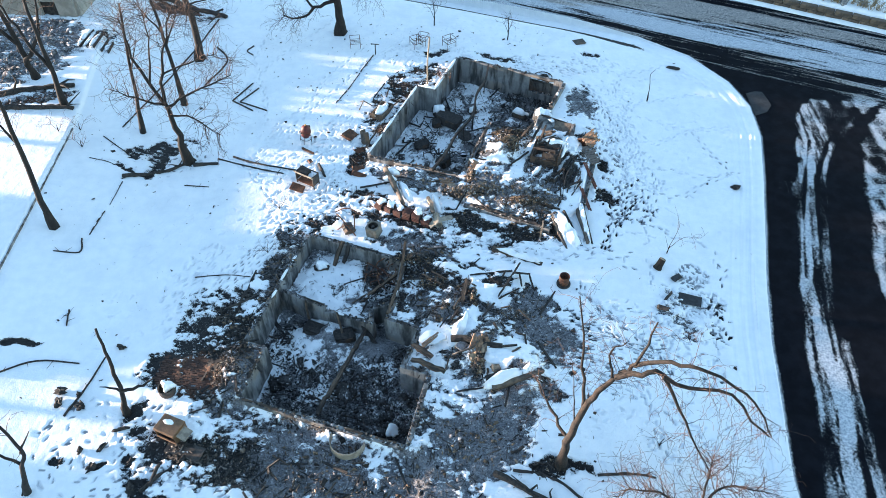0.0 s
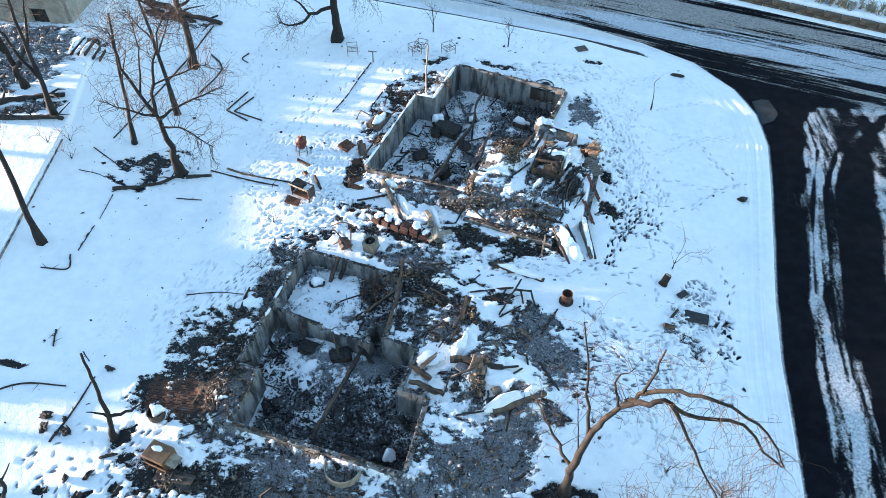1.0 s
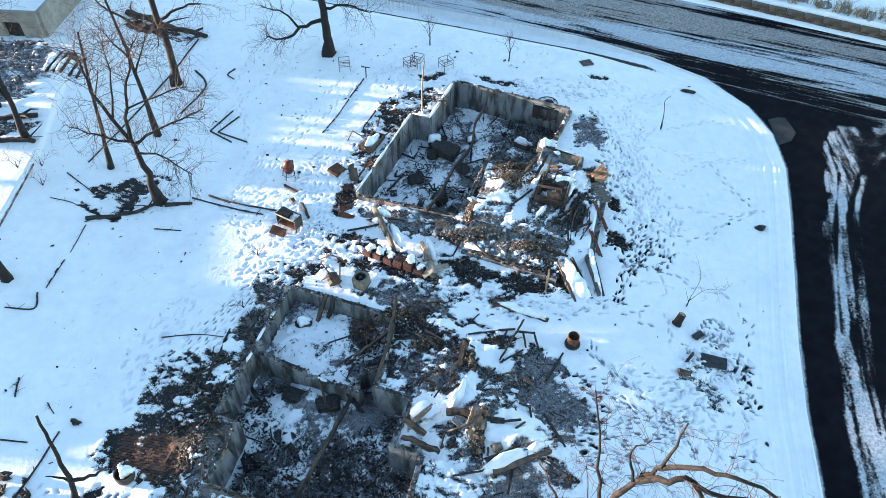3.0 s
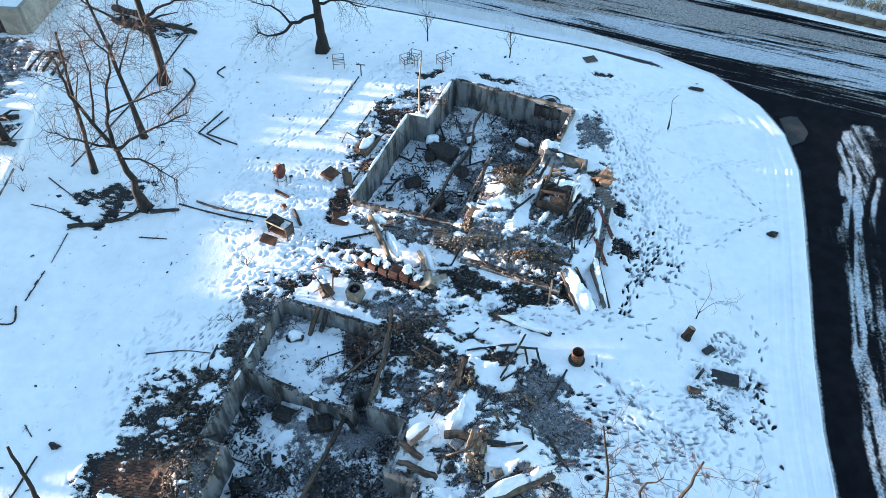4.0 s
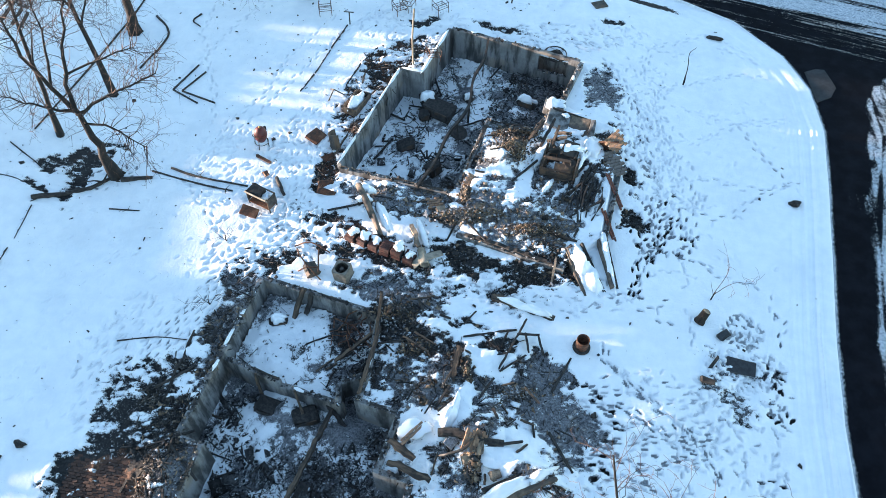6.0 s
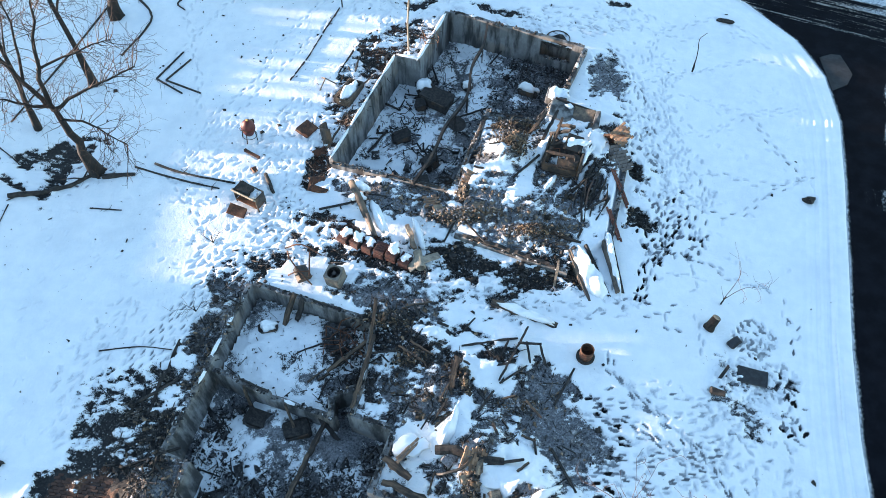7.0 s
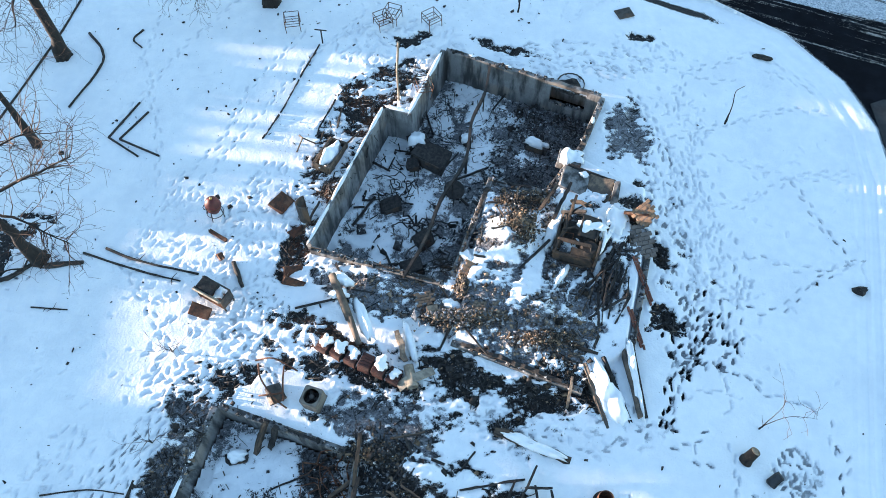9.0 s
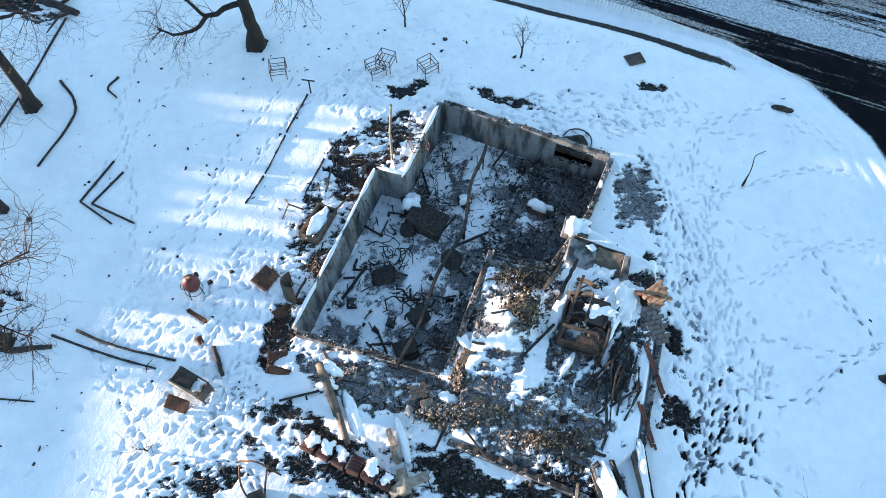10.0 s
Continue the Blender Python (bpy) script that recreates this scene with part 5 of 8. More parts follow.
fallen("log", LOG, [(5.8, 13.6), (7.0, 13.7), (8.0, 13.6)], 0.06, knots=4, seed=13)
fallen("branch", "twisted charred branch lying in the snow", [(8.2, 12.6), (9.4, 12.0), (10.4, 12.2)], 0.06, knots=3, seed=14)
fallen("branch", "thin charred branch lying in the snow", [(-18.9, 17.2), (-17.4, 17.9), (-15.6, 17.9)], 0.05, knots=4, seed=15)
fallen("branch", "thin charred branch lying in the snow", [(-15.3, 15.4), (-14.9, 16.8), (-14.6, 18.4)], 0.05, knots=2, seed=16)
fallen("log", LOG, [(-11.0, 12.6), (-10.9, 13.5)], 0.10, seed=17)
fallen("log", LOG, [(-11.3, 12.4), (-10.0, 13.9)], 0.08, seed=18)
fallen("board", "scorched board fallen beside the rubble", [(-9.7, 20.6), (-9.2, 23.4)], 0.07, seed=22)
fallen("branch", "thin branch lying over the snow", [(-12.0, 22.9), (-10.6, 23.1), (-9.4, 23.0)], 0.03, knots=2, seed=23)
fallen("log", "short charred log in the trodden snow", [(-7.4, 31.2), (-6.9, 30.2)], 0.10, seed=24, lift=0.8)


def rail_corner(corner, a, b, label):
    g = Geo()
    c = Vector((*corner, gz(*corner)))
    for q in (a, b):
        e = Vector((*q, gz(*q)))
        m, ln = along(c, e)
        g.box((ln, 0.07, 0.12), m, 0.01, 0.004)
    g.v = [Vector(v) - c for v in g.v]
    return solo("edging", g, CHAR, label, "edging", Matrix.Translation(c))


rail_corner((-13.41, 36.83), (-12.57, 38.7), (-12.0, 35.9), "corner of dark garden edging boards in snow")
rail_corner((-12.95, 36.75), (-12.1, 38.2), (-11.18, 35.95), "corner of dark garden edging boards in snow")
# strips near x -4 draw the snow lip's shadow as dark boards
for pts in (((-5.47, 42.16), (-6.1, 40.2)), ((-6.12, 40.1), (-6.65, 38.24)), ((-6.7, 38.15), (-7.2, 36.9)), ((-3.7, 40.3), (-4.39, 39.2)), ((-4.45, 39.0), (-5.0, 37.4)), ((-17.6, 26.9), (-17.75, 25.2))):
    g = Geo()
    c = Vector((*pts[0], 0))
    for (xa, ya), (xb, yb) in zip(pts, pts[1:]):
        n = 6
        for i in range(n):
            u0, u1 = Vector((xa, ya, 0)).lerp(Vector((xb, yb, 0)), i / n), Vector((xa, ya, 0)).lerp(Vector((xb, yb, 0)), (i + 0.96) / n)
            j = rng.normal(0, 0.02)
            m, ln = along(Vector((u0.x, u0.y, gz(u0.x, u0.y) - 0.015 + j)) - c, Vector((u1.x, u1.y, gz(u1.x, u1.y) - 0.02 + j)) - c)
            g.box((ln, 0.045, 0.14), m, 0.01, 0.010)
    solo("edging", g, CHAR, "thin dark strip for bed edging and the snow lip's shadow", "edging", Matrix.Translation(c))
marker = thing("stake", "short dark stake with a crossbar at the bed's corner", "stake", on_ground(-5.35, 42.25))
part("upright", Geo().tube([(0, 0, -0.1), (0.03, 0, 0.75)], 0.035, 6), CHAR, marker)
part("crossbar", Geo().tube([(-0.25, 0.05, 0.74), (0.28, -0.05, 0.77)], 0.028, 6), CHAR, marker)


# ---- rubble and charred boards ----
def pit_height(x, y):
    """Rough height of the cellar floors, or None."""
    px, py = np.array([x]), np.array([y])
    if inside(A_NORTH, px, py)[0]:
        return -0.72
    if inside(A_SOUTH, px, py)[0]:
        return -1.42
    if inside(B_PIT, px, py)[0]:
        return -1.12
    return None


def lumps(px, py, pz, size, seed, squash=0.75):
    """Broken lumps as one list of corners and faces."""
    r = np.random.default_rng(seed)
    n = len(px)
    s = size[:, None] * (0.30 + 1.2 * r.random((n, 3))) * np.array((1, 1, squash)) / 2
    base = np.array([(x, y, z) for x in (-1, 1) for y in (-1, 1) for z in (-1, 1)], float)
    c = base[None] * s[:, None] * (0.35 + 0.75 * r.random((n, 8, 1)))
    a, b = r.uniform(0, 6.283, n), r.normal(0, 0.8, n)
    ca, sa, cb, sb = np.cos(a)[:, None], np.sin(a)[:, None], np.cos(b)[:, None], np.sin(b)[:, None]
    x, y, z = c[..., 0], c[..., 1], c[..., 2]
    y, z = y * cb - z * sb, y * sb + z * cb
    x, y = x * ca - y * sa, x * sa + y * ca
    co = np.stack([x + px[:, None], y + py[:, None], z + pz[:, None]], -1).reshape(-1, 3)
    f = np.array([(0, 1, 3, 2), (4, 6, 7, 5), (0, 4, 5, 1), (2, 3, 7, 6), (0, 2, 6, 4), (1, 5, 7, 3)])
    q = (f[None] + 8 * np.arange(n)[:, None, None]).reshape(-1, 4)
    return co, q


def quads_object(name, co, q, material, label, category):
    me = bpy.data.meshes.new(name)
    me.vertices.add(len(co))
    me.vertices.foreach_set("co", co.astype(np.float32).ravel())
    me.loops.add(q.size)
    me.loops.foreach_set("vertex_index", q.astype(np.int32).ravel())
    me.polygons.add(len(q))
    me.polygons.foreach_set("loop_start", (np.arange(len(q)) * 4).astype(np.int32))
    me.update(calc_edges=True)
    me.materials.append(material)
    return tagged(new(name, me), label, category, kind="stuff")


def scatter(n, seed, box, want):
    """Places on bare ground outside the cellars, with their height and ash."""
    r = np.random.default_rng(seed)
    x, y = r.uniform(box[0], box[1], n), r.uniform(box[2], box[3], n)
    z, depth, ash, brown = surface(x, y)
    paved = (np.abs(x + 11.05) < 1.3) & (np.abs(y - 17.75 + 0.14 * (x + 11.05)) < 0.85)
    ok = (depth < -0.04) & ~paved & ~inside(A_PIT, x, y) & ~inside(B_PIT, x, y) & want(x, y, depth, ash, brown, r.random(n))
    return x[ok], y[ok], z[ok]


def rubble(name, label, material, n, seed, box, want, lo, hi, power=2.5):
    x, y, z = scatter(n, seed, box, want)
    r = np.random.default_rng(seed + 1)
    size = lo + (hi - lo) * r.random(len(x)) ** power
    co, q = lumps(x, y, z + size * 0.12, size, seed + 2)
    quads_object(name, co, q, material, label, "rubble")


PALECHIP = two_tone("plaster_chip", (0.30, 0.265, 0.225), (0.13, 0.118, 0.105), 5, 0.95, fine=40, bump=0.5, vary=0.6)
SPLINTER = two_tone("splintered_debris", (0.13, 0.112, 0.095), (0.020, 0.019, 0.019), 0.9, 0.9, fine=40, bump=0.5, vary=0.8, dust=0.0, lo=0.30, hi=0.50)


def splinters(name, label, n, seed, box, lo, hi, want):
    """Shards of boards, lath and sheet lying every way."""
    x, y, z = scatter(n, seed, box, want)
    r = np.random.default_rng(seed + 1)
    m = len(x)
    ln = lo + (hi - lo) * r.random(m) ** 2
    base = np.array([(a, b, c) for a in (-1, 1) for b in (-1, 1) for c in (-1, 1)], float)
    c = base[None] * np.stack([ln / 2, r.uniform(0.006, 0.024, m), r.uniform(0.004, 0.014, m)], -1)[:, None] * (0.7 + 0.5 * r.random((m, 8, 1)))
    a, b = r.uniform(0, 6.283, m)[:, None], r.normal(0, 0.30, m)[:, None]
    px, py, pz = c[..., 0], c[..., 1], c[..., 2]
    px, pz = px * np.cos(b) - pz * np.sin(b), px * np.sin(b) + pz * np.cos(b)
    px, py = px * np.cos(a) - py * np.sin(a), px * np.sin(a) + py * np.cos(a)
    co = np.stack([px + x[:, None], py + y[:, None], pz + (z + 0.05)[:, None]], -1).reshape(-1, 3)
    f = np.array([(0, 1, 3, 2), (4, 6, 7, 5), (0, 4, 5, 1), (2, 3, 7, 6), (0, 2, 6, 4), (1, 5, 7, 3)])
    quads_object(name, co, (f[None] + 8 * np.arange(m)[:, None, None]).reshape(-1, 4), SPLINTER, label, "debris")


def shards(name, label, material, n, seed, box, lo, hi, want):
    """Thin broken plates tilted every way."""
    x, y, z = scatter(n, seed, box, want)
    r = np.random.default_rng(seed + 1)
    m = len(x)
    size = lo + (hi - lo) * r.random(m) ** 3
    base = np.array([(a, b, c) for a in (-1, 1) for b in (-1, 1) for c in (-1, 1)], float)
    wide = np.stack([size * r.uniform(0.5, 1.0, m), size * r.uniform(0.2, 0.8, m), r.uniform(0.006, 0.022, m)], -1) / 2
    c = base[None] * wide[:, None] * (np.array((1, 1, 0)) * (0.45 + 0.6 * r.random((m, 8, 1))) + np.array((0, 0, 1)))
    a, b, e = r.uniform(0, 6.283, m)[:, None], r.normal(0, 0.55, m)[:, None], r.normal(0, 0.55, m)[:, None]
    px, py, pz = c[..., 0], c[..., 1], c[..., 2]
    px, pz = px * np.cos(b) - pz * np.sin(b), px * np.sin(b) + pz * np.cos(b)
    py, pz = py * np.cos(e) - pz * np.sin(e), py * np.sin(e) + pz * np.cos(e)
    px, py = px * np.cos(a) - py * np.sin(a), px * np.sin(a) + py * np.cos(a)
    co = np.stack([px + x[:, None], py + y[:, None], pz + (z + 0.03 + 0.15 * size)[:, None]], -1).reshape(-1, 3)
    f = np.array([(0, 1, 3, 2), (4, 6, 7, 5), (0, 4, 5, 1), (2, 3, 7, 6), (0, 2, 6, 4), (1, 5, 7, 3)])
    quads_object(name, co, (f[None] + 8 * np.arange(m)[:, None, None]).reshape(-1, 4), material, label, "debris")


def in_lots(x, y):
    """How deep in the ruins a place lies, 0 to 1."""
    near = smooth(1.15, 0.8, np.hypot((x + 3.0) / 8.0, (y - 19.0) / 7.6))
    far = smooth(1.15, 0.8, np.hypot((x - 2.0) / 6.6, (y - 31.0) / 5.4))
    return np.maximum(near, far)


shards("shards", "charred broken sheets and boards in the ruins", CHAR, 26000, 161, (-11, 8.4, 11.5, 41), 0.06, 0.42, lambda x, y, d, a, b, u: u < 0.42 * in_lots(x, y) * (1 - 0.85 * smooth(0.45, 0.85, a)))
shards("shards", "scorched tan fragments of boards and plaster in the ruins", STRAW, 26000, 171, (-11, 8.4, 11.5, 41), 0.05, 0.30, lambda x, y, d, a, b, u: u < in_lots(x, y) * (0.13 + 0.5 * smooth(0.50, 0.64, fbm(x * 0.7, y * 0.7, 37, 3))))
shards("shards", "ash-grey fragments of sheet and masonry in the ruins", ASHSTONE, 24000, 181, (-11, 8.4, 11.5, 41), 0.05, 0.34, lambda x, y, d, a, b, u: u < 0.30 * in_lots(x, y) * (0.4 + a))
splinters("splinters", "scorched splinters and lath strewn over the ruins", 44000, 191, (-10.5, 8.4, 11.5, 41), 0.10, 0.60, lambda x, y, d, a, b, u: u < 0.60 * (1 - 0.85 * smooth(0.45, 0.85, a)))
rubble("rubble", "grey ash and broken masonry scattered over the burnt lots", ASHSTONE, 170000, 201, (-12, 9, 11.5, 41), lambda x, y, d, a, b, u: u < 0.12 + 0.9 * a, 0.018, 0.075, 3.0)
rubble("cinders", "black cinders and charred bits on bare earth", DARKSTONE, 190000, 211, (-14, 10.5, 11.5, 43), lambda x, y, d, a, b, u: u < 0.6 * (1 - 0.85 * smooth(0.4, 0.85, a)), 0.018, 0.065, 3.0)
# tan chips thicken along ridge and rim, where their colour imitates warm sun
rubble("tan_rubble", "pale tan masonry chips, also imitating warm sun on the ridge", TANSTONE, 80000, 221, (-10, 8, 12, 36), lambda x, y, d, a, b, u: u < 0.03 + 0.10 * smooth(-7.0, -8.0, x) * smooth(25, 23, y) + 0.9 * np.exp(-((y - 29.6 + 0.3 * x) / 1.2) ** 2) * smooth(-4, 0, x), 0.02, 0.15, 3.0)
rubble("plaster_chips", "pale chips of plaster and ash round the foundation", PALECHIP, 60000, 226, (-11, 0, 11.5, 25), lambda x, y, d, a, b, u: u < 0.75 * smooth(-7.0, -8.0, x) * smooth(-10.4, -9.2, x) + 0.45 * smooth(15.2, 14.2, y) * smooth(0, -2, x), 0.018, 0.085, 3.5)
rubble("far_rubble", "grey debris of the neighbouring burnt lot", ASHSTONE, 16000, 231, (-34, -21, 35, 47), lambda x, y, d, a, b, u: u < 0.4, 0.08, 0.34)
rubble("mulch", "brown bark mulch showing through the snow", two_tone("bark_mulch", (0.10, 0.045, 0.028), (0.035, 0.02, 0.015), 9, 0.95, fine=50, vary=0.5), 40000, 241, (-13, -1, 15, 42), lambda x, y, d, a, b, u: b > 0.35 + 0.4 * u, 0.03, 0.10)


def cellar_rubble(name, poly, zfloor, n, seed, want, label, material, lo=0.025, hi=0.12):
    r = np.random.default_rng(seed)
    px, py = [p[0] for p in poly], [p[1] for p in poly]
    x, y = r.uniform(min(px), max(px), n), r.uniform(min(py), max(py), n)
    d, _ = seg_distance(poly + poly[:1], x, y)
    ok = inside(poly, x, y) & (d > 0.15) & want(x, y, r.random(n))
    x, y = x[ok], y[ok]
    size = lo + (hi - lo) * r.random(len(x)) ** 2.5
    co, q = lumps(x, y, zfloor + 0.06 + r.normal(0, 0.05, len(x)), size, seed + 1)
    quads_object(name, co, q, material, label, "rubble")


cellar_rubble("cellar_rubble", A_SOUTH, -1.42, 10000, 301, lambda x, y, u: u < 0.85, "dark burnt rubble filling the cellar", DARKSTONE)
cellar_rubble("cellar_ash", A_SOUTH, -1.42, 12000, 305, lambda x, y, u: u < 0.2 + 0.6 * smooth(-5, -3, x), "grey ash and stones on the cellar floor", ASHSTONE, 0.03, 0.13)
cellar_rubble("cellar_rubble", B_PIT, -1.13, 14000, 311, lambda x, y, u: u < 0.05 + 0.9 * smooth(0.3, 2.4, x - 0.36 * (y - 35)), "dark burnt rubble filling the cellar", DARKSTONE)
cellar_rubble("cellar_ash", B_PIT, -1.13, 12000, 315, lambda x, y, u: u < 0.02 + 0.6 * smooth(0.5, 2.6, x - 0.36 * (y - 35)), "grey ash and stones on the cellar floor", ASHSTONE, 0.03, 0.13)
cellar_rubble("cellar_stones", A_SOUTH, -1.40, 420, 331, lambda x, y, u: u < 0.8, "broken stones and slabs on the cellar floor", DARKSTONE, 0.10, 0.50)
cellar_rubble("cellar_stones", B_PIT, -1.12, 420, 335, lambda x, y, u: u < 0.25 + 0.5 * smooth(0.3, 2.4, x - 0.36 * (y - 35)), "broken stones and slabs on the cellar floor", DARKSTONE, 0.10, 0.40)
cellar_rubble("cellar_rubble", A_NORTH, -0.72, 5000, 321, lambda x, y, u: u < 0.05 + 0.9 * smooth(-4.6, -3.4, x + 0.25 * (y - 23)), "dark burnt rubble in the corner of the cellar", DARKSTONE)



def cellar_splinters(poly, zfloor, n, seed, want):
    r = np.random.default_rng(seed)
    px, py = [p[0] for p in poly], [p[1] for p in poly]
    x, y = r.uniform(min(px), max(px), n), r.uniform(min(py), max(py), n)
    d, _ = seg_distance(poly + poly[:1], x, y)
    ok = inside(poly, x, y) & (d > 0.3) & want(x, y, r.random(n))
    x, y = x[ok], y[ok]
    g = Geo()
    for a, b in zip(x, y):
        t, ln, w = r.uniform(0, 6.28), r.uniform(0.1, 0.5), r.uniform(0.012, 0.04)
        g.box((ln, w, w * 0.6), pose(a, b, zfloor + r.uniform(0.02, 0.22), r.normal(0, 20), r.normal(0, 16), math.degrees(t)))
    return solo("splinters", g, SPLINTER, "charred splinters lying on the cellar floor", "debris", kind="stuff")


cellar_splinters(A_SOUTH, -1.42, 1500, 341, lambda x, y, u: u < 0.9)
cellar_splinters(B_PIT, -1.13, 2000, 342, lambda x, y, u: u < 0.35 + 0.6 * smooth(0.3, 2.4, x - 0.36 * (y - 35)))
cellar_splinters(A_NORTH, -0.72, 500, 343, lambda x, y, u: u < 0.15 + 0.8 * smooth(-4.6, -3.4, x + 0.25 * (y - 23)))

# loose boards: a few shapes, each laid many times
BOARDS = []
for k, (ln, w, h, mat) in enumerate(((0.8, 0.05, 0.04, CHAR), (1.2, 0.06, 0.05, CHAR), (0.45, 0.09, 0.04, CHAR), (0.8, 0.06, 0.04, BEAM), (0.5, 0.08, 0.04, BEAM), (1.6, 0.08, 0.07, CHAR))):
    g = Geo()
    n = 6
    for i in range(n):
        a, b = -ln / 2 + ln * i / n, -ln / 2 + ln * (i + 1) / n
        if i == 0:
            vs = []
        if i == 0:
            vs.extend([(a, -w / 2, -h / 2), (a, w / 2, -h / 2), (a, w / 2, h / 2), (a, -w / 2, h / 2)])
        f = 1 - 0.5 * max(0, (i + 1) / n - 0.75)
        jy, jz = rng.normal(0, w * 0.08), rng.normal(0, h * 0.15)
        vs.extend([(b, -w / 2 * f + jy, -h / 2 + jz), (b, w / 2 * f + jy, -h / 2 + jz), (b, w / 2 * f + jy, h / 2 * f + jz), (b, -w / 2 * f + jy, h / 2 * f + jz)])
    fs = [(0, 1, 2, 3), tuple(n * 4 + q for q in (3, 2, 1, 0))]
    for i in range(n):
        for e in range(4):
            fs.append((i * 4 + e, i * 4 + 4 + e, i * 4 + 4 + (e + 1) % 4, i * 4 + (e + 1) % 4))
    g.put(vs, fs)
    BOARDS.append(g.mesh("charred_board" if mat == CHAR else "scorched_board", mat))


def lay_boards(n, seed, box, turn, spread, zone, char=0.72):
    r = np.random.default_rng(seed)
    made = 0
    while made < n:
        x, y = r.uniform(box[0], box[1]), r.uniform(box[2], box[3])
        z = pit_height(x, y)
        if z is None:
            if zone == "pit":
                continue
            z = gz(x, y)
        elif zone == "top":
            continue
        made += 1
        k = int(r.choice((0, 1, 2, 5))) if r.random() < char else int(r.choice((3, 4)))
        ob = new(BOARDS[k].name.split(".")[0], BOARDS[k])
        ob.matrix_world = pose(x, y, z + 0.05, r.normal(0, 14), r.normal(0, 7), turn + r.normal(0, spread))
        tagged(ob, "charred board lying in the rubble" if k in (0, 1, 2, 5) else "scorched brown board lying in the rubble", "board", "boards in the rubble")


lay_boards(16, 401, (0.8, 6.0, 28.0, 34), -20, 60, "top", 0.75)
lay_boards(20, 402, (5.2, 7.0, 29.4, 32.6), 60, 14, "top", 1.0)
lay_boards(12, 403, (-4.2, 1.0, 28.4, 30.6), -20, 40, "top", 0.5)
lay_boards(16, 404, (-2.4, 1.4, 20.5, 24.6), 10, 60, "top", 0.6)
lay_boards(16, 405, (0.0, 4.6, 16.6, 22.6), 20, 55, "top", 0.6)
lay_boards(26, 406, (-8.4, -1.4, 15.2, 21.4), 40, 60, "pit", 0.85)
lay_boards(16, 407, (-4.6, -2.6, 21.8, 24.6), 20, 60, "pit", 0.8)
lay_boards(24, 408, (-3.6, 4.6, 31.2, 40.5), 30, 60, "pit", 0.95)
lay_boards(12, 409, (-10.5, -8.2, 15.5, 23.0), 60, 40, "top", 0.85)
lay_boards(18, 410, (-5.2, -2.8, 31.0, 40.0), 70, 30, "top", 0.8)
lay_boards(20, 411, (-7.0, -1.6, 11.9, 14.2), -15, 60, "top", 0.6)


# ---- snow that lies on things ----
def drift(size, m, seed, rough, rings=8, n=34):
    """A sheet of snow with a ragged outline and a soft, uneven top."""
    m = m or Matrix()
    vs, fs = [m @ Vector((0, 0, size[2] * 0.8))], []
    for j in range(1, rings + 1):
        q = j / rings
        for i in range(n):
            a = 6.2832 * i / n
            c = Vector((math.cos(a), math.sin(a), seed * 1.7))
            out = 1 + rough * noise.noise(c * 1.1) + 0.45 * rough * noise.noise(c * 3.1)
            x, y = 0.5 * size[0] * q * out * math.cos(a), 0.5 * size[1] * q * out * math.sin(a)
            z = size[2] * ((1 - q ** 4) * (0.7 + 0.9 * noise.noise(Vector((x * 2.1, y * 2.1, seed)))) - 0.12 * q)
            vs.append(m @ Vector((x, y, z)))
    for i in range(n):
        k = (i + 1) % n
        fs.append((0, 1 + i, 1 + k))
        for j in range(rings - 1):
            p = 1 + j * n
            fs.append((p + i, p + n + i, p + n + k, p + k))
    vs.append(m @ Vector((0, 0, -0.15 * size[2])))
    p = 1 + (rings - 1) * n
    for i in range(n):
        fs.append((len(vs) - 1, p + (i + 1) % n, p + i))
    return Geo().put(vs, fs)


def snow_cap(parent, size, m, seed, rough=0.35):
    g = drift(size, m, seed, rough + 0.25)
    return part("snow_cap", g, SNOW, parent, "cap of white snow", shade=True)


def snow_lump(x, y, z, size, turn, seed):
    g = drift(size, None, seed, 0.65)
    return solo("snow_patch", g, SNOW, "thick patch of snow lying on the rubble", "snow", pose(x, y, z, 0, 0, turn), shade=True)


for x, y, z, s, t, k in ((-2.2, 15.9, -1.15, (0.6, 0.6, 0.35), 15, 11), (0.56, 20.3, 0.42, (0.42, 1.6, 0.36), -21, 8), (-0.7, 19.7, 0.34, (1.05, 0.75, 0.12), 5, 21), (1.9, 18.6, 0.48, (0.9, 0.6, 0.14), -30, 23), (3.1, 32.65, 0.80, (0.85, 0.8, 0.16), 20, 24), (4.25, 32.7, 0.58, (0.45, 2.0, 0.18), -20, 25), (6.5, 32.9, 0.56, (0.75, 1.3, 0.16), -15, 26), (1.15, 31.3, 0.42, (0.5, 1.0, 0.24), 15, 27), (-3.3, 30.45, 0.45, (0.8, 0.5, 0.26), -30, 28), (0.55, 29.55, 0.42, (0.6, 0.45, 0.2), -10, 29),
                         (-3.4, 29.9, 0.45, (0.7, 0.4, 0.25), 0, 14), (4.3, 30.6, 0.45, (0.3, 1.6, 0.25), -30, 17)):
    snow_lump(x, y, z, s, t, k)


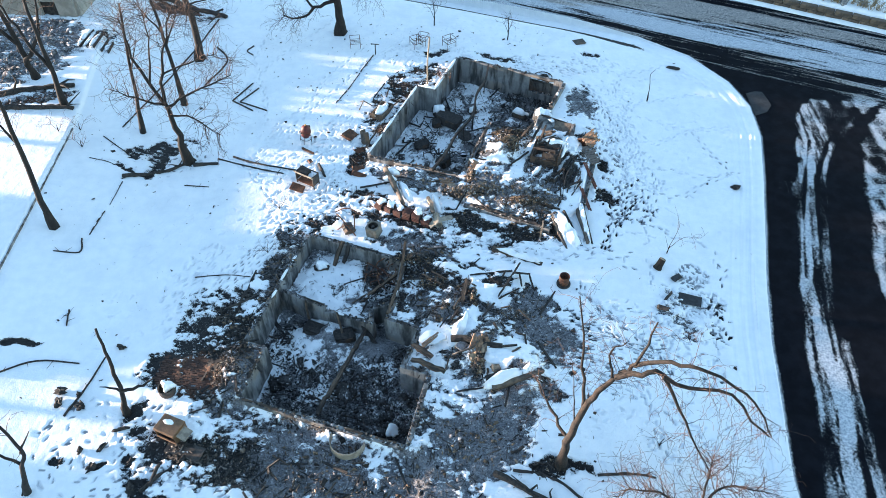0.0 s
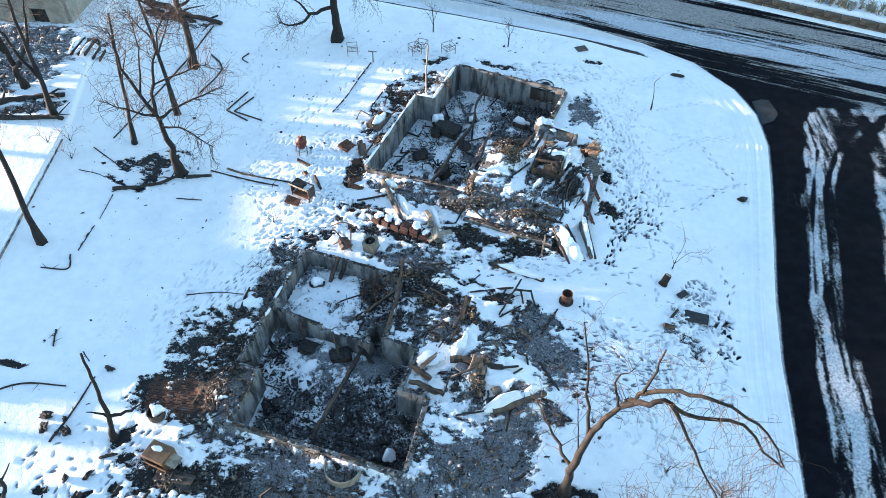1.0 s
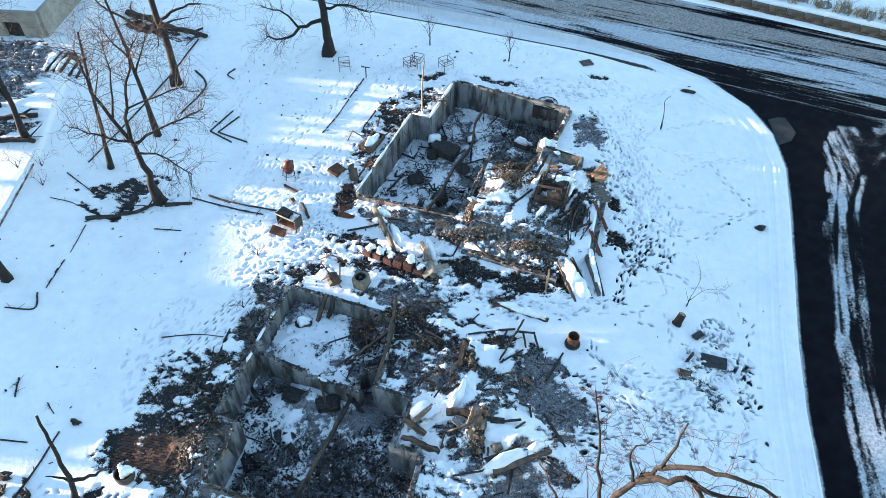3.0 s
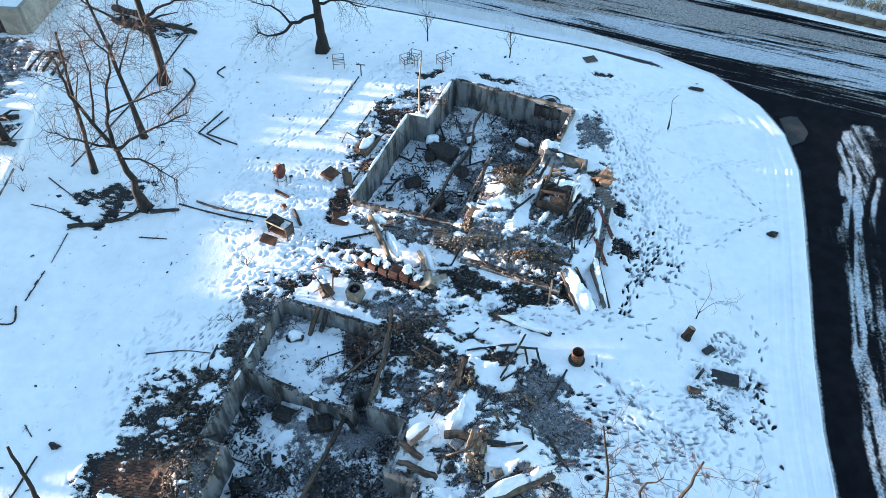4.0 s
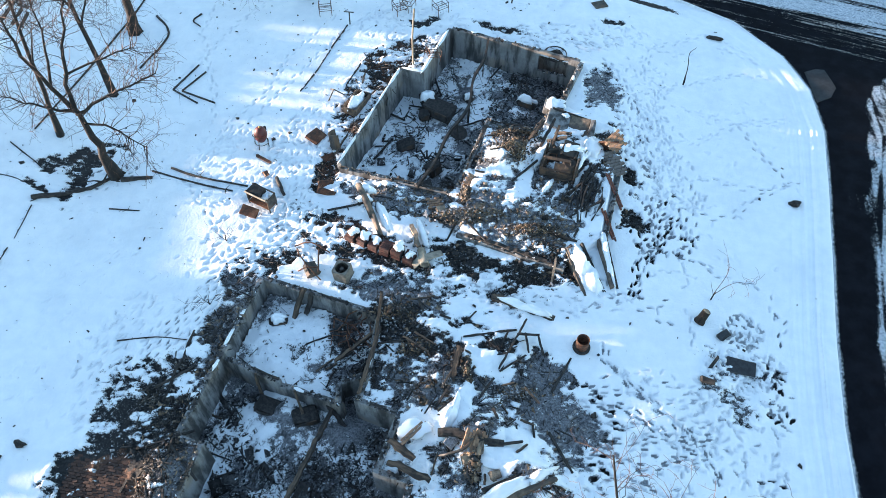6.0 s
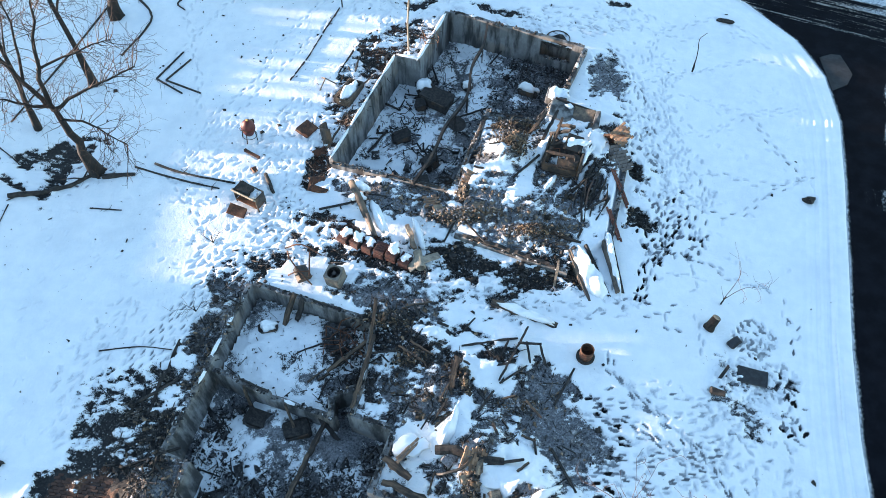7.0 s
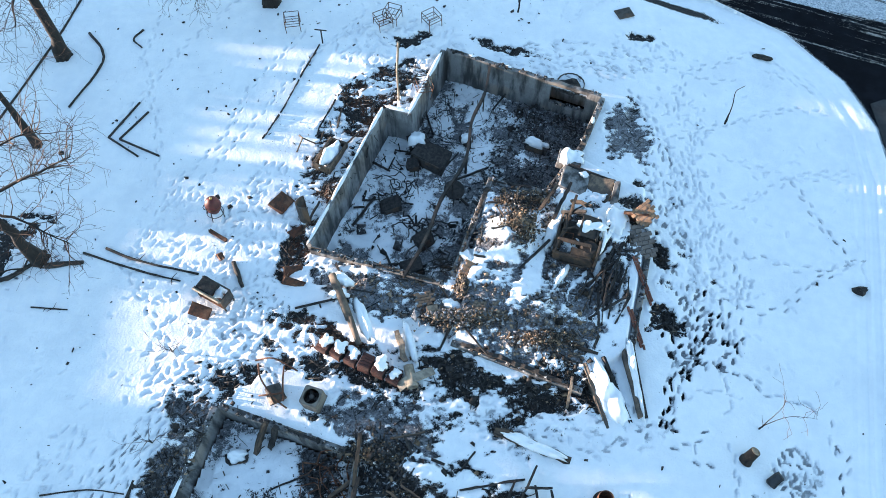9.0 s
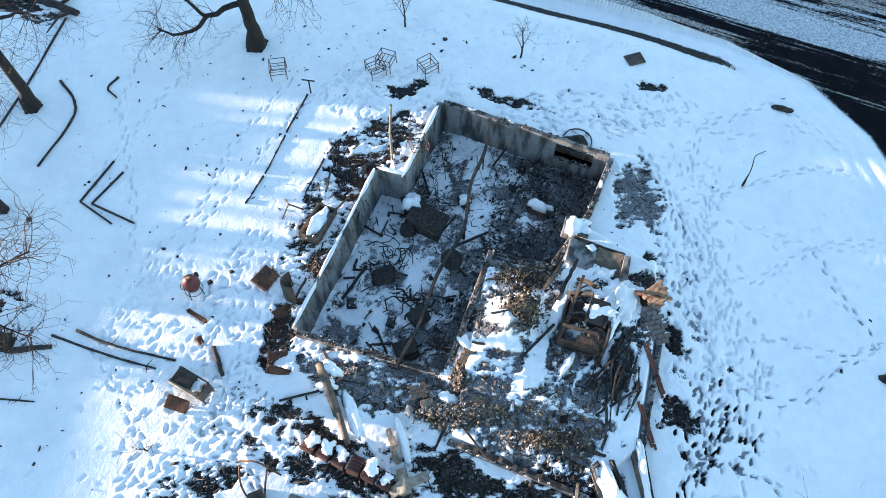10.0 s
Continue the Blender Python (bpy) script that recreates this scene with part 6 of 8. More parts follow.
def lawn_bits():
    """Black bits blown over the snow."""
    r = np.random.default_rng(77)
    n = 16000
    x, y = r.uniform(-21, 16, n), r.uniform(11.5, 46, n)
    near = np.exp(-((x + 3) / 11) ** 2) * 0.75 + 0.12 + 0.5 * np.exp(-((x + 16.5) ** 2 + (y - 31.5) ** 2) / 12)
    dist, side = seg_distance(KERB, x, y)
    ok = (r.random(n) < 0.55 * near * near) & ~inside(A_PIT, x, y) & ~inside(B_PIT, x, y) & (side < 0)
    x, y = x[ok], y[ok]
    z = surface(x, y)[0]
    size = 0.02 + 0.17 * r.random(len(x)) ** 6
    co, q = lumps(x, y, z, size, 78, 0.25)
    quads_object("charred_bits", co, q, CHAR, "black charred bits strewn over the snow", "debris")


lawn_bits()


# ---- things in and round the far house ----
def spar(name, label, p0, p1, w, h, material, category="beam", snow=False, sag=0.0, seed=0):
    """A squared timber or steel between two points, roughened along its length."""
    material = BEAM if material == WOOD else material
    a, b = Vector(p0), Vector(p1)
    m, ln = along(a, b)
    r = np.random.default_rng(seed + 500)
    n = max(5, int(ln / 0.16))
    vs, fs = [], []
    for i in range(n + 1):
        s = -ln / 2 + ln * i / n
        dz = -sag * (1 - (2 * s / ln) ** 2)
        end = min(1.0, 0.80 + 1.2 * min(i, n - i) / n)
        jy, jz, f = r.normal(0, w * 0.10), r.normal(0, h * 0.10), r.uniform(0.84, 1.06) * end
        vs.extend([(s, -w / 2 * f + jy, -h / 2 * f + jz + dz), (s, w / 2 * f + jy, -h / 2 * f + jz + dz), (s, w / 2 * f + jy, h / 2 * f + jz + dz), (s, -w / 2 * f + jy, h / 2 * f + jz + dz)])
    fs = [(0, 1, 2, 3), tuple(n * 4 + q for q in (3, 2, 1, 0))]
    for i in range(n):
        for e in range(4):
            fs.append((i * 4 + e, i * 4 + 4 + e, i * 4 + 4 + (e + 1) % 4, i * 4 + (e + 1) % 4))
    g = Geo().put(vs, fs)
    if not snow:
        return solo(name, g, material, label, category, m)
    t = thing(name, label, category, m)
    part("timber", g, material, t)
    snow_cap(t, (ln * 0.86, w * 1.15, 0.26), pose(ln * 0.04, 0, h / 2 + 0.02), seed, 0.22)
    return t


CHARSTEEL = two_tone("blackened_steel", (0.060, 0.050, 0.044), (0.016, 0.015, 0.015), 3, 0.7, 0.3, fine=30, bump=0.5, third=(0.11, 0.08, 0.06))


def i_beam(p0, mid, p1):
    g, web = Geo(), Geo()
    a, b, c = Vector(p0), Vector(mid), Vector(p1)
    pts = curve([a, a.lerp(b, 0.3) + Vector((0.10, 0, -0.05)), a.lerp(b, 0.62) + Vector((-0.10, 0, 0.06)), b + Vector((0.06, 0, 0)), b.lerp(c, 0.35) + Vector((-0.12, 0, -0.08)), b.lerp(c, 0.7) + Vector((0.10, 0, 0.05)), c], 5)
    for off in (-0.08, 0.08):
        g2 = g
        for a, b in zip(pts, pts[1:]):
            m, ln = along(a + Vector((0, 0, off)) - Vector(p0), b + Vector((0, 0, off)) - Vector(p0))
            g2.box((ln * 1.03, 0.10, 0.02), m)
    for a, b in zip(pts, pts[1:]):
        m, ln = along(a - Vector(p0), b - Vector(p0))
        web.box((ln * 1.03, 0.02, 0.15), m)
    t = thing("steel_beam", "warped scorched steel beam spanning the open cellar", "beam", Matrix.Translation(p0))
    part("flange", g, CHARSTEEL, t)
    part("web", web, CHARSTEEL, t)
    for s in (0.22, 0.42, 0.62, 0.8):
        q = pts[int(s * (len(pts) - 1))] - Vector(p0)
        part("hanger", Geo().box((0.05, 0.05, 0.7), Matrix.Translation(q + Vector((0.05, 0, -0.42)))), CHAR, t)
    return t


i_beam((1.95, 40.78, 0.50), (0.9, 36.0, 0.12), (-1.17, 30.54, 0.52))
spar("post", "charred post holding the steel beam", (1.0, 36.3, -1.2), (1.0, 36.3, 0.05), 0.1, 0.1, CHAR)
solo("pipe_pole", Geo().tube([(0, 0, -0.3), (0.02, 0, 1.5), (0.16, 0, 3.05)], 0.045, 8), BEIGE, "thin upright pale pipe standing beside the cellar wall", "pole", pose(-1.82, 38.97, 0.42))


def half_sheet(x, y, z, r, h, turn, label, name="metal_sheet", material=None, span=180, tilt=0):
    g = Geo()
    n = 20
    prof = []
    for i in range(n + 1):
        a = radians(-span / 2 + span * i / n)
        k = r * (1 + 0.02 * (i % 2))
        for rr, zz in ((k, 0), (k, h), (k - 0.03, h), (k - 0.03, 0)):
            prof.append((rr * math.cos(a), rr * math.sin(a), zz))
    fs = []
    for i in range(n):
        for e in range(4):
            fs.append((i * 4 + e, i * 4 + 4 + e, i * 4 + 4 + (e + 1) % 4, i * 4 + (e + 1) % 4))
    fs += [(3, 2, 1, 0), tuple(n * 4 + e for e in range(4))]
    g.put(prof, fs)
    return solo(name, g, material or STEEL, label, "sheet metal", pose(x, y, z, tilt, 0, turn))


# black lump paints the darkness deep inside the window well
solo("well_shade_lump", Geo().blob((1.15, 0.8, 0.4), None, 91, 0.6, 10, 16, 0.7), CHAR, "black lump standing in for the window well's deep shade", "debris", pose(5.3, 40.0, 0.10, 0, 0, -22))
half_sheet(5.35, 40.05, -0.30, 0.58, 0.55, 68, "dark corrugated steel window well behind the cellar wall", "window_well", STEEL, 190)
half_sheet(-3.82, 14.72, -0.12, 0.70, 0.42, -105, "scorched pale metal window well beside the foundation", "window_well", BEIGE, 190)
half_sheet(-4.75, 33.25, 0.15, 0.5, 0.7, 200, "curved blackened metal sheet leaning on the wall", "metal_sheet", STEEL, 150, 25)


def patio_chair(m):
    t = thing("patio_chair", "bare wire frame of a burnt patio chair on snow", "chair", m, "patio chairs on the lawn")
    w, h, s = 0.64, 0.62, 0.34
    for x in (-w / 2, w / 2):
        for y in (-w / 2, w / 2):
            part("leg", Geo().tube([(x, y, -0.12), (x, y, h)], 0.017, 5), RUST, t)
    for z, nm in ((h, "arm_rail"), (s, "seat_rail")):
        g = Geo()
        for a, b in (((-1, -1), (1, -1)), ((1, -1), (1, 1)), ((1, 1), (-1, 1)), ((-1, 1), (-1, -1))):
            g.tube([(a[0] * w / 2, a[1] * w / 2, z), (b[0] * w / 2, b[1] * w / 2, z)], 0.016, 5)
        part(nm, g, RUST, t)
    g = Geo()
    for k in range(3):
        y = -w / 4 + w / 4 * k
        g.tube([(-w / 2, y, s), (w / 2, y, s)], 0.010, 4)
    part("seat_wire", g, RUST, t)
    return t


chair = patio_chair(on_ground(-0.6, 43.45, 0, 35))
for x, y, a in ((-2.75, 43.35, 30), (-2.35, 43.75, 70), (-6.75, 43.2, 10)):
    copy_thing(chair, on_ground(x, y, 0, a))
copy_thing(chair, pose(-0.9, 39.4, 0.25, 0, 12, 20))


def kamado(m):
    t = thing("kamado_grill", "red egg-shaped barbecue in a blackened wire stand", "grill", m)
    red = two_tone("red_enamel", (0.13, 0.018, 0.016), (0.06, 0.013, 0.012), 4, 0.55, fine=40, bump=0.15)
    part("bowl", Geo().lathe([(0.10, 0.26), (0.22, 0.32), (0.30, 0.45), (0.33, 0.60), (0.33, 0.66)], None, 22), red, t, shade=True)
    part("lid", Geo().lathe([(0.335, 0.665), (0.33, 0.74), (0.29, 0.86), (0.21, 0.96), (0.11, 1.01), (0.05, 1.02)], None, 22), red, t, shade=True)
    part("band", Geo().lathe([(0.335, 0.63), (0.35, 0.635), (0.35, 0.69), (0.335, 0.695)], None, 22, False), RUST, t)
    part("vent_cap", Geo().lathe([(0.055, 1.01), (0.06, 1.07), (0.03, 1.10)], None, 12), two_tone("brass", (0.50, 0.33, 0.12), (0.30, 0.2, 0.09), 6, 0.4, 0.8), t, "tarnished brass vent cap")
    part("hinge", Geo().box((0.16, 0.14, 0.20), pose(0.33, 0.20, 0.72), 0.02), CHAR, t)
    part("handle", Geo().tube([(-0.34, -0.14, 0.68), (-0.42, -0.05, 0.69), (-0.42, 0.06, 0.69), (-0.34, 0.15, 0.68)], 0.018, 6), CHAR, t)
    for k in range(4):
        a = radians(45 + 90 * k)
        part("stand_leg", Geo().tube([(math.cos(a) * 0.40, math.sin(a) * 0.40, -0.05), (math.cos(a) * 0.33, math.sin(a) * 0.33, 0.5)], 0.022, 6), CHAR, t)
    part("stand_ring", Geo().tube([(math.cos(i * math.pi / 10) * 0.36, math.sin(i * math.pi / 10) * 0.36, 0.24) for i in range(21)], 0.015, 5), CHAR, t)
    return t


kamado(pose(-8.42, 33.25, gz(-8.42, 33.25) - 0.02, 3, 4, 35) @ Matrix.Diagonal((0.86, 0.86, 1.08, 1)))


def gas_grill(m):
    t = thing("gas_grill", "burnt gas barbecue with a knobbed control panel", "grill", m)
    part("control_panel", Geo().box((1.15, 0.07, 0.20), pose(0, -0.27, 0.72, 35), 0.01), BEIGE, t, "heat-bleached control panel")
    for k in range(5):
        part("knob", Geo().lathe([(0.035, 0), (0.035, 0.03), (0.02, 0.045)], pose(-0.4 + 0.2 * k, -0.31, 0.74, 125), 10), CHAR, t)
    for x in (-0.55, 0.55):
        part("side_panel", Geo().box((0.04, 0.55, 0.55), pose(x, 0.02, 0.45), 0.01, 0.006), STEEL, t)
        for y in (-0.22, 0.24):
            part("leg", Geo().box((0.05, 0.05, 0.85), pose(x, y, 0.36), 0.006), STEEL, t)
    part("firebox", Geo().box((0.62, 0.50, 0.24), pose(-0.2, 0.04, 0.66, 0, 6), 0.03, 0.01), CHAR, t)
    part("back_rail", Geo().box((1.15, 0.05, 0.06), pose(0, 0.28, 0.70), 0.008), STEEL, t)
    part("shelf", Geo().box((1.1, 0.5, 0.03), pose(0, 0.0, 0.12), 0.006), RUST, t)
    part("hood", Geo().box((0.75, 0.42, 0.06), pose(-0.15, -0.72, 0.12, 20, 8, 12), 0.02, 0.015), RUST, t, "rusted hood lying in front")
    snow_cap(t, (0.42, 0.36, 0.14), pose(0.28, 0.04, 0.55), 3)
    return t


gas_grill(on_ground(-7.75, 29.75, 0.0, -28))


def ac_unit(m):
    t = thing("air_conditioner", "scorched grey outdoor cooling unit with an open fan top", "appliance", m)
    w, h = 0.70, 0.70
    skin = two_tone("scorched_beige_panel", (0.23, 0.205, 0.17), (0.12, 0.105, 0.09), 4, 0.7, 0.1, fine=50, bump=0.3)
    for k in range(4):
        mm = pose(0, 0, 0, 0, 0, 90 * k) @ pose(0, -w / 2, h / 2)
        part("side_panel", Geo().box((w - 0.10, 0.03, h), mm, 0.008, 0.004), skin, t)
        part("corner_post", Geo().lathe([(0.05, 0), (0.05, h)], pose(0, 0, 0, 0, 0, 90 * k) @ pose(-w / 2 + 0.045, -w / 2 + 0.045, 0), 8), skin, t)
    n = 28
    vs, fs = [], []
    for i in range(n):
        a = 2 * math.pi * i / n
        c, s = math.cos(a), math.sin(a)
        k = (w / 2) / max(abs(c), abs(s))
        k = min(k, 0.49)
        vs.extend([(c * 0.30, s * 0.30, h + 0.015), (c * k, s * k, h + 0.015), (c * 0.30, s * 0.30, h - 0.06)])
    for i in range(n):
        a, b = i * 3, ((i + 1) % n) * 3
        fs.extend([(a, a + 1, b + 1, b), (a + 2, a, b, b + 2)])
    part("top_ring", Geo().put(vs, fs), skin, t)
    part("motor", Geo().lathe([(0.10, h - 0.24), (0.10, h - 0.08), (0.05, h - 0.05)], None, 14), STEEL, t)
    for k in range(3):
        part("fan_blade", Geo().box((0.20, 0.10, 0.012), pose(0, 0, 0, 0, 0, 120 * k) @ pose(0.18, 0, h - 0.18, 22), 0.003), STEEL, t)
    part("coil", Geo().box((w - 0.16, w - 0.16, 0.35), pose(0, 0, 0.2), 0.02, 0.01), CHAR, t)
    part("base_pan", Geo().box((w + 0.04, w + 0.04, 0.06), pose(0, 0, 0.0), 0.01), STEEL, t)
    return t


ac_unit(pose(-3.86, 26.06, gz(-3.86, 26.06), 2, -3, -18) @ Matrix.Diagonal((0.86, 0.86, 0.82, 1)))


def barrel(m):
    t = thing("drum", "rusty open-topped steel drum on a dark stand", "drum", m)
    part("shell", Geo().lathe([(0.28, 0.10), (0.285, 0.3), (0.295, 0.31), (0.285, 0.33), (0.285, 0.55), (0.295, 0.56), (0.285, 0.58), (0.29, 0.72), (0.27, 0.72), (0.265, 0.16)], None, 26), RUST, t, shade=True)
    part("base_ring", Geo().lathe([(0.40, 0.0), (0.40, 0.10), (0.30, 0.12)], None, 26), CHAR, t)
    return t


barrel(on_ground(5.27, 23.1, -0.02) @ Matrix.Diagonal((0.82, 0.82, 0.82, 1)))


def column_block(g_seed, w, label, m, cap=True):
    """One block of the toppled brick pier: courses of brick with recessed joints."""
    t = thing("pier_block", label, "masonry", m, "blocks of the toppled brick pier")
    part("core", Geo().box((w - 0.03, 0.50, 0.40), None, 0.04), CHAR, t)
    n = 5
    for i in range(n):
        y = -0.26 + 0.52 * (i + 0.5) / n
        part("brick", Geo().box((w - 0.01, 0.52 / n - 0.012, 0.07), pose(0, y, 0.19), 0.012, 0.003), MAROON, t)
    for i in range(4):
        z = -0.17 + 0.105 * i
        part("brick", Geo().box((w - 0.01, 0.05, 0.092), pose(0, -0.25, z), 0.012, 0.003), MAROON, t)
    if cap:
        snow_cap(t, (w * 1.05, 0.52, 0.20), pose(0.0, 0.10, 0.20), g_seed, 0.45)
    return t


for k in range(6):
    f = (k + 0.5) / 6
    x, y = -3.95 + (-1.05 + 3.95) * f, 28.1 + (26.85 - 28.1) * f
    column_block(30 + k, 0.44, "maroon brick pier block toppled on its side under snow", pose(x, y, gz(x, y) + 0.17, rng.normal(0, 5), rng.normal(0, 4), -23.5 + rng.normal(0, 5)), k not in (3,))


def duct_tee(m):
    t = thing("duct_tee", "grey sheet-metal duct tee lying on the snow", "duct", m)
    part("main_duct", Geo().lathe([(0.17, -0.55), (0.17, 0.1), (0.19, 0.12), (0.19, 0.2), (0.17, 0.22), (0.15, 0.22), (0.15, -0.5)], pose(0, 0, 0.2, 90), 20), BEIGE, t, shade=True)
    part("branch_duct", Geo().box((0.75, 0.28, 0.07), pose(0.42, 0.12, 0.28, 0, 8, 12), 0.01, 0.01), BEIGE, t)
    part("flap", Geo().box((0.45, 0.34, 0.03), pose(-0.28, -0.02, 0.18, 0, -30, 15), 0.005, 0.012), BEIGE, t)
    return t


duct_tee(on_ground(-0.72, 26.75, 0.0, 14))
spar("column_fragment", "broken round-edged pale column lying on the ground", (-1.32, 28.5, 0.45), (-0.95, 27.45, 0.35), 0.2, 0.2, TANSTONE, "column", False, 0, 3)
g = Geo().blob((0.3, 1.6, 0.35), None, 6, 0.3, 8, 14, 0.7)
solo("snow_ridge", g, SNOW, "ridge of snow beside the broken column", "snow", pose(-0.85, 28.2, 0.3, 0, 0, 18), shade=True)
pipe_m = two_tone("scorched_clay_pipe", (0.16, 0.125, 0.095), (0.06, 0.052, 0.047), 3, 0.85, fine=30)
solo("pipe_log", Geo().tube([(-3.7, 30.55, 0.55), (-3.3, 29.7, 0.52), (-2.95, 28.9, 0.42)], [0.14, 0.15, 0.14], 12), pipe_m, "scorched round post lying over the rubble", "post", shade=True)
solo("pipe_log", Geo().tube([(-2.95, 28.95, 0.45), (-2.55, 28.0, 0.40)], [0.12, 0.10], 12), pipe_m, "scorched round post lying over the rubble", "post", shade=True)
g = Geo().blob((0.4, 1.5, 0.35), None, 7, 0.5, 10, 18, 0.7)
solo("snow_ridge", g, SNOW, "ridge of snow along the fallen post", "snow", pose(-2.45, 28.9, 0.35, 0, 0, 24), shade=True)


def burnt_car(m):
    """Crumpled shell of a car under snow and fallen timber."""
    t = thing("burnt_car", "crumpled burnt-out car shell under snow and fallen timber", "car", m)
    body = two_tone("burnt_car_steel", (0.060, 0.044, 0.034), (0.018, 0.016, 0.016), 4.5, 0.8, 0.2, fine=40, bump=0.6, third=(0.11, 0.068, 0.044))
    # body tub: sides with an opening where the rear window was
    part("tail_panel", Geo().box((1.75, 0.10, 0.42), pose(0, -0.95, 0.38, -12), 0.05, 0.02), body, t)
    part("window_sill", Geo().box((1.70, 0.12, 0.10), pose(0, -0.86, 0.66, 8), 0.03, 0.015), body, t)
    part("window_header", Geo().box((1.45, 0.14, 0.08), pose(-0.05, -0.40, 1.0, 20), 0.03, 0.015), body, t)
    for x, nm in ((-0.80, 0), (0.78, 1)):
        part("pillar", Geo().tube([(x, -0.88, 0.66), (x * 0.92, -0.62, 0.86), (x * 0.86, -0.36, 1.0)], [0.06, 0.05, 0.05], 7), body, t)
        part("side_panel", Geo().box((0.08, 2.0, 0.55), pose(x * 1.06, 0.1, 0.40, 0, 6 * (1 if x > 0 else -1)), 0.04, 0.03), body, t)
    part("roof_panel", Geo().box((0.75, 1.15, 0.05), pose(0.42, 0.52, 0.92, -6, 9), 0.02, 0.05), body, t)
    part("hatch_panel", Geo().box((0.95, 0.06, 0.36), pose(0.34, -0.72, 0.80, -38), 0.03, 0.02), body, t)
    part("corner_panel", Geo().lathe([(0.42, 0.30), (0.46, 0.55), (0.40, 0.80), (0.30, 0.92)], pose(0.62, -0.42, 0.0), 26), body, t)
    part("seat_frame", Geo().tube([(-0.6, -0.2, 0.3), (-0.62, 0.1, 0.75), (-0.2, 0.12, 0.8), (-0.18, -0.2, 0.32)], 0.03, 6), RUST, t, "bare rusted seat frame")
    part("roof_rail", Geo().tube([(-0.75, -0.4, 0.95), (-0.5, 0.2, 0.85), (-0.72, 0.9, 0.9)], 0.045, 6), body, t)
    part("cross_rail", Geo().tube([(-0.7, 0.15, 0.86), (-0.2, 0.32, 1.04), (0.25, 0.2, 0.93)], 0.05, 6), body, t)
    part("floor_pan", Geo().box((1.6, 2.0, 0.06), pose(0, 0.1, 0.16), 0.02), CHAR, t)
    arch = [(0.98 + 0.05 * math.sin(a), -0.35 + 0.62 * math.cos(a), 0.36 + 0.62 * math.sin(a)) for a in [radians(-20 + 22 * i) for i in range(11)]]
    part("wheel_arch", Geo().tube(arch, 0.07, 7), CHAR, t)
    part("wheel", Geo().lathe([(0.12, -0.09), (0.30, -0.09), (0.33, -0.05), (0.33, 0.05), (0.30, 0.09), (0.12, 0.09)], pose(0.98, -0.35, 0.33, 0, 90), 20), STEEL, t, "bare blue-grey steel wheel")
    part("bumper", Geo().tube([(-0.95, -0.9, 0.24), (-0.5, -1.08, 0.24), (0.5, -1.08, 0.24), (0.98, -0.88, 0.26)], 0.06, 7), body, t)
    snow_cap(t, (1.15, 0.85, 0.16), pose(0.40, 0.62, 0.93, -8, 6, 20), 4, 0.5)
    snow_cap(t, (0.35, 1.3, 0.16), pose(1.15, 0.35, 0.62, 0, 10, -10), 6, 0.5)
    return t


burnt_car(pose(5.02, 32.05, 0.34, 4, -3, -17) @ Matrix.Diagonal((0.82, 0.82, 0.85, 1)))
for p0, p1, k in (((4.3, 31.8, 0.6), (5.0, 33.6, 1.35), 1), ((4.5, 33.2, 0.8), (5.3, 32.9, 1.3), 2), ((4.9, 33.8, 0.7), (5.5, 33.2, 1.25), 3), ((4.2, 33.0, 0.6), (4.9, 34.4, 1.0), 4), ((3.7, 33.3, 0.8), (4.4, 34.3, 0.95), 5)):
    spar("timber", "scorched timber fallen across the car", p0, p1, 0.13, 0.11, WOOD if k % 2 else CHAR, "timber", False, 0, k)


def heap(name, label, x, y, rx, ry, h, turn, n, seed, mix, lo=0.03, hi=0.22):
    """A mound of broken pieces; mix: material and share."""
    r = np.random.default_rng(seed)
    ca, sa = math.cos(radians(turn)), math.sin(radians(turn))
    base = gz(x, y)
    for mat, share in mix:
        k = int(n * share)
        u, v = r.normal(0, 0.5, k), r.normal(0, 0.5, k)
        q = u * u + v * v
        size = lo + (hi - lo) * r.random(k) ** 3.5
        lump = 0.65 + 0.7 * fbm(u * 2.2 + seed, v * 2.2, seed, 3)
        z = base + h * np.exp(-q * 1.3) * lump - 0.04 + r.normal(0, 0.02, k)
        co, f = lumps(x + rx * (u * ca - v * sa), y + ry * (u * sa + v * ca), z, size, seed + 1, 0.5)
        quads_object(name, co, f, mat, label, "debris")
        seed += 7


heap("debris_mound", "mound of tan plaster and scorched debris in the ruin", 2.95, 32.45, 0.62, 0.62, 0.55, 20, 2600, 811, ((STRAW, 0.6), (TANSTONE, 0.1), (DARKSTONE, 0.3)), 0.02, 0.15)
heap("debris_mound", "mound of scorched debris on the cellar's edge", 3.1, 33.9, 1.0, 0.45, 0.30, -15, 2400, 831, ((STRAW, 0.4), (DARKSTONE, 0.6)), 0.02, 0.14)
heap("debris_mound", "brown broken pieces heaped on the ruined edge", 0.95, 30.2, 0.28, 0.55, 0.40, -20, 800, 851, ((STRAW, 0.5), (DARKSTONE, 0.4), (TANSTONE, 0.1)), 0.03, 0.20)
heap("debris_mound", "tan masonry and plaster in sunlit heaps", 1.3, 29.0, 1.7, 0.40, 0.50, -20, 2600, 871, ((TANSTONE, 0.3), (STRAW, 0.35), (ASHSTONE, 0.35)), 0.02, 0.12)
heap("debris_mound", "tan masonry and plaster in sunlit heaps", 3.6, 28.2, 1.1, 0.40, 0.40, -20, 1400, 891, ((STRAW, 0.5), (DARKSTONE, 0.5)), 0.02, 0.10)
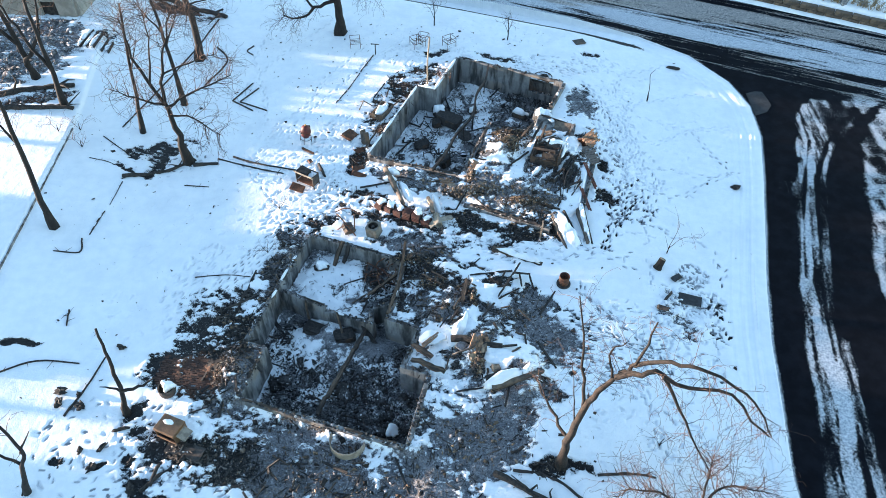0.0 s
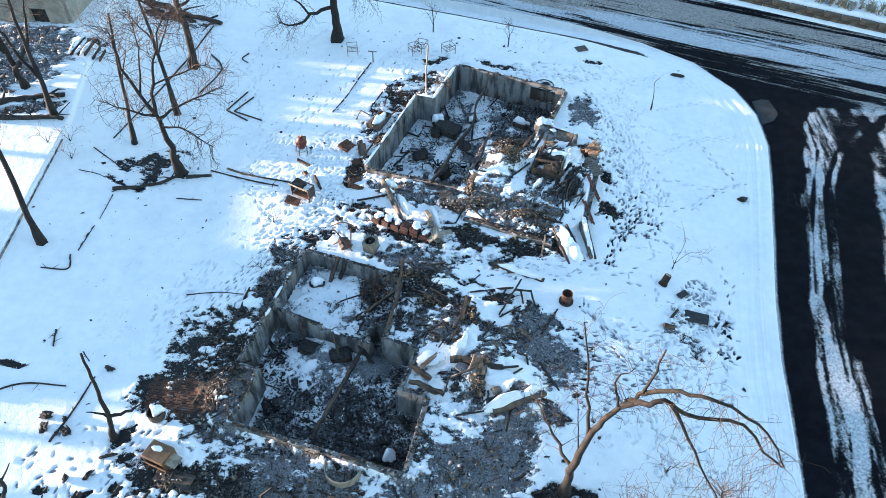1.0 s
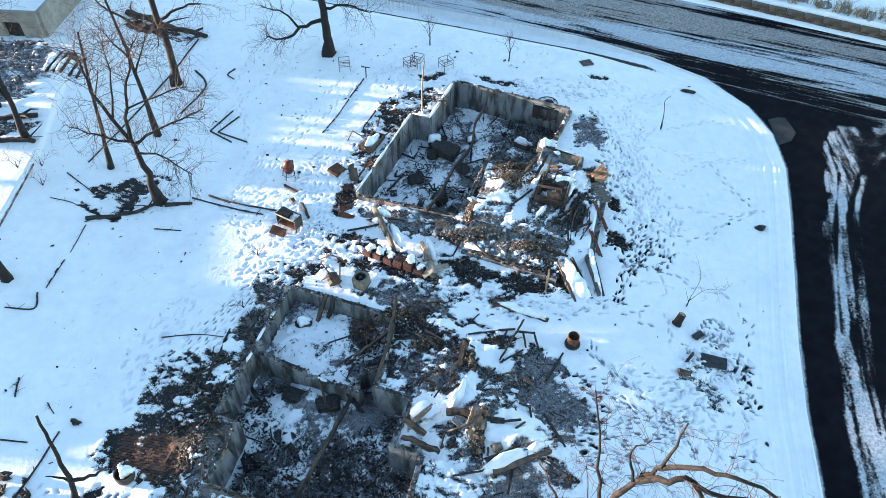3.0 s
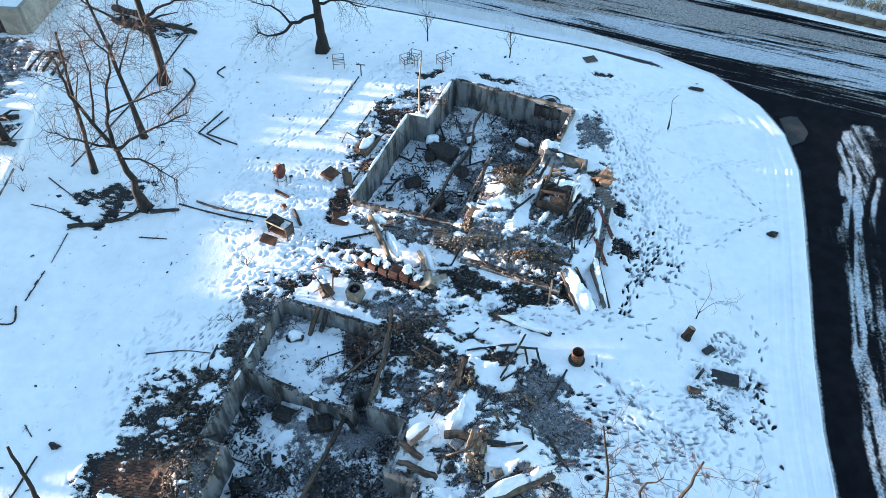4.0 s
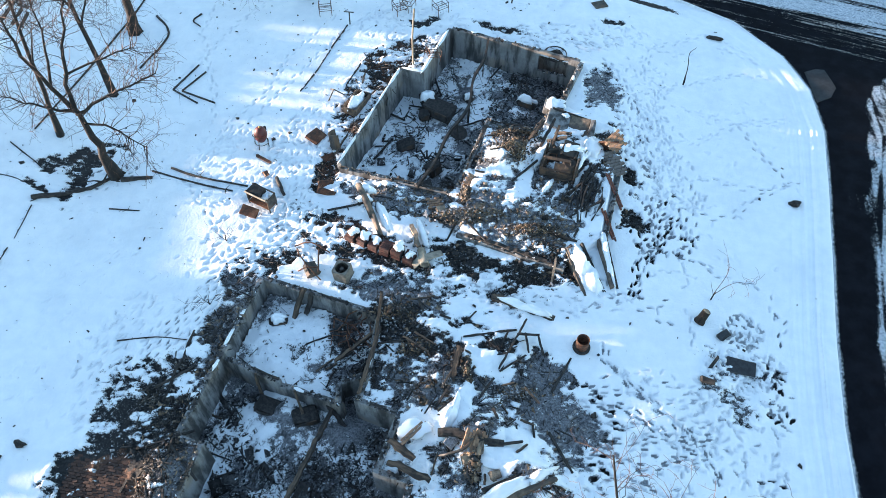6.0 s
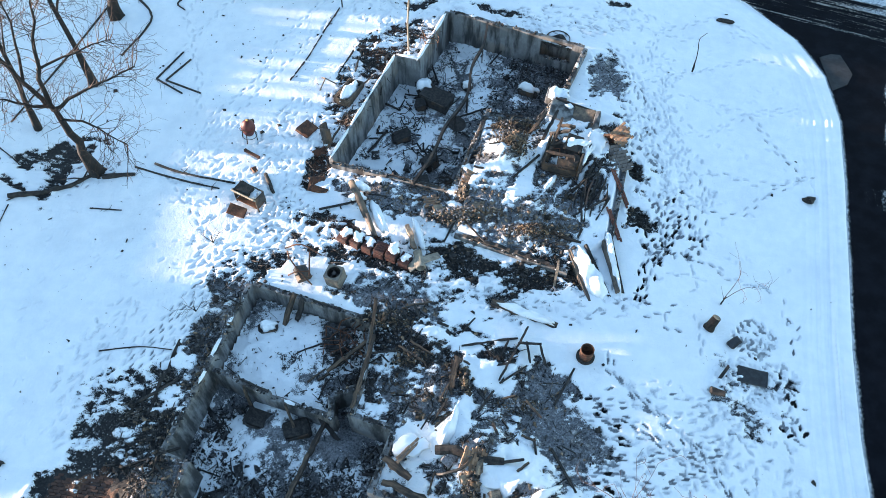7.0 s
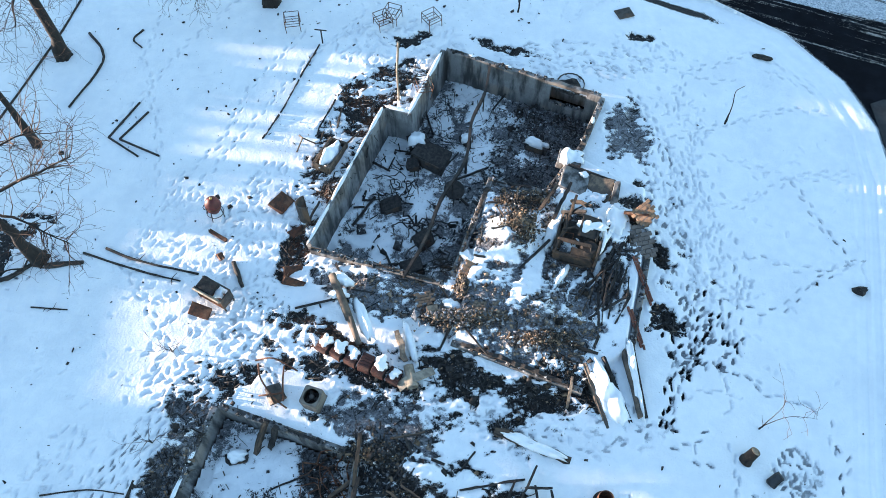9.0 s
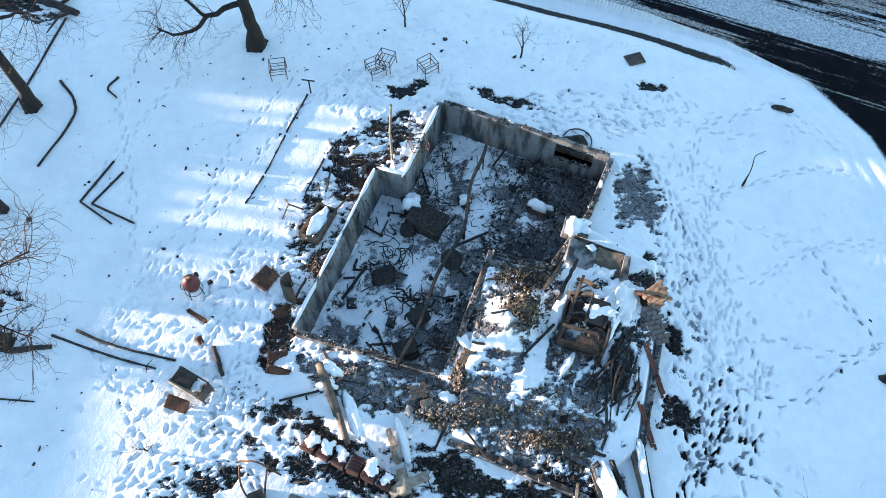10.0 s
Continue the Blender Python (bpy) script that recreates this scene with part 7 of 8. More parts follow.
heap("debris_mound", "scorched debris heaped beside the cellar", -0.7, 22.9, 0.8, 0.4, 0.26, -30, 1600, 911, ((STRAW, 0.5), (DARKSTONE, 0.5)), 0.02, 0.13)
heap("debris_mound", "scorched debris heaped in the ruin", 1.05, 22.0, 0.22, 0.6, 0.34, 10, 800, 931, ((STRAW, 0.5), (DARKSTONE, 0.5)), 0.02, 0.14)
heap("debris_mound", "scorched debris heaped in the ruin", 2.8, 21.25, 0.8, 0.3, 0.22, -25, 900, 951, ((STRAW, 0.45), (ASHSTONE, 0.55)), 0.02, 0.13)
heap("debris_mound", "charred debris heaped by the cellar corner", -1.6, 24.4, 1.1, 0.4, 0.36, -15, 1900, 971, ((DARKSTONE, 0.7), (STRAW, 0.3)), 0.02, 0.16)


for k, (pa_, pb_) in enumerate((((4.98, 29.2), (6.0, 31.4)), ((5.3, 29.05), (6.45, 31.2)), ((5.65, 28.85), (6.5, 31.5)), ((4.72, 29.6), (5.4, 31.0)), ((5.0, 30.2), (6.3, 31.3)), ((5.75, 29.9), (6.35, 31.9)), ((6.1, 28.9), (6.75, 30.7)))):
    zz = 0.42 + 0.04 * (k % 3)
    bend = 0.16 * math.sin(k * 2.3)
    line = curve([(*pa_, zz - 0.06), ((pa_[0] + pb_[0]) / 2 + bend, (pa_[1] + pb_[1]) / 2 - 0.3 * bend, zz + 0.10), (*pb_, zz + 0.12)], 6)
    g = Geo().tube([q - line[0] for q in line], [0.035 + 0.018 * math.sin(i * 1.7 + k) for i in range(len(line))], 4)
    solo("charred_strip", g, CHAR if k % 4 else BEAM, "long charred strip of siding fallen over the rubble", "strip", Matrix.Translation(line[0]), "fallen strips beside the car")


def porch_slab(m):
    t = thing("concrete_stoop", "scorched tan concrete stoop slab tilted over the cellar", "slab", m)
    tan = two_tone("scorched_tan_concrete", (0.24, 0.185, 0.13), (0.09, 0.078, 0.068), 4.0, 0.9, fine=30, bump=0.5, third=(0.055, 0.05, 0.047))
    part("slab", Geo().box((1.05, 1.0, 0.10), pose(0.55, 0, 0.02, 4, -5, 2), 0.02, 0.03), tan, t)
    part("slab", Geo().box((1.2, 1.05, 0.10), pose(-0.62, 0.02, 0.05, -3, 7, -3), 0.02, 0.04), CONCRETE, t, "soot-grey broken slab")
    part("cheek", Geo().box((0.30, 1.0, 0.45), pose(1.25, -0.05, 0.0, 0, 8, 6), 0.03, 0.03), CONCRETE, t)
    part("lip", Geo().box((2.2, 0.12, 0.30), pose(0, 0.55, -0.05, 0, 2), 0.02, 0.03), CHAR, t)
    snow_cap(t, (0.45, 0.3, 0.08), pose(-0.3, 0.40, 0.10), 55, 0.5)
    return t


porch_slab(pose(5.62, 34.70, 0.42, 14, 3, -18) @ Matrix.Diagonal((0.86, 0.9, 0.9, 1)))
column_top = thing("concrete_block", "concrete pier block capped by thick snow", "block", pose(5.05, 36.0, 0.26, 0, 0, -15) @ Matrix.Diagonal((0.85, 0.85, 0.9, 1)))
part("block", Geo().box((1.1, 0.8, 0.5), None, 0.03, 0.02), CONCRETE, column_top)
snow_cap(column_top, (1.3, 1.0, 0.26), pose(0, 0, 0.24), 9, 0.3)


def brick_patch(name, label, m, nx, ny, bw, bh, material, lift=0.0, seed=0, ragged=0.25, parent=None, kind=""):
    """A piece of brickwork laid in running bond; the bricks are parts."""
    r = np.random.default_rng(seed + 900)
    t = thing(name, label, "brickwork", m, kind=kind)
    proto = Geo().box((bw - 0.012, bh - 0.012, 0.07), None, 0.008).mesh("brick", material)
    part("mortar", Geo().box((nx * bw * 0.8, ny * bh * 0.8, 0.04), pose(0, 0, -0.02), 0.01, 0.01), ASHSTONE, t)
    for j in range(ny):
        for i in range(nx):
            x = (i - nx / 2 + 0.5 + (0.5 if j % 2 else 0)) * bw
            y = (j - ny / 2 + 0.5) * bh
            edge = max(abs(x) / (nx * bw / 2), abs(y) / (ny * bh / 2))
            if edge > 0.7 and r.random() < ragged:
                continue
            b = new("brick", proto)
            b.parent = t
            b.matrix_basis = pose(x + r.normal(0, 0.006), y + r.normal(0, 0.006), r.normal(0, 0.008), r.normal(0, 2.5), r.normal(0, 2.5), r.normal(0, 2))
    return t


def brick_material(name, a, b, mortar_rough=0.9):
    m = Mat(name, mortar_rough)
    n = m.noise(9, 5, 0.6)
    c = m.mix(m.each(), a, b)
    c = m.mix(m.ramp(n, 0.42, 0.7, 0, 0.7), c, tuple(q * 0.4 for q in a))
    m.color(c)
    m.bump(n, 0.4, 0.01)
    return m.m


GREYBRICK = brick_material("soot_grey_brick", (0.20, 0.17, 0.145), (0.12, 0.10, 0.09))
TANBRICK = brick_material("sunburnt_tan_brick", (0.33, 0.205, 0.125), (0.19, 0.12, 0.08))
REDBRICK = brick_material("red_brick", (0.20, 0.072, 0.045), (0.09, 0.04, 0.03))
BROWNBRICK = brick_material("brown_paver", (0.085, 0.042, 0.029), (0.045, 0.025, 0.019))
brick_patch("fallen_masonry", "fallen piece of soot-grey brick chimney", pose(7.3, 32.2, 0.42, 6, -8, 12), 4, 8, 0.22, 0.17, GREYBRICK, seed=1)
# tan brick colour paints the warm low sun on this piece
brick_patch("fallen_masonry", "fallen piece of brick chimney, coloured tan for warm sunlight", pose(7.5, 33.1, 0.85, 28, -30, 28), 5, 6, 0.16, 0.13, TANBRICK, seed=2)
half_sheet(6.85, 33.25, 0.5, 0.22, 0.9, 75, "rusty bent flue sheet beside the chimney", "flue_sheet", RUST, 200, 75)
brick_patch("pavement", "brown brick garden paving cleared of snow", pose(-11.05, 17.75, gz(-11.05, 17.75) + 0.03, 0, 0, -8), 12, 15, 0.20, 0.105, BROWNBRICK, seed=3, kind="structure")
brick_patch("fallen_masonry", "collapsed strip of red brick veneer edged by snow", pose(6.85, 28.9, 0.30, 0, 14, -74), 7, 2, 0.21, 0.09, REDBRICK, seed=4)
brick_patch("fallen_masonry", "collapsed strip of dark red brick veneer edged by snow", pose(7.3, 30.7, 0.32, 0, 10, -74), 9, 2, 0.21, 0.09, REDBRICK, seed=5)
brick_patch("fallen_masonry", "few brown bricks fallen together in the rubble", pose(-0.45, 29.75, 0.40, 20, 10, 20), 3, 5, 0.2, 0.10, TANBRICK, seed=6)
brick_patch("fallen_masonry", "few brown bricks fallen together in the rubble", pose(1.15, 30.85, 0.62, 25, 20, -20), 3, 5, 0.2, 0.11, TANBRICK, seed=7)

wall("wall_garage_south", (4.9, 26.65), (0.6, 28.3), 0.34, "low scorched foundation edge above ground blackened as trench shadow", 0.2, -0.6, chip=0.08)
wall("wall_garage_east", (7.55, 31.9), (6.5, 28.0), 0.30, "low scorched foundation edge beside trodden snow", 0.2, -0.6, chip=0.08)
spar("sill_timber", "long scorched sill timber on the ruined edge", (2.86, 28.83, 0.5), (5.44, 27.79, 0.45), 0.11, 0.10, WOOD, "timber", False, 0, 21)
spar("sill_timber", "long split timber on the ruined edge", (3.42, 28.64, 0.60), (4.91, 28.05, 0.55), 0.05, 0.05, WOOD, "timber", False, 0, 22)
spar("sill_timber", "charred sill timber along the foundation edge", (0.9, 28.1, 0.40), (4.2, 26.85, 0.36), 0.15, 0.12, CHAR, "timber", False, 0, 23)


def fallen_column(p0, p1, w, label, seed):
    a, b = Vector(p0), Vector(p1)
    m, ln = along(a, b)
    t = thing("porch_column", label, "column", m)
    for s in (-1, 1):
        part("side_board", Geo().box((ln, 0.12, 0.34), pose(0, s * w / 2, 0, 0, rng.normal(0, 3), rng.normal(0, 3)), 0.02, 0.03), pipe_m if s < 0 else CHAR, t)
    part("face_board", Geo().box((ln * 0.98, w, 0.06), pose(0, 0, -0.08), 0.01, 0.015), CHAR, t)
    snow_cap(t, (ln * 1.05, w * 1.15, 0.44), pose(0, 0, 0.08), seed, 0.35)
    return t


fallen_column((5.25, 27.6, 0.30), (6.05, 25.45, 0.0), 0.72, "fallen boxed porch column filled with snow", 41)
fallen_column((6.5, 28.3, 0.30), (6.75, 25.75, 0.0), 0.26, "narrow fallen boxed column under snow", 42)
spar("bent_board", "pale bent board standing at the trench", (4.55, 27.0, 0.45), (4.35, 26.05, 0.05), 0.10, 0.05, TANSTONE, "board", False, -0.12, 24)
spar("snowy_beam", "thick ribbed beam half under snow between the houses", (2.0, 25.25, 0.18), (4.35, 24.3, 0.08), 0.30, 0.24, BEAM, "beam", True, 0, 25)

# red scrap and boxes on the west side
for x, y, s, tilt, k in ((-6.0, 33.8, (0.75, 0.65, 0.16), 14, 0), (-5.3, 32.6, (0.6, 0.3, 0.1), 18, 1), (-5.2, 30.9, (0.7, 0.35, 0.05), 25, 2), (-5.1, 30.4, (0.8, 0.22, 0.04), 30, 3), (-8.15, 32.3, (0.8, 0.12, 0.06), 5, 4), (-7.9, 31.4, (0.3, 0.2, 0.05), 10, 5)):
    solo("scrap_metal", Geo().box(s, None, 0.02, 0.025), RUST, "crumpled sheet of rusty red scrap metal", "scrap", pose(x, y, gz(x, y) + 0.08, tilt, tilt * 0.5, 60 - 23 * k))
bed = thing("planter_box", "scorched pale planter box with snow inside", "planter", pose(-4.35, 36.0, gz(-4.35, 36.0) + 0.12, 0, 4, 68))
for s in (-1, 1):
    part("side_board", Geo().box((1.5, 0.07, 0.32), pose(0, s * 0.34, 0.05), 0.012, 0.012), WOOD, bed)
    part("end_board", Geo().box((0.07, 0.62, 0.32), pose(s * 0.72, 0, 0.05), 0.012, 0.012), WOOD, bed)
snow_cap(bed, (1.4, 0.62, 0.34), pose(0, 0, 0.12), 51, 0.2)
spar("bent_board", "scorched board leaning by the cellar wall", (-5.0, 32.5, 0.3), (-4.5, 33.7, 0.5), 0.08, 0.05, WOOD, "board", False, 0, 26)
stake = thing("tripod", "three-legged wooden stake frame in the snow", "frame", on_ground(-5.5, 36.7))
for k in range(3):
    part("stake", Geo().tube([(0, 0, 0.35), (0.5 * math.cos(k * 2.1), 0.5 * math.sin(k * 2.1), 0.0)], 0.03, 5), WOOD, stake)

# junk in the far cellar
def wire_tangle(name, label, m, seed, rad, n, thick, material):
    r = np.random.default_rng(seed)
    t = thing(name, label, "scrap", m)
    for k in range(n * 2):
        q, a = np.array([r.normal(0, rad * 0.5), r.normal(0, rad * 0.5), abs(r.normal(0.05, 0.1))]), r.uniform(0, 6.28)
        pts = [tuple(q)]
        for i in range(int(r.integers(3, 7))):
            a += r.choice((0.25, -0.25, 1.3, -1.3, 0.6))
            q = q + np.array([math.cos(a), math.sin(a), 0]) * rad * r.uniform(0.15, 0.5)
            q[2] = abs(r.normal(0.08, 0.14))
            pts.append(tuple(q))
        part("rod", Geo().tube(pts, thick * r.uniform(0.5, 1.0), 5), material, t)
    return t


wire_tangle("twisted_frame", "twisted black metal chair frames in the cellar", pose(-0.75, 33.6, -0.95), 61, 0.65, 6, 0.045, CHAR)
wire_tangle("twisted_frame", "tangle of burnt bedsprings on snow", pose(-0.3, 38.6, -1.05), 62, 1.0, 14, 0.016, CHAR)
wire_tangle("twisted_frame", "tangle of burnt metal frames on snow", pose(-1.9, 35.3, -1.05), 63, 0.7, 8, 0.03, CHAR)
wire_tangle("twisted_frame", "twisted pipes at the cellar edge", pose(0.1, 31.9, -0.9), 64, 0.8, 8, 0.035, STEEL)
wire_tangle("twisted_frame", "twisted pipes and wires at the cellar corner", pose(-2.9, 24.1, -0.35), 65, 0.9, 9, 0.03, RUST)
table = thing("round_table", "round black table fallen in the cellar", "table", pose(0.55, 35.2, -0.75, 14, 8, 10))
part("tabletop", Geo().lathe([(0.0, -0.02), (0.40, -0.02), (0.42, 0.0), (0.40, 0.02), (0.0, 0.02)], None, 22, False), CHAR, table)
for k in range(3):
    part("leg", Geo().tube([(0, 0, 0), (0.7 * math.cos(k * 2.1 + 0.4), 0.7 * math.sin(k * 2.1 + 0.4), -0.35)], 0.02, 5), CHAR, table)
for x, y, z, s, a, cap in ((-0.45, 36.9, -0.85, (1.5, 1.0, 0.55), -25, False), (-1.15, 36.5, -0.85, (0.5, 0.42, 0.5), 5, False), (-1.0, 37.6, -0.85, (0.8, 0.7, 0.5), 20, True), (1.0, 37.9, -0.95, (0.5, 0.4, 0.3), 40, True),
                           (-1.95, 34.6, -1.0, (0.8, 0.6, 0.3), 15, False), (-0.6, 32.9, -0.85, (0.7, 0.5, 0.6), 40, False), (-0.95, 31.6, -0.85, (0.8, 0.6, 0.55), 20, False), (3.9, 37.6, -0.95, (0.9, 0.5, 0.3), -20, True),
                           (-6.0, 20.9, -1.15, (1.4, 0.6, 0.5), -15, False), (-4.8, 20.6, -1.1, (0.9, 0.6, 0.5), 20, False), (-6.3, 24.4, -0.6, (0.7, 0.4, 0.2), 10, True), (-4.6, 17.9, -1.3, (0.6, 0.4, 0.25), 60, False)):
    t = thing("appliance", "blackened household appliance carcass in the cellar", "appliance", pose(x, y, z, rng.normal(0, 6), rng.normal(0, 6), a))
    part("casing", Geo().box(s, None, 0.05, 0.035), CHAR, t)
    part("door_panel", Geo().box((s[0] * 0.8, 0.03, s[2] * 0.75), pose(0, -s[1] / 2 - 0.02, 0), 0.01, 0.01), STEEL, t)
    if cap:
        snow_cap(t, (s[0] * 1.05, s[1] * 1.1, 0.34), pose(0, 0, s[2] / 2), int(abs(x) * 10), 0.3)

# ---- near house ----
spar("fallen_beam", "long scorched beam leaning in the cellar", (-5.35, 16.2, -0.55), (-3.75, 20.9, -0.75), 0.16, 0.18, WOOD, seed=31)
spar("fallen_beam", "charred beam leaning in the cellar", (-4.0, 20.9, -0.6), (-3.3, 20.3, -1.2), 0.14, 0.16, CHAR, seed=32)
spar("post", "charred post standing at the cross wall", (-6.5, 21.35, -1.4), (-6.6, 21.65, 0.15), 0.11, 0.11, WOOD, "post", seed=33)
spar("post", "charred post standing at the cross wall", (-4.75, 20.4, -1.3), (-5.1, 21.1, 0.05), 0.10, 0.10, WOOD, "post", seed=34)
spar("post", "scorched yellow post leaning on the cellar wall", (-5.75, 24.5, -0.6), (-5.3, 25.25, 0.35), 0.2, 0.14, WOOD, "post", seed=35)
spar("post", "charred post leaning on the cellar wall", (-5.3, 24.7, -0.6), (-5.0, 25.2, 0.2), 0.2, 0.14, CHAR, "post", seed=36)
spar("fallen_beam", "scorched beam lying on the cellar edge", (-2.75, 20.9, 0.3), (-2.2, 23.6, 0.45), 0.14, 0.14, WOOD, seed=37)
spar("fallen_beam", "scorched stub of beam standing in the debris", (-2.35, 23.4, 0.2), (-2.2, 24.8, 1.0), 0.12, 0.12, WOOD, seed=38)
spar("fallen_beam", "charred beam across the cellar corner", (-3.9, 22.6, -0.5), (-2.4, 23.6, 0.1), 0.14, 0.12, WOOD, seed=39)
spar("fallen_beam", "thick weathered plank lying in the debris", (-1.54, 19.2, 0.42), (-0.66, 18.55, 0.42), 0.26, 0.10, WOOD, seed=40)
spar("fallen_beam", "thick weathered plank lying in the debris", (-1.53, 18.48, 0.40), (-0.1, 17.87, 0.38), 0.24, 0.10, WOOD, seed=41)
solo("fallen_log", Geo().tube(curve([(0.1, 19.46, 0.55), (0.78, 19.44, 0.62), (1.46, 19.18, 0.62), (2.3, 19.12, 0.58)], 4), [0.15, 0.17, 0.16, 0.15, 0.16, 0.15, 0.14, 0.15, 0.14, 0.13, 0.14, 0.13, 0.12], 9), CHAR, "thick charred log lying across the debris", "log")
solo("bent_strip", Geo().tube(curve([(0.2, 18.7, 0.45), (0.46, 18.66, 0.7), (1.04, 18.85, 0.85), (1.37, 19.4, 0.75)], 5), 0.05, 6), STEEL, "bent metal strip in the debris", "scrap")
spar("post", "short charred post standing in the debris", (1.5, 19.2, 0.5), (1.52, 19.35, 1.0), 0.10, 0.10, CHAR, "post", seed=61)
for k, (pa_, pb_) in enumerate((((3.28, 24.08, 0.45), (2.87, 23.28, 0.5)), ((2.87, 23.28, 0.5), (2.2, 21.98, 0.45)), ((2.01, 21.62, 0.4), (1.47, 20.8, 0.4)), ((1.85, 22.5, 0.4), (2.77, 22.69, 0.42)), ((2.88, 23.39, 0.5), (3.72, 23.42, 0.42)), ((3.68, 23.37, 0.4), (3.82, 22.61, 0.35)), ((3.33, 20.04, 0.25), (3.4, 18.84, 0.25)), ((3.2, 23.5, 0.42), (3.3, 22.7, 0.36)))):
    spar("charred_pole", "thin charred pole lying over snow and rubble", pa_, pb_, 0.075, 0.075, CHAR, "pole", seed=70 + k)
for k, (pa_, pb_) in enumerate((((-1.32, 23.23, 0.42), (-0.36, 22.6, 0.42)), ((0.65, 22.86, 0.45), (1.2, 22.55, 0.45)), ((2.28, 21.32, 0.42), (2.73, 21.43, 0.45)), ((3.09, 21.28, 0.40), (3.6, 20.7, 0.36)), ((-1.18, 24.85, 0.40), (-0.21, 25.06, 0.38)), ((-0.9, 23.4, 0.45), (-0.1, 22.9, 0.42)))):
    spar("scorched_lath", "split tan lath lying on the ash", pa_, pb_, 0.07, 0.05, WOOD, "lath", seed=90 + k)
spar("fallen_beam", "scorched upright bundle of timber", (0.5, 21.3, 0.3), (0.75, 22.7, 0.75), 0.2, 0.18, WOOD, seed=42)
spar("fallen_beam", "charred timber lying on the snow", (1.6, 21.6, 0.3), (2.6, 23.6, 0.4), 0.08, 0.08, CHAR, seed=43)
spar("fallen_beam", "charred timber lying on the snow", (0.9, 23.3, 0.35), (2.9, 23.7, 0.3), 0.07, 0.08, CHAR, seed=44)
fallen_column((1.75, 17.25, 0.42), (3.85, 18.35, 0.30), 0.5, "fallen boxed column thick with snow", 43)
brick_patch("fallen_masonry", "heap of scorched brown bricks from a fallen pier", pose(1.3, 19.05, 0.72, 24, -16, 70), 4, 7, 0.2, 0.11, TANBRICK, seed=8)
brick_patch("fallen_masonry", "fallen strip of scorched brown bricks", pose(-0.75, 19.5, 0.42, 10, 6, 48), 6, 2, 0.2, 0.10, TANBRICK, seed=9)
heap("debris_mound", "pile of scorched tan stone and brick", 1.3, 18.6, 0.34, 0.55, 0.42, 10, 900, 991, ((TANSTONE, 0.35), (STRAW, 0.25), (DARKSTONE, 0.4)), 0.03, 0.20)
for k, (x, y, z, s, a) in enumerate(((1.25, 19.5, 0.75, (0.55, 0.4, 0.12), 30), (1.5, 18.9, 0.7, (0.6, 0.35, 0.14), 80), (1.1, 18.6, 0.5, (0.5, 0.4, 0.16), 10), (0.55, 19.2, 0.45, (0.6, 0.5, 0.2), 50), (2.0, 18.1, 0.45, (0.5, 0.4, 0.2), 20),
                                     (-0.1, 29.3, 0.5, (0.55, 0.4, 0.2), 15), (0.9, 29.1, 0.5, (0.5, 0.4, 0.2), 50), (1.5, 29.5, 0.55, (0.6, 0.42, 0.22), -15), (2.2, 29.4, 0.5, (0.7, 0.5, 0.2), -20), (-0.7, 29.1, 0.42, (0.4, 0.3, 0.18), 70))):
    solo("stone_block", Geo().box([q * 0.75 for q in s], None, 0.03, 0.03), TANSTONE if k % 3 else ASHSTONE, "broken pale stone block in the rubble", "stone", pose(x, y, z, rng.normal(0, 12), rng.normal(0, 12), a))
def metal_cabinet(m):
    t = thing("fire_table", "brown scorched metal fire table with an open front", "furniture", m)
    brown = two_tone("scorched_brown_metal", (0.22, 0.13, 0.07), (0.11, 0.07, 0.045), 3, 0.65, 0.3, fine=40)
    part("top", Geo().box((0.95, 0.75, 0.06), pose(0, 0, 0.62), 0.02, 0.006), brown, t)
    for s in (-1, 1):
        part("side_panel", Geo().box((0.04, 0.72, 0.55), pose(s * 0.46, 0, 0.32), 0.008, 0.006), brown, t)
    part("back_panel", Geo().box((0.9, 0.04, 0.55), pose(0, 0.34, 0.32), 0.008, 0.006), brown, t)
    part("lower_rail", Geo().box((0.95, 0.05, 0.08), pose(0, -0.36, 0.08), 0.008), brown, t)
    part("top_rail", Geo().box((0.95, 0.05, 0.07), pose(0, -0.36, 0.55), 0.008), brown, t)
    part("tray", Geo().box((0.55, 0.5, 0.05), pose(0.6, 0.0, 0.45, 0, 14), 0.01, 0.01), BEIGE, t)
    part("burner", Geo().lathe([(0.2, 0), (0.22, 0.1), (0.1, 0.14)], pose(0, -0.05, 0.14), 14), STEEL, t)
    snow_cap(t, (0.4, 0.25, 0.10), pose(-0.1, 0.12, 0.66), 71, 0.3)
    return t


metal_cabinet(on_ground(-10.75, 14.85, 0.0, -22))
pot = thing("drum", "low dark metal tub with snow on it", "drum", on_ground(-11.45, 16.65))
part("shell", Geo().lathe([(0.30, 0), (0.34, 0.1), (0.34, 0.42), (0.31, 0.42), (0.30, 0.1)], None, 18), STEEL, pot)
snow_cap(pot, (0.55, 0.5, 0.35), pose(0.05, 0.05, 0.42), 72, 0.3)
solo("ground_plate", Geo().box((1.5, 0.6, 0.03), None, 0.01, 0.01), STEEL, "dark metal sheet lying on bare ground", "scrap", on_ground(-10.1, 14.15, 0.04, -15))
ac_frame = thing("scrap_pipework", "bent rusty pipe frame by the cellar wall", "frame", on_ground(-5.3, 26.4))
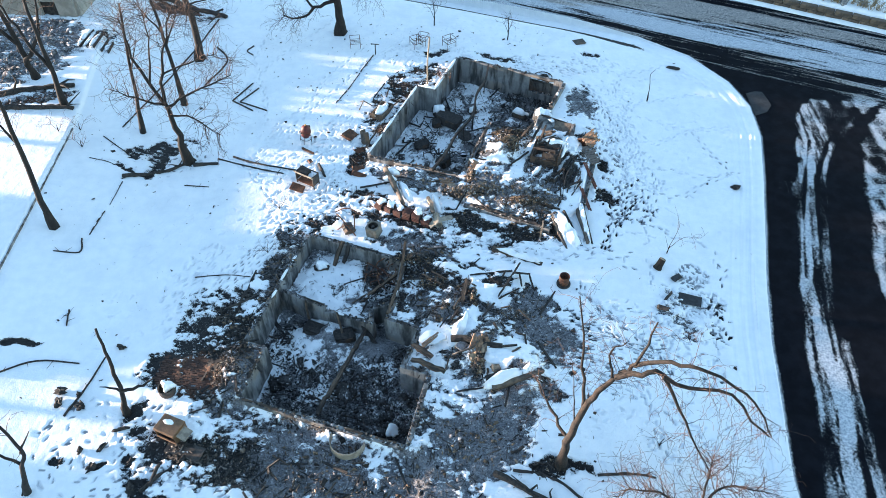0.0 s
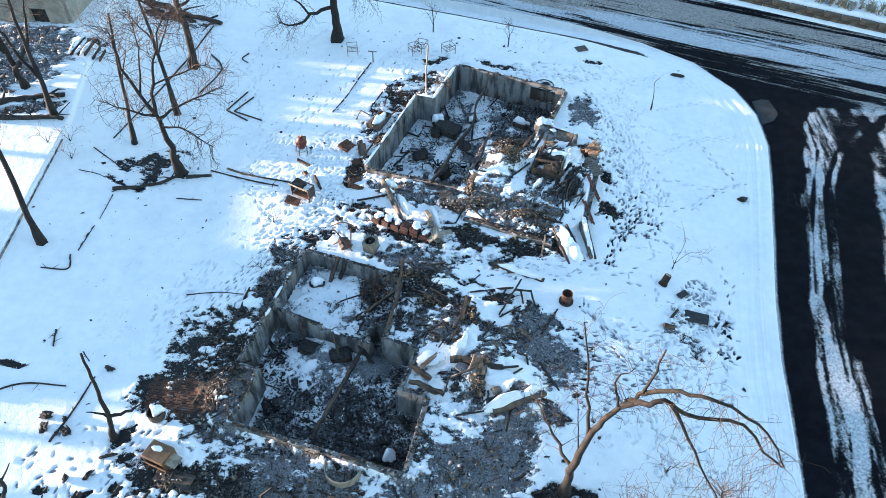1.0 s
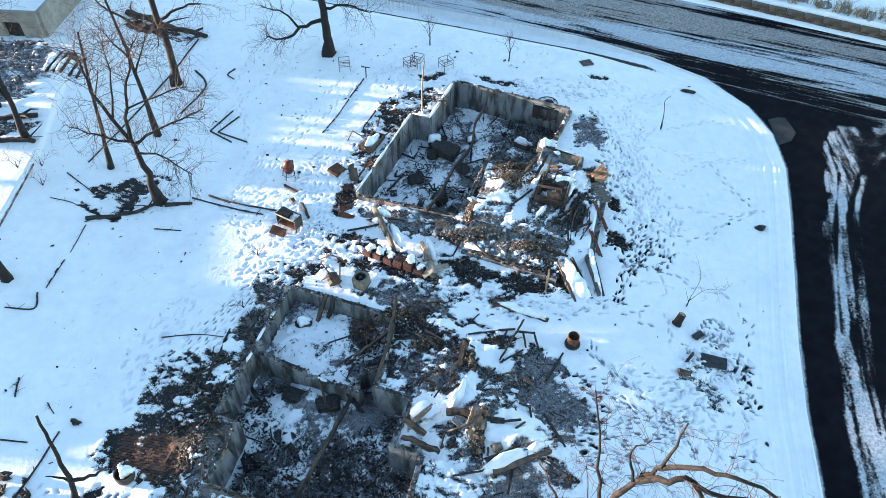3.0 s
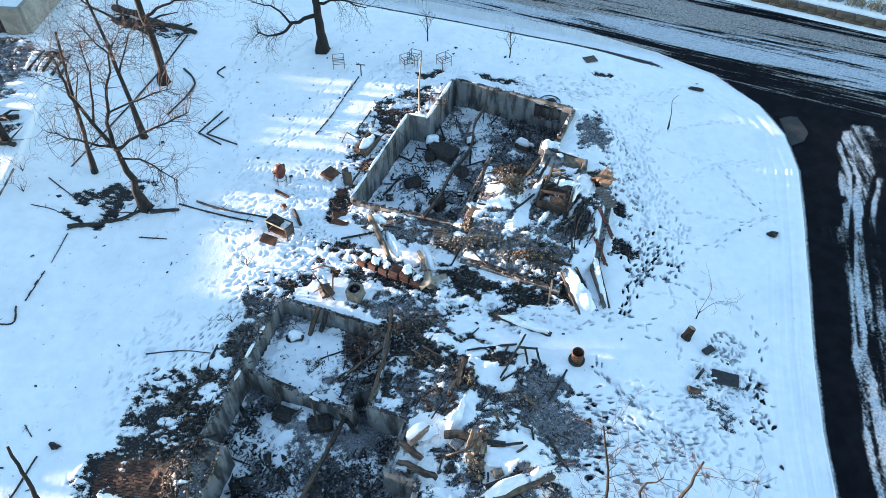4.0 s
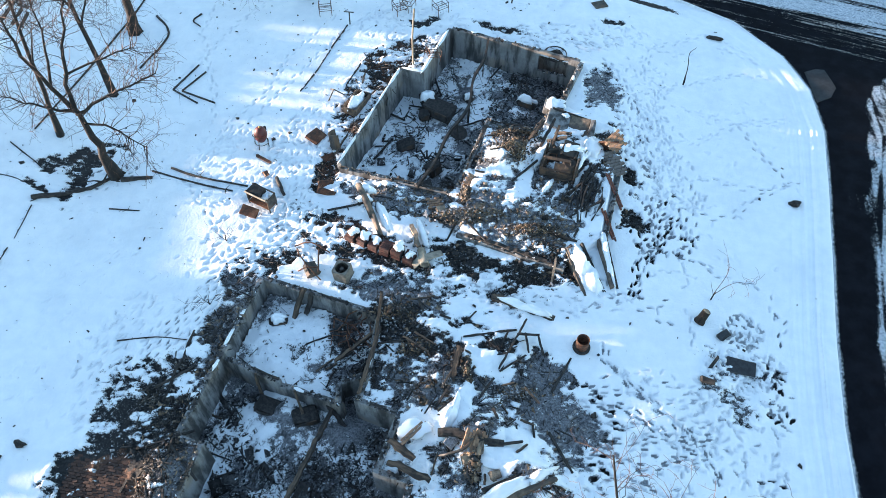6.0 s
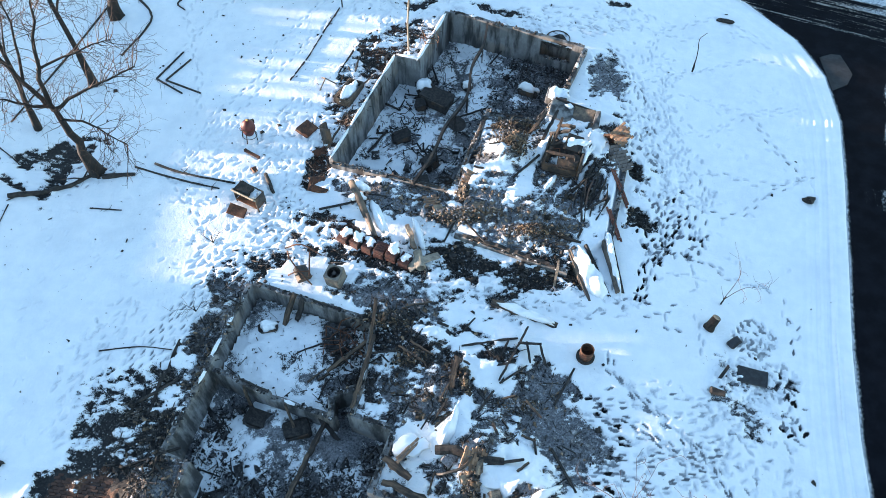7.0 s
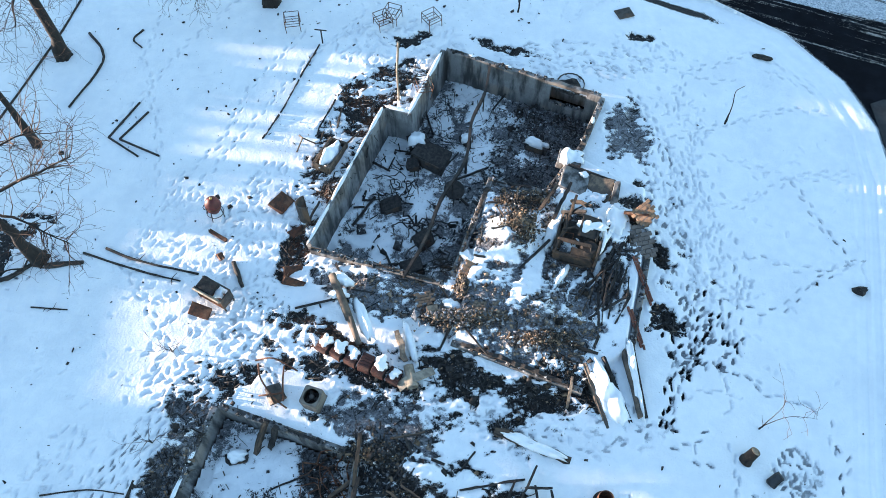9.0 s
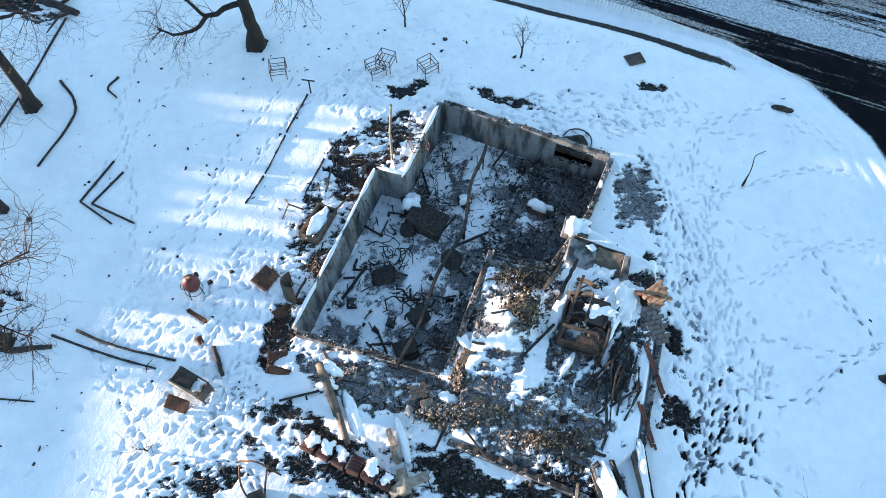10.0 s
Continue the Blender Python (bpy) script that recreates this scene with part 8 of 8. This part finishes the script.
for pts in (((-0.6, 0.9, 0.1), (-0.3, 0.2, 0.6), (0.2, -0.4, 0.5), (0.55, -0.6, 0.1)), ((0.3, 0.8, 0.2), (0.45, 0.1, 0.7), (0.5, -0.5, 0.5)), ((-0.7, 1.0, 0.15), (0.0, 0.95, 0.5), (0.8, 0.6, 0.3)), ((-0.4, -0.2, 0.1), (0.0, -0.3, 0.5), (0.4, -0.2, 0.4))):
    part("pipe", Geo().tube(curve(pts, 4), 0.03, 6), RUST, ac_frame)
part("panel", Geo().box((0.5, 0.6, 0.3), pose(0.15, -0.15, 0.15, 10, 20, 30), 0.02, 0.03), STEEL, ac_frame)

# ---- lawn by the street ----
solo("steel_plate", Geo().box((1.05, 0.62, 0.05), None, 0.03, 0.02), PLATE, "dark steel plate lying on trodden snow", "plate", on_ground(11.15, 22.65, 0.05, -14))
solo("charred_block", Geo().box((0.55, 0.26, 0.14), None, 0.06, 0.02), CHAR, "charred block lying on trodden snow", "block", on_ground(9.75, 21.95, 0.08, -14))
solo("charred_post", Geo().box((0.62, 0.12, 0.12), None, 0.02, 0.01), CHAR, "short charred post on trodden snow", "post", on_ground(10.15, 22.75, 0.05, 50))
stump = thing("stump", "cut stump with a pale sawn top", "stump", pose(9.95, 24.55, gz(9.95, 24.55) - 0.05, -18, 22))
part("bole", Geo().lathe([(0.24, 0), (0.18, 0.15), (0.16, 0.55)], None, 12), BARK_TAN, stump, shade=True)
part("sawn_face", Geo().lathe([(0.15, 0.551), (0.14, 0.565)], None, 12), TANSTONE, stump, "pale sawn face")
solo("charred_block", Geo().box((0.5, 0.3, 0.16), None, 0.05, 0.025), PLATE, "dark metal box lying on trodden snow", "block", on_ground(10.75, 23.95, 0.08, 30))
solo("drain_cover", Geo().box((0.75, 0.6, 0.06), None, 0.02, 0.01), STEEL, "dark utility cover on the snowy lawn", "cover", on_ground(8.05, 44.4, 0.04, 20))
solo("charred_log", Geo().blob((0.8, 0.3, 0.2), None, 81, 0.5), CHAR, "charred lump on the snow near the kerb", "log", on_ground(14.0, 42.3, 0.03, -20))
# dark lump stands in for a hole in the lawn
solo("hole_block", Geo().blob((0.45, 0.4, 0.25), None, 82, 0.5), CHAR, "dark lump filling in for a hole in the snowy lawn", "debris", on_ground(15.3, 30.8, 0.04))

# ---- neighbouring lot and far side of the street ----
nb = thing("neighbour_foundation", "pale concrete foundation wall with a dark window opening", "wall", pose(-28.4, 44.5, 0.75, 0, 0, -3), kind="structure")
pale = two_tone("pale_concrete", (0.33, 0.315, 0.285), (0.22, 0.21, 0.19), 1.2, 0.9, fine=25, bump=0.25)
for x0, x1, z0, z1 in ((-5.0, 0.9, -1.0, 2.2), (2.0, 3.2, -1.0, 2.2), (0.9, 2.0, -1.0, 0.25), (0.9, 2.0, 1.5, 2.2)):
    part("wall_panel", Geo().box((x1 - x0, 0.25, z1 - z0), pose((x0 + x1) / 2, 0, (z0 + z1) / 2), 0.01), pale, nb)
# dark panel set into the window opening
part("window_back", Geo().box((1.1, 0.05, 1.25), pose(1.45, 0.10, 0.87)), CHAR, nb, "dark panel filling the window opening")
part("sill", Geo().box((1.3, 0.4, 0.10), pose(1.45, -0.1, 0.20), 0.02), pale, nb)
part("return_wall", Geo().box((0.25, 6.0, 3.2), pose(3.3, 3.1, 0.6), 0.01), pale, nb)
for k in range(5):
    x, y = -23.65 + 0.42 * k, 41.7 - 0.16 * k
    st = thing("garden_step", "timber-edged garden step covered by snow", "step", pose(x, y, gz(x, y) + 0.06, 0, 0, 84 + 2 * k), "steps down the bank")
    part("riser", Geo().box((1.95 - 0.2 * k, 0.06, 0.16), None, 0.01, 0.01), CHAR, st)
    snow_cap(st, (1.8 - 0.2 * k, 0.34, 0.12), pose(0, 0.20, 0.04), 90 + k, 0.1)
rw = thing("retaining_wall", "low retaining wall of tan stone blocks across the street", "wall", pose(0, 0, 0), kind="structure")
stone = Geo().box((1.15, 0.4, 0.32), None, 0.03, 0.008).mesh("stone", two_tone("tan_wall_stone", (0.17, 0.125, 0.09), (0.08, 0.062, 0.05), 2.2, 0.9, fine=25))
p, q = Vector((16.0, 54.3, 0)), Vector((36.0, 44.9, 0))
d = (q - p).normalized()
for c in range(2):
    for i in range(19):
        b = new("stone", stone)
        b.parent = rw
        s = p + d * (1.17 * (i + 0.5 * c))
        b.matrix_basis = pose(s.x, s.y + 0.03 * c, -0.30 + 0.33 * c, rng.normal(0, 1), rng.normal(0, 1), math.degrees(math.atan2(d.y, d.x)) + rng.normal(0, 1))
grass = Geo()
for _ in range(110):
    x, y = rng.uniform(21, 30), 0
    y = 54.9 - 0.47 * (x - 16) + rng.uniform(0, 1.6)
    for _ in range(6):
        grass.tube([(x, y, 0.2), (x + rng.normal(0, 0.12), y + rng.normal(0, 0.12), 0.65), (x + rng.normal(0, 0.3), y + rng.normal(0, 0.3), 0.9)], [0.018, 0.012, 0.004], 3, cap=False)
solo("dry_grass", grass, two_tone("dry_grass", (0.36, 0.27, 0.14), (0.20, 0.14, 0.08), 4, 0.9), "dry tan ornamental grass behind the retaining wall", "grass", kind="stuff")
for k in range(8):
    x = 19.5 + 1.3 * k
    y = 55.1 - 0.47 * (x - 16) + rng.uniform(0.2, 1.0)
    solo("boulder", Geo().blob((rng.uniform(0.5, 1.1), rng.uniform(0.5, 0.9), 0.7), None, 300 + k, 0.5), ASHSTONE, "grey boulder behind the retaining wall", "boulder", pose(x, y, 0.40, 0, 0, 40 * k), group="boulders behind the wall")


# ---- patch of newer asphalt beside the kerb, and the drain mouth ----
PATCH = two_tone("worn_grey_asphalt", (0.030, 0.032, 0.037), (0.015, 0.016, 0.019), 2.5, 0.9, fine=60, bump=0.3)
ring = [(18.1, 39.8), (18.7, 40.05), (19.15, 40.0), (19.3, 39.1), (19.35, 38.6), (18.9, 37.9), (18.1, 37.5)]
g = Geo()
k = len(ring)
g.put([(x, y, -0.60) for x, y in ring] + [(x, y, -0.462) for x, y in ring], [tuple(range(k, 2 * k))] + [(i, (i + 1) % k, k + (i + 1) % k, k + i) for i in range(k)])
solo("road_patch", g, PATCH, "pale grey asphalt patch beside the kerb", "road", kind="structure")


# ---- charred lumps lying on the snow beside the near house ----
for k, (x, y, a, b) in enumerate(((-15.8, 16.5, 0.45, 0.34), (-15.75, 16.0, 0.30, 0.42), (-14.8, 15.85, 0.40, 0.30), (-15.05, 16.4, 0.22, 0.18), (-14.1, 13.9, 0.30, 0.16), (-13.3, 14.1, 0.45, 0.16),
                                  (-12.8, 14.9, 0.55, 0.14), (-13.45, 13.3, 0.42, 0.26), (-14.7, 13.45, 0.50, 0.24), (-14.1, 18.8, 0.20, 0.40), (-12.0, 13.6, 0.40, 0.22), (-11.7, 12.5, 0.5, 0.3))):
    g = Geo().blob((a, b, 0.22), None, 300 + k, 1.0, 8, 12, 0.7)
    solo("charred_lump", g, CHAR, "black charred lump lying on the snow", "debris", pose(x, y, gz(x, y) + 0.04, 0, 0, rng.uniform(0, 180)))
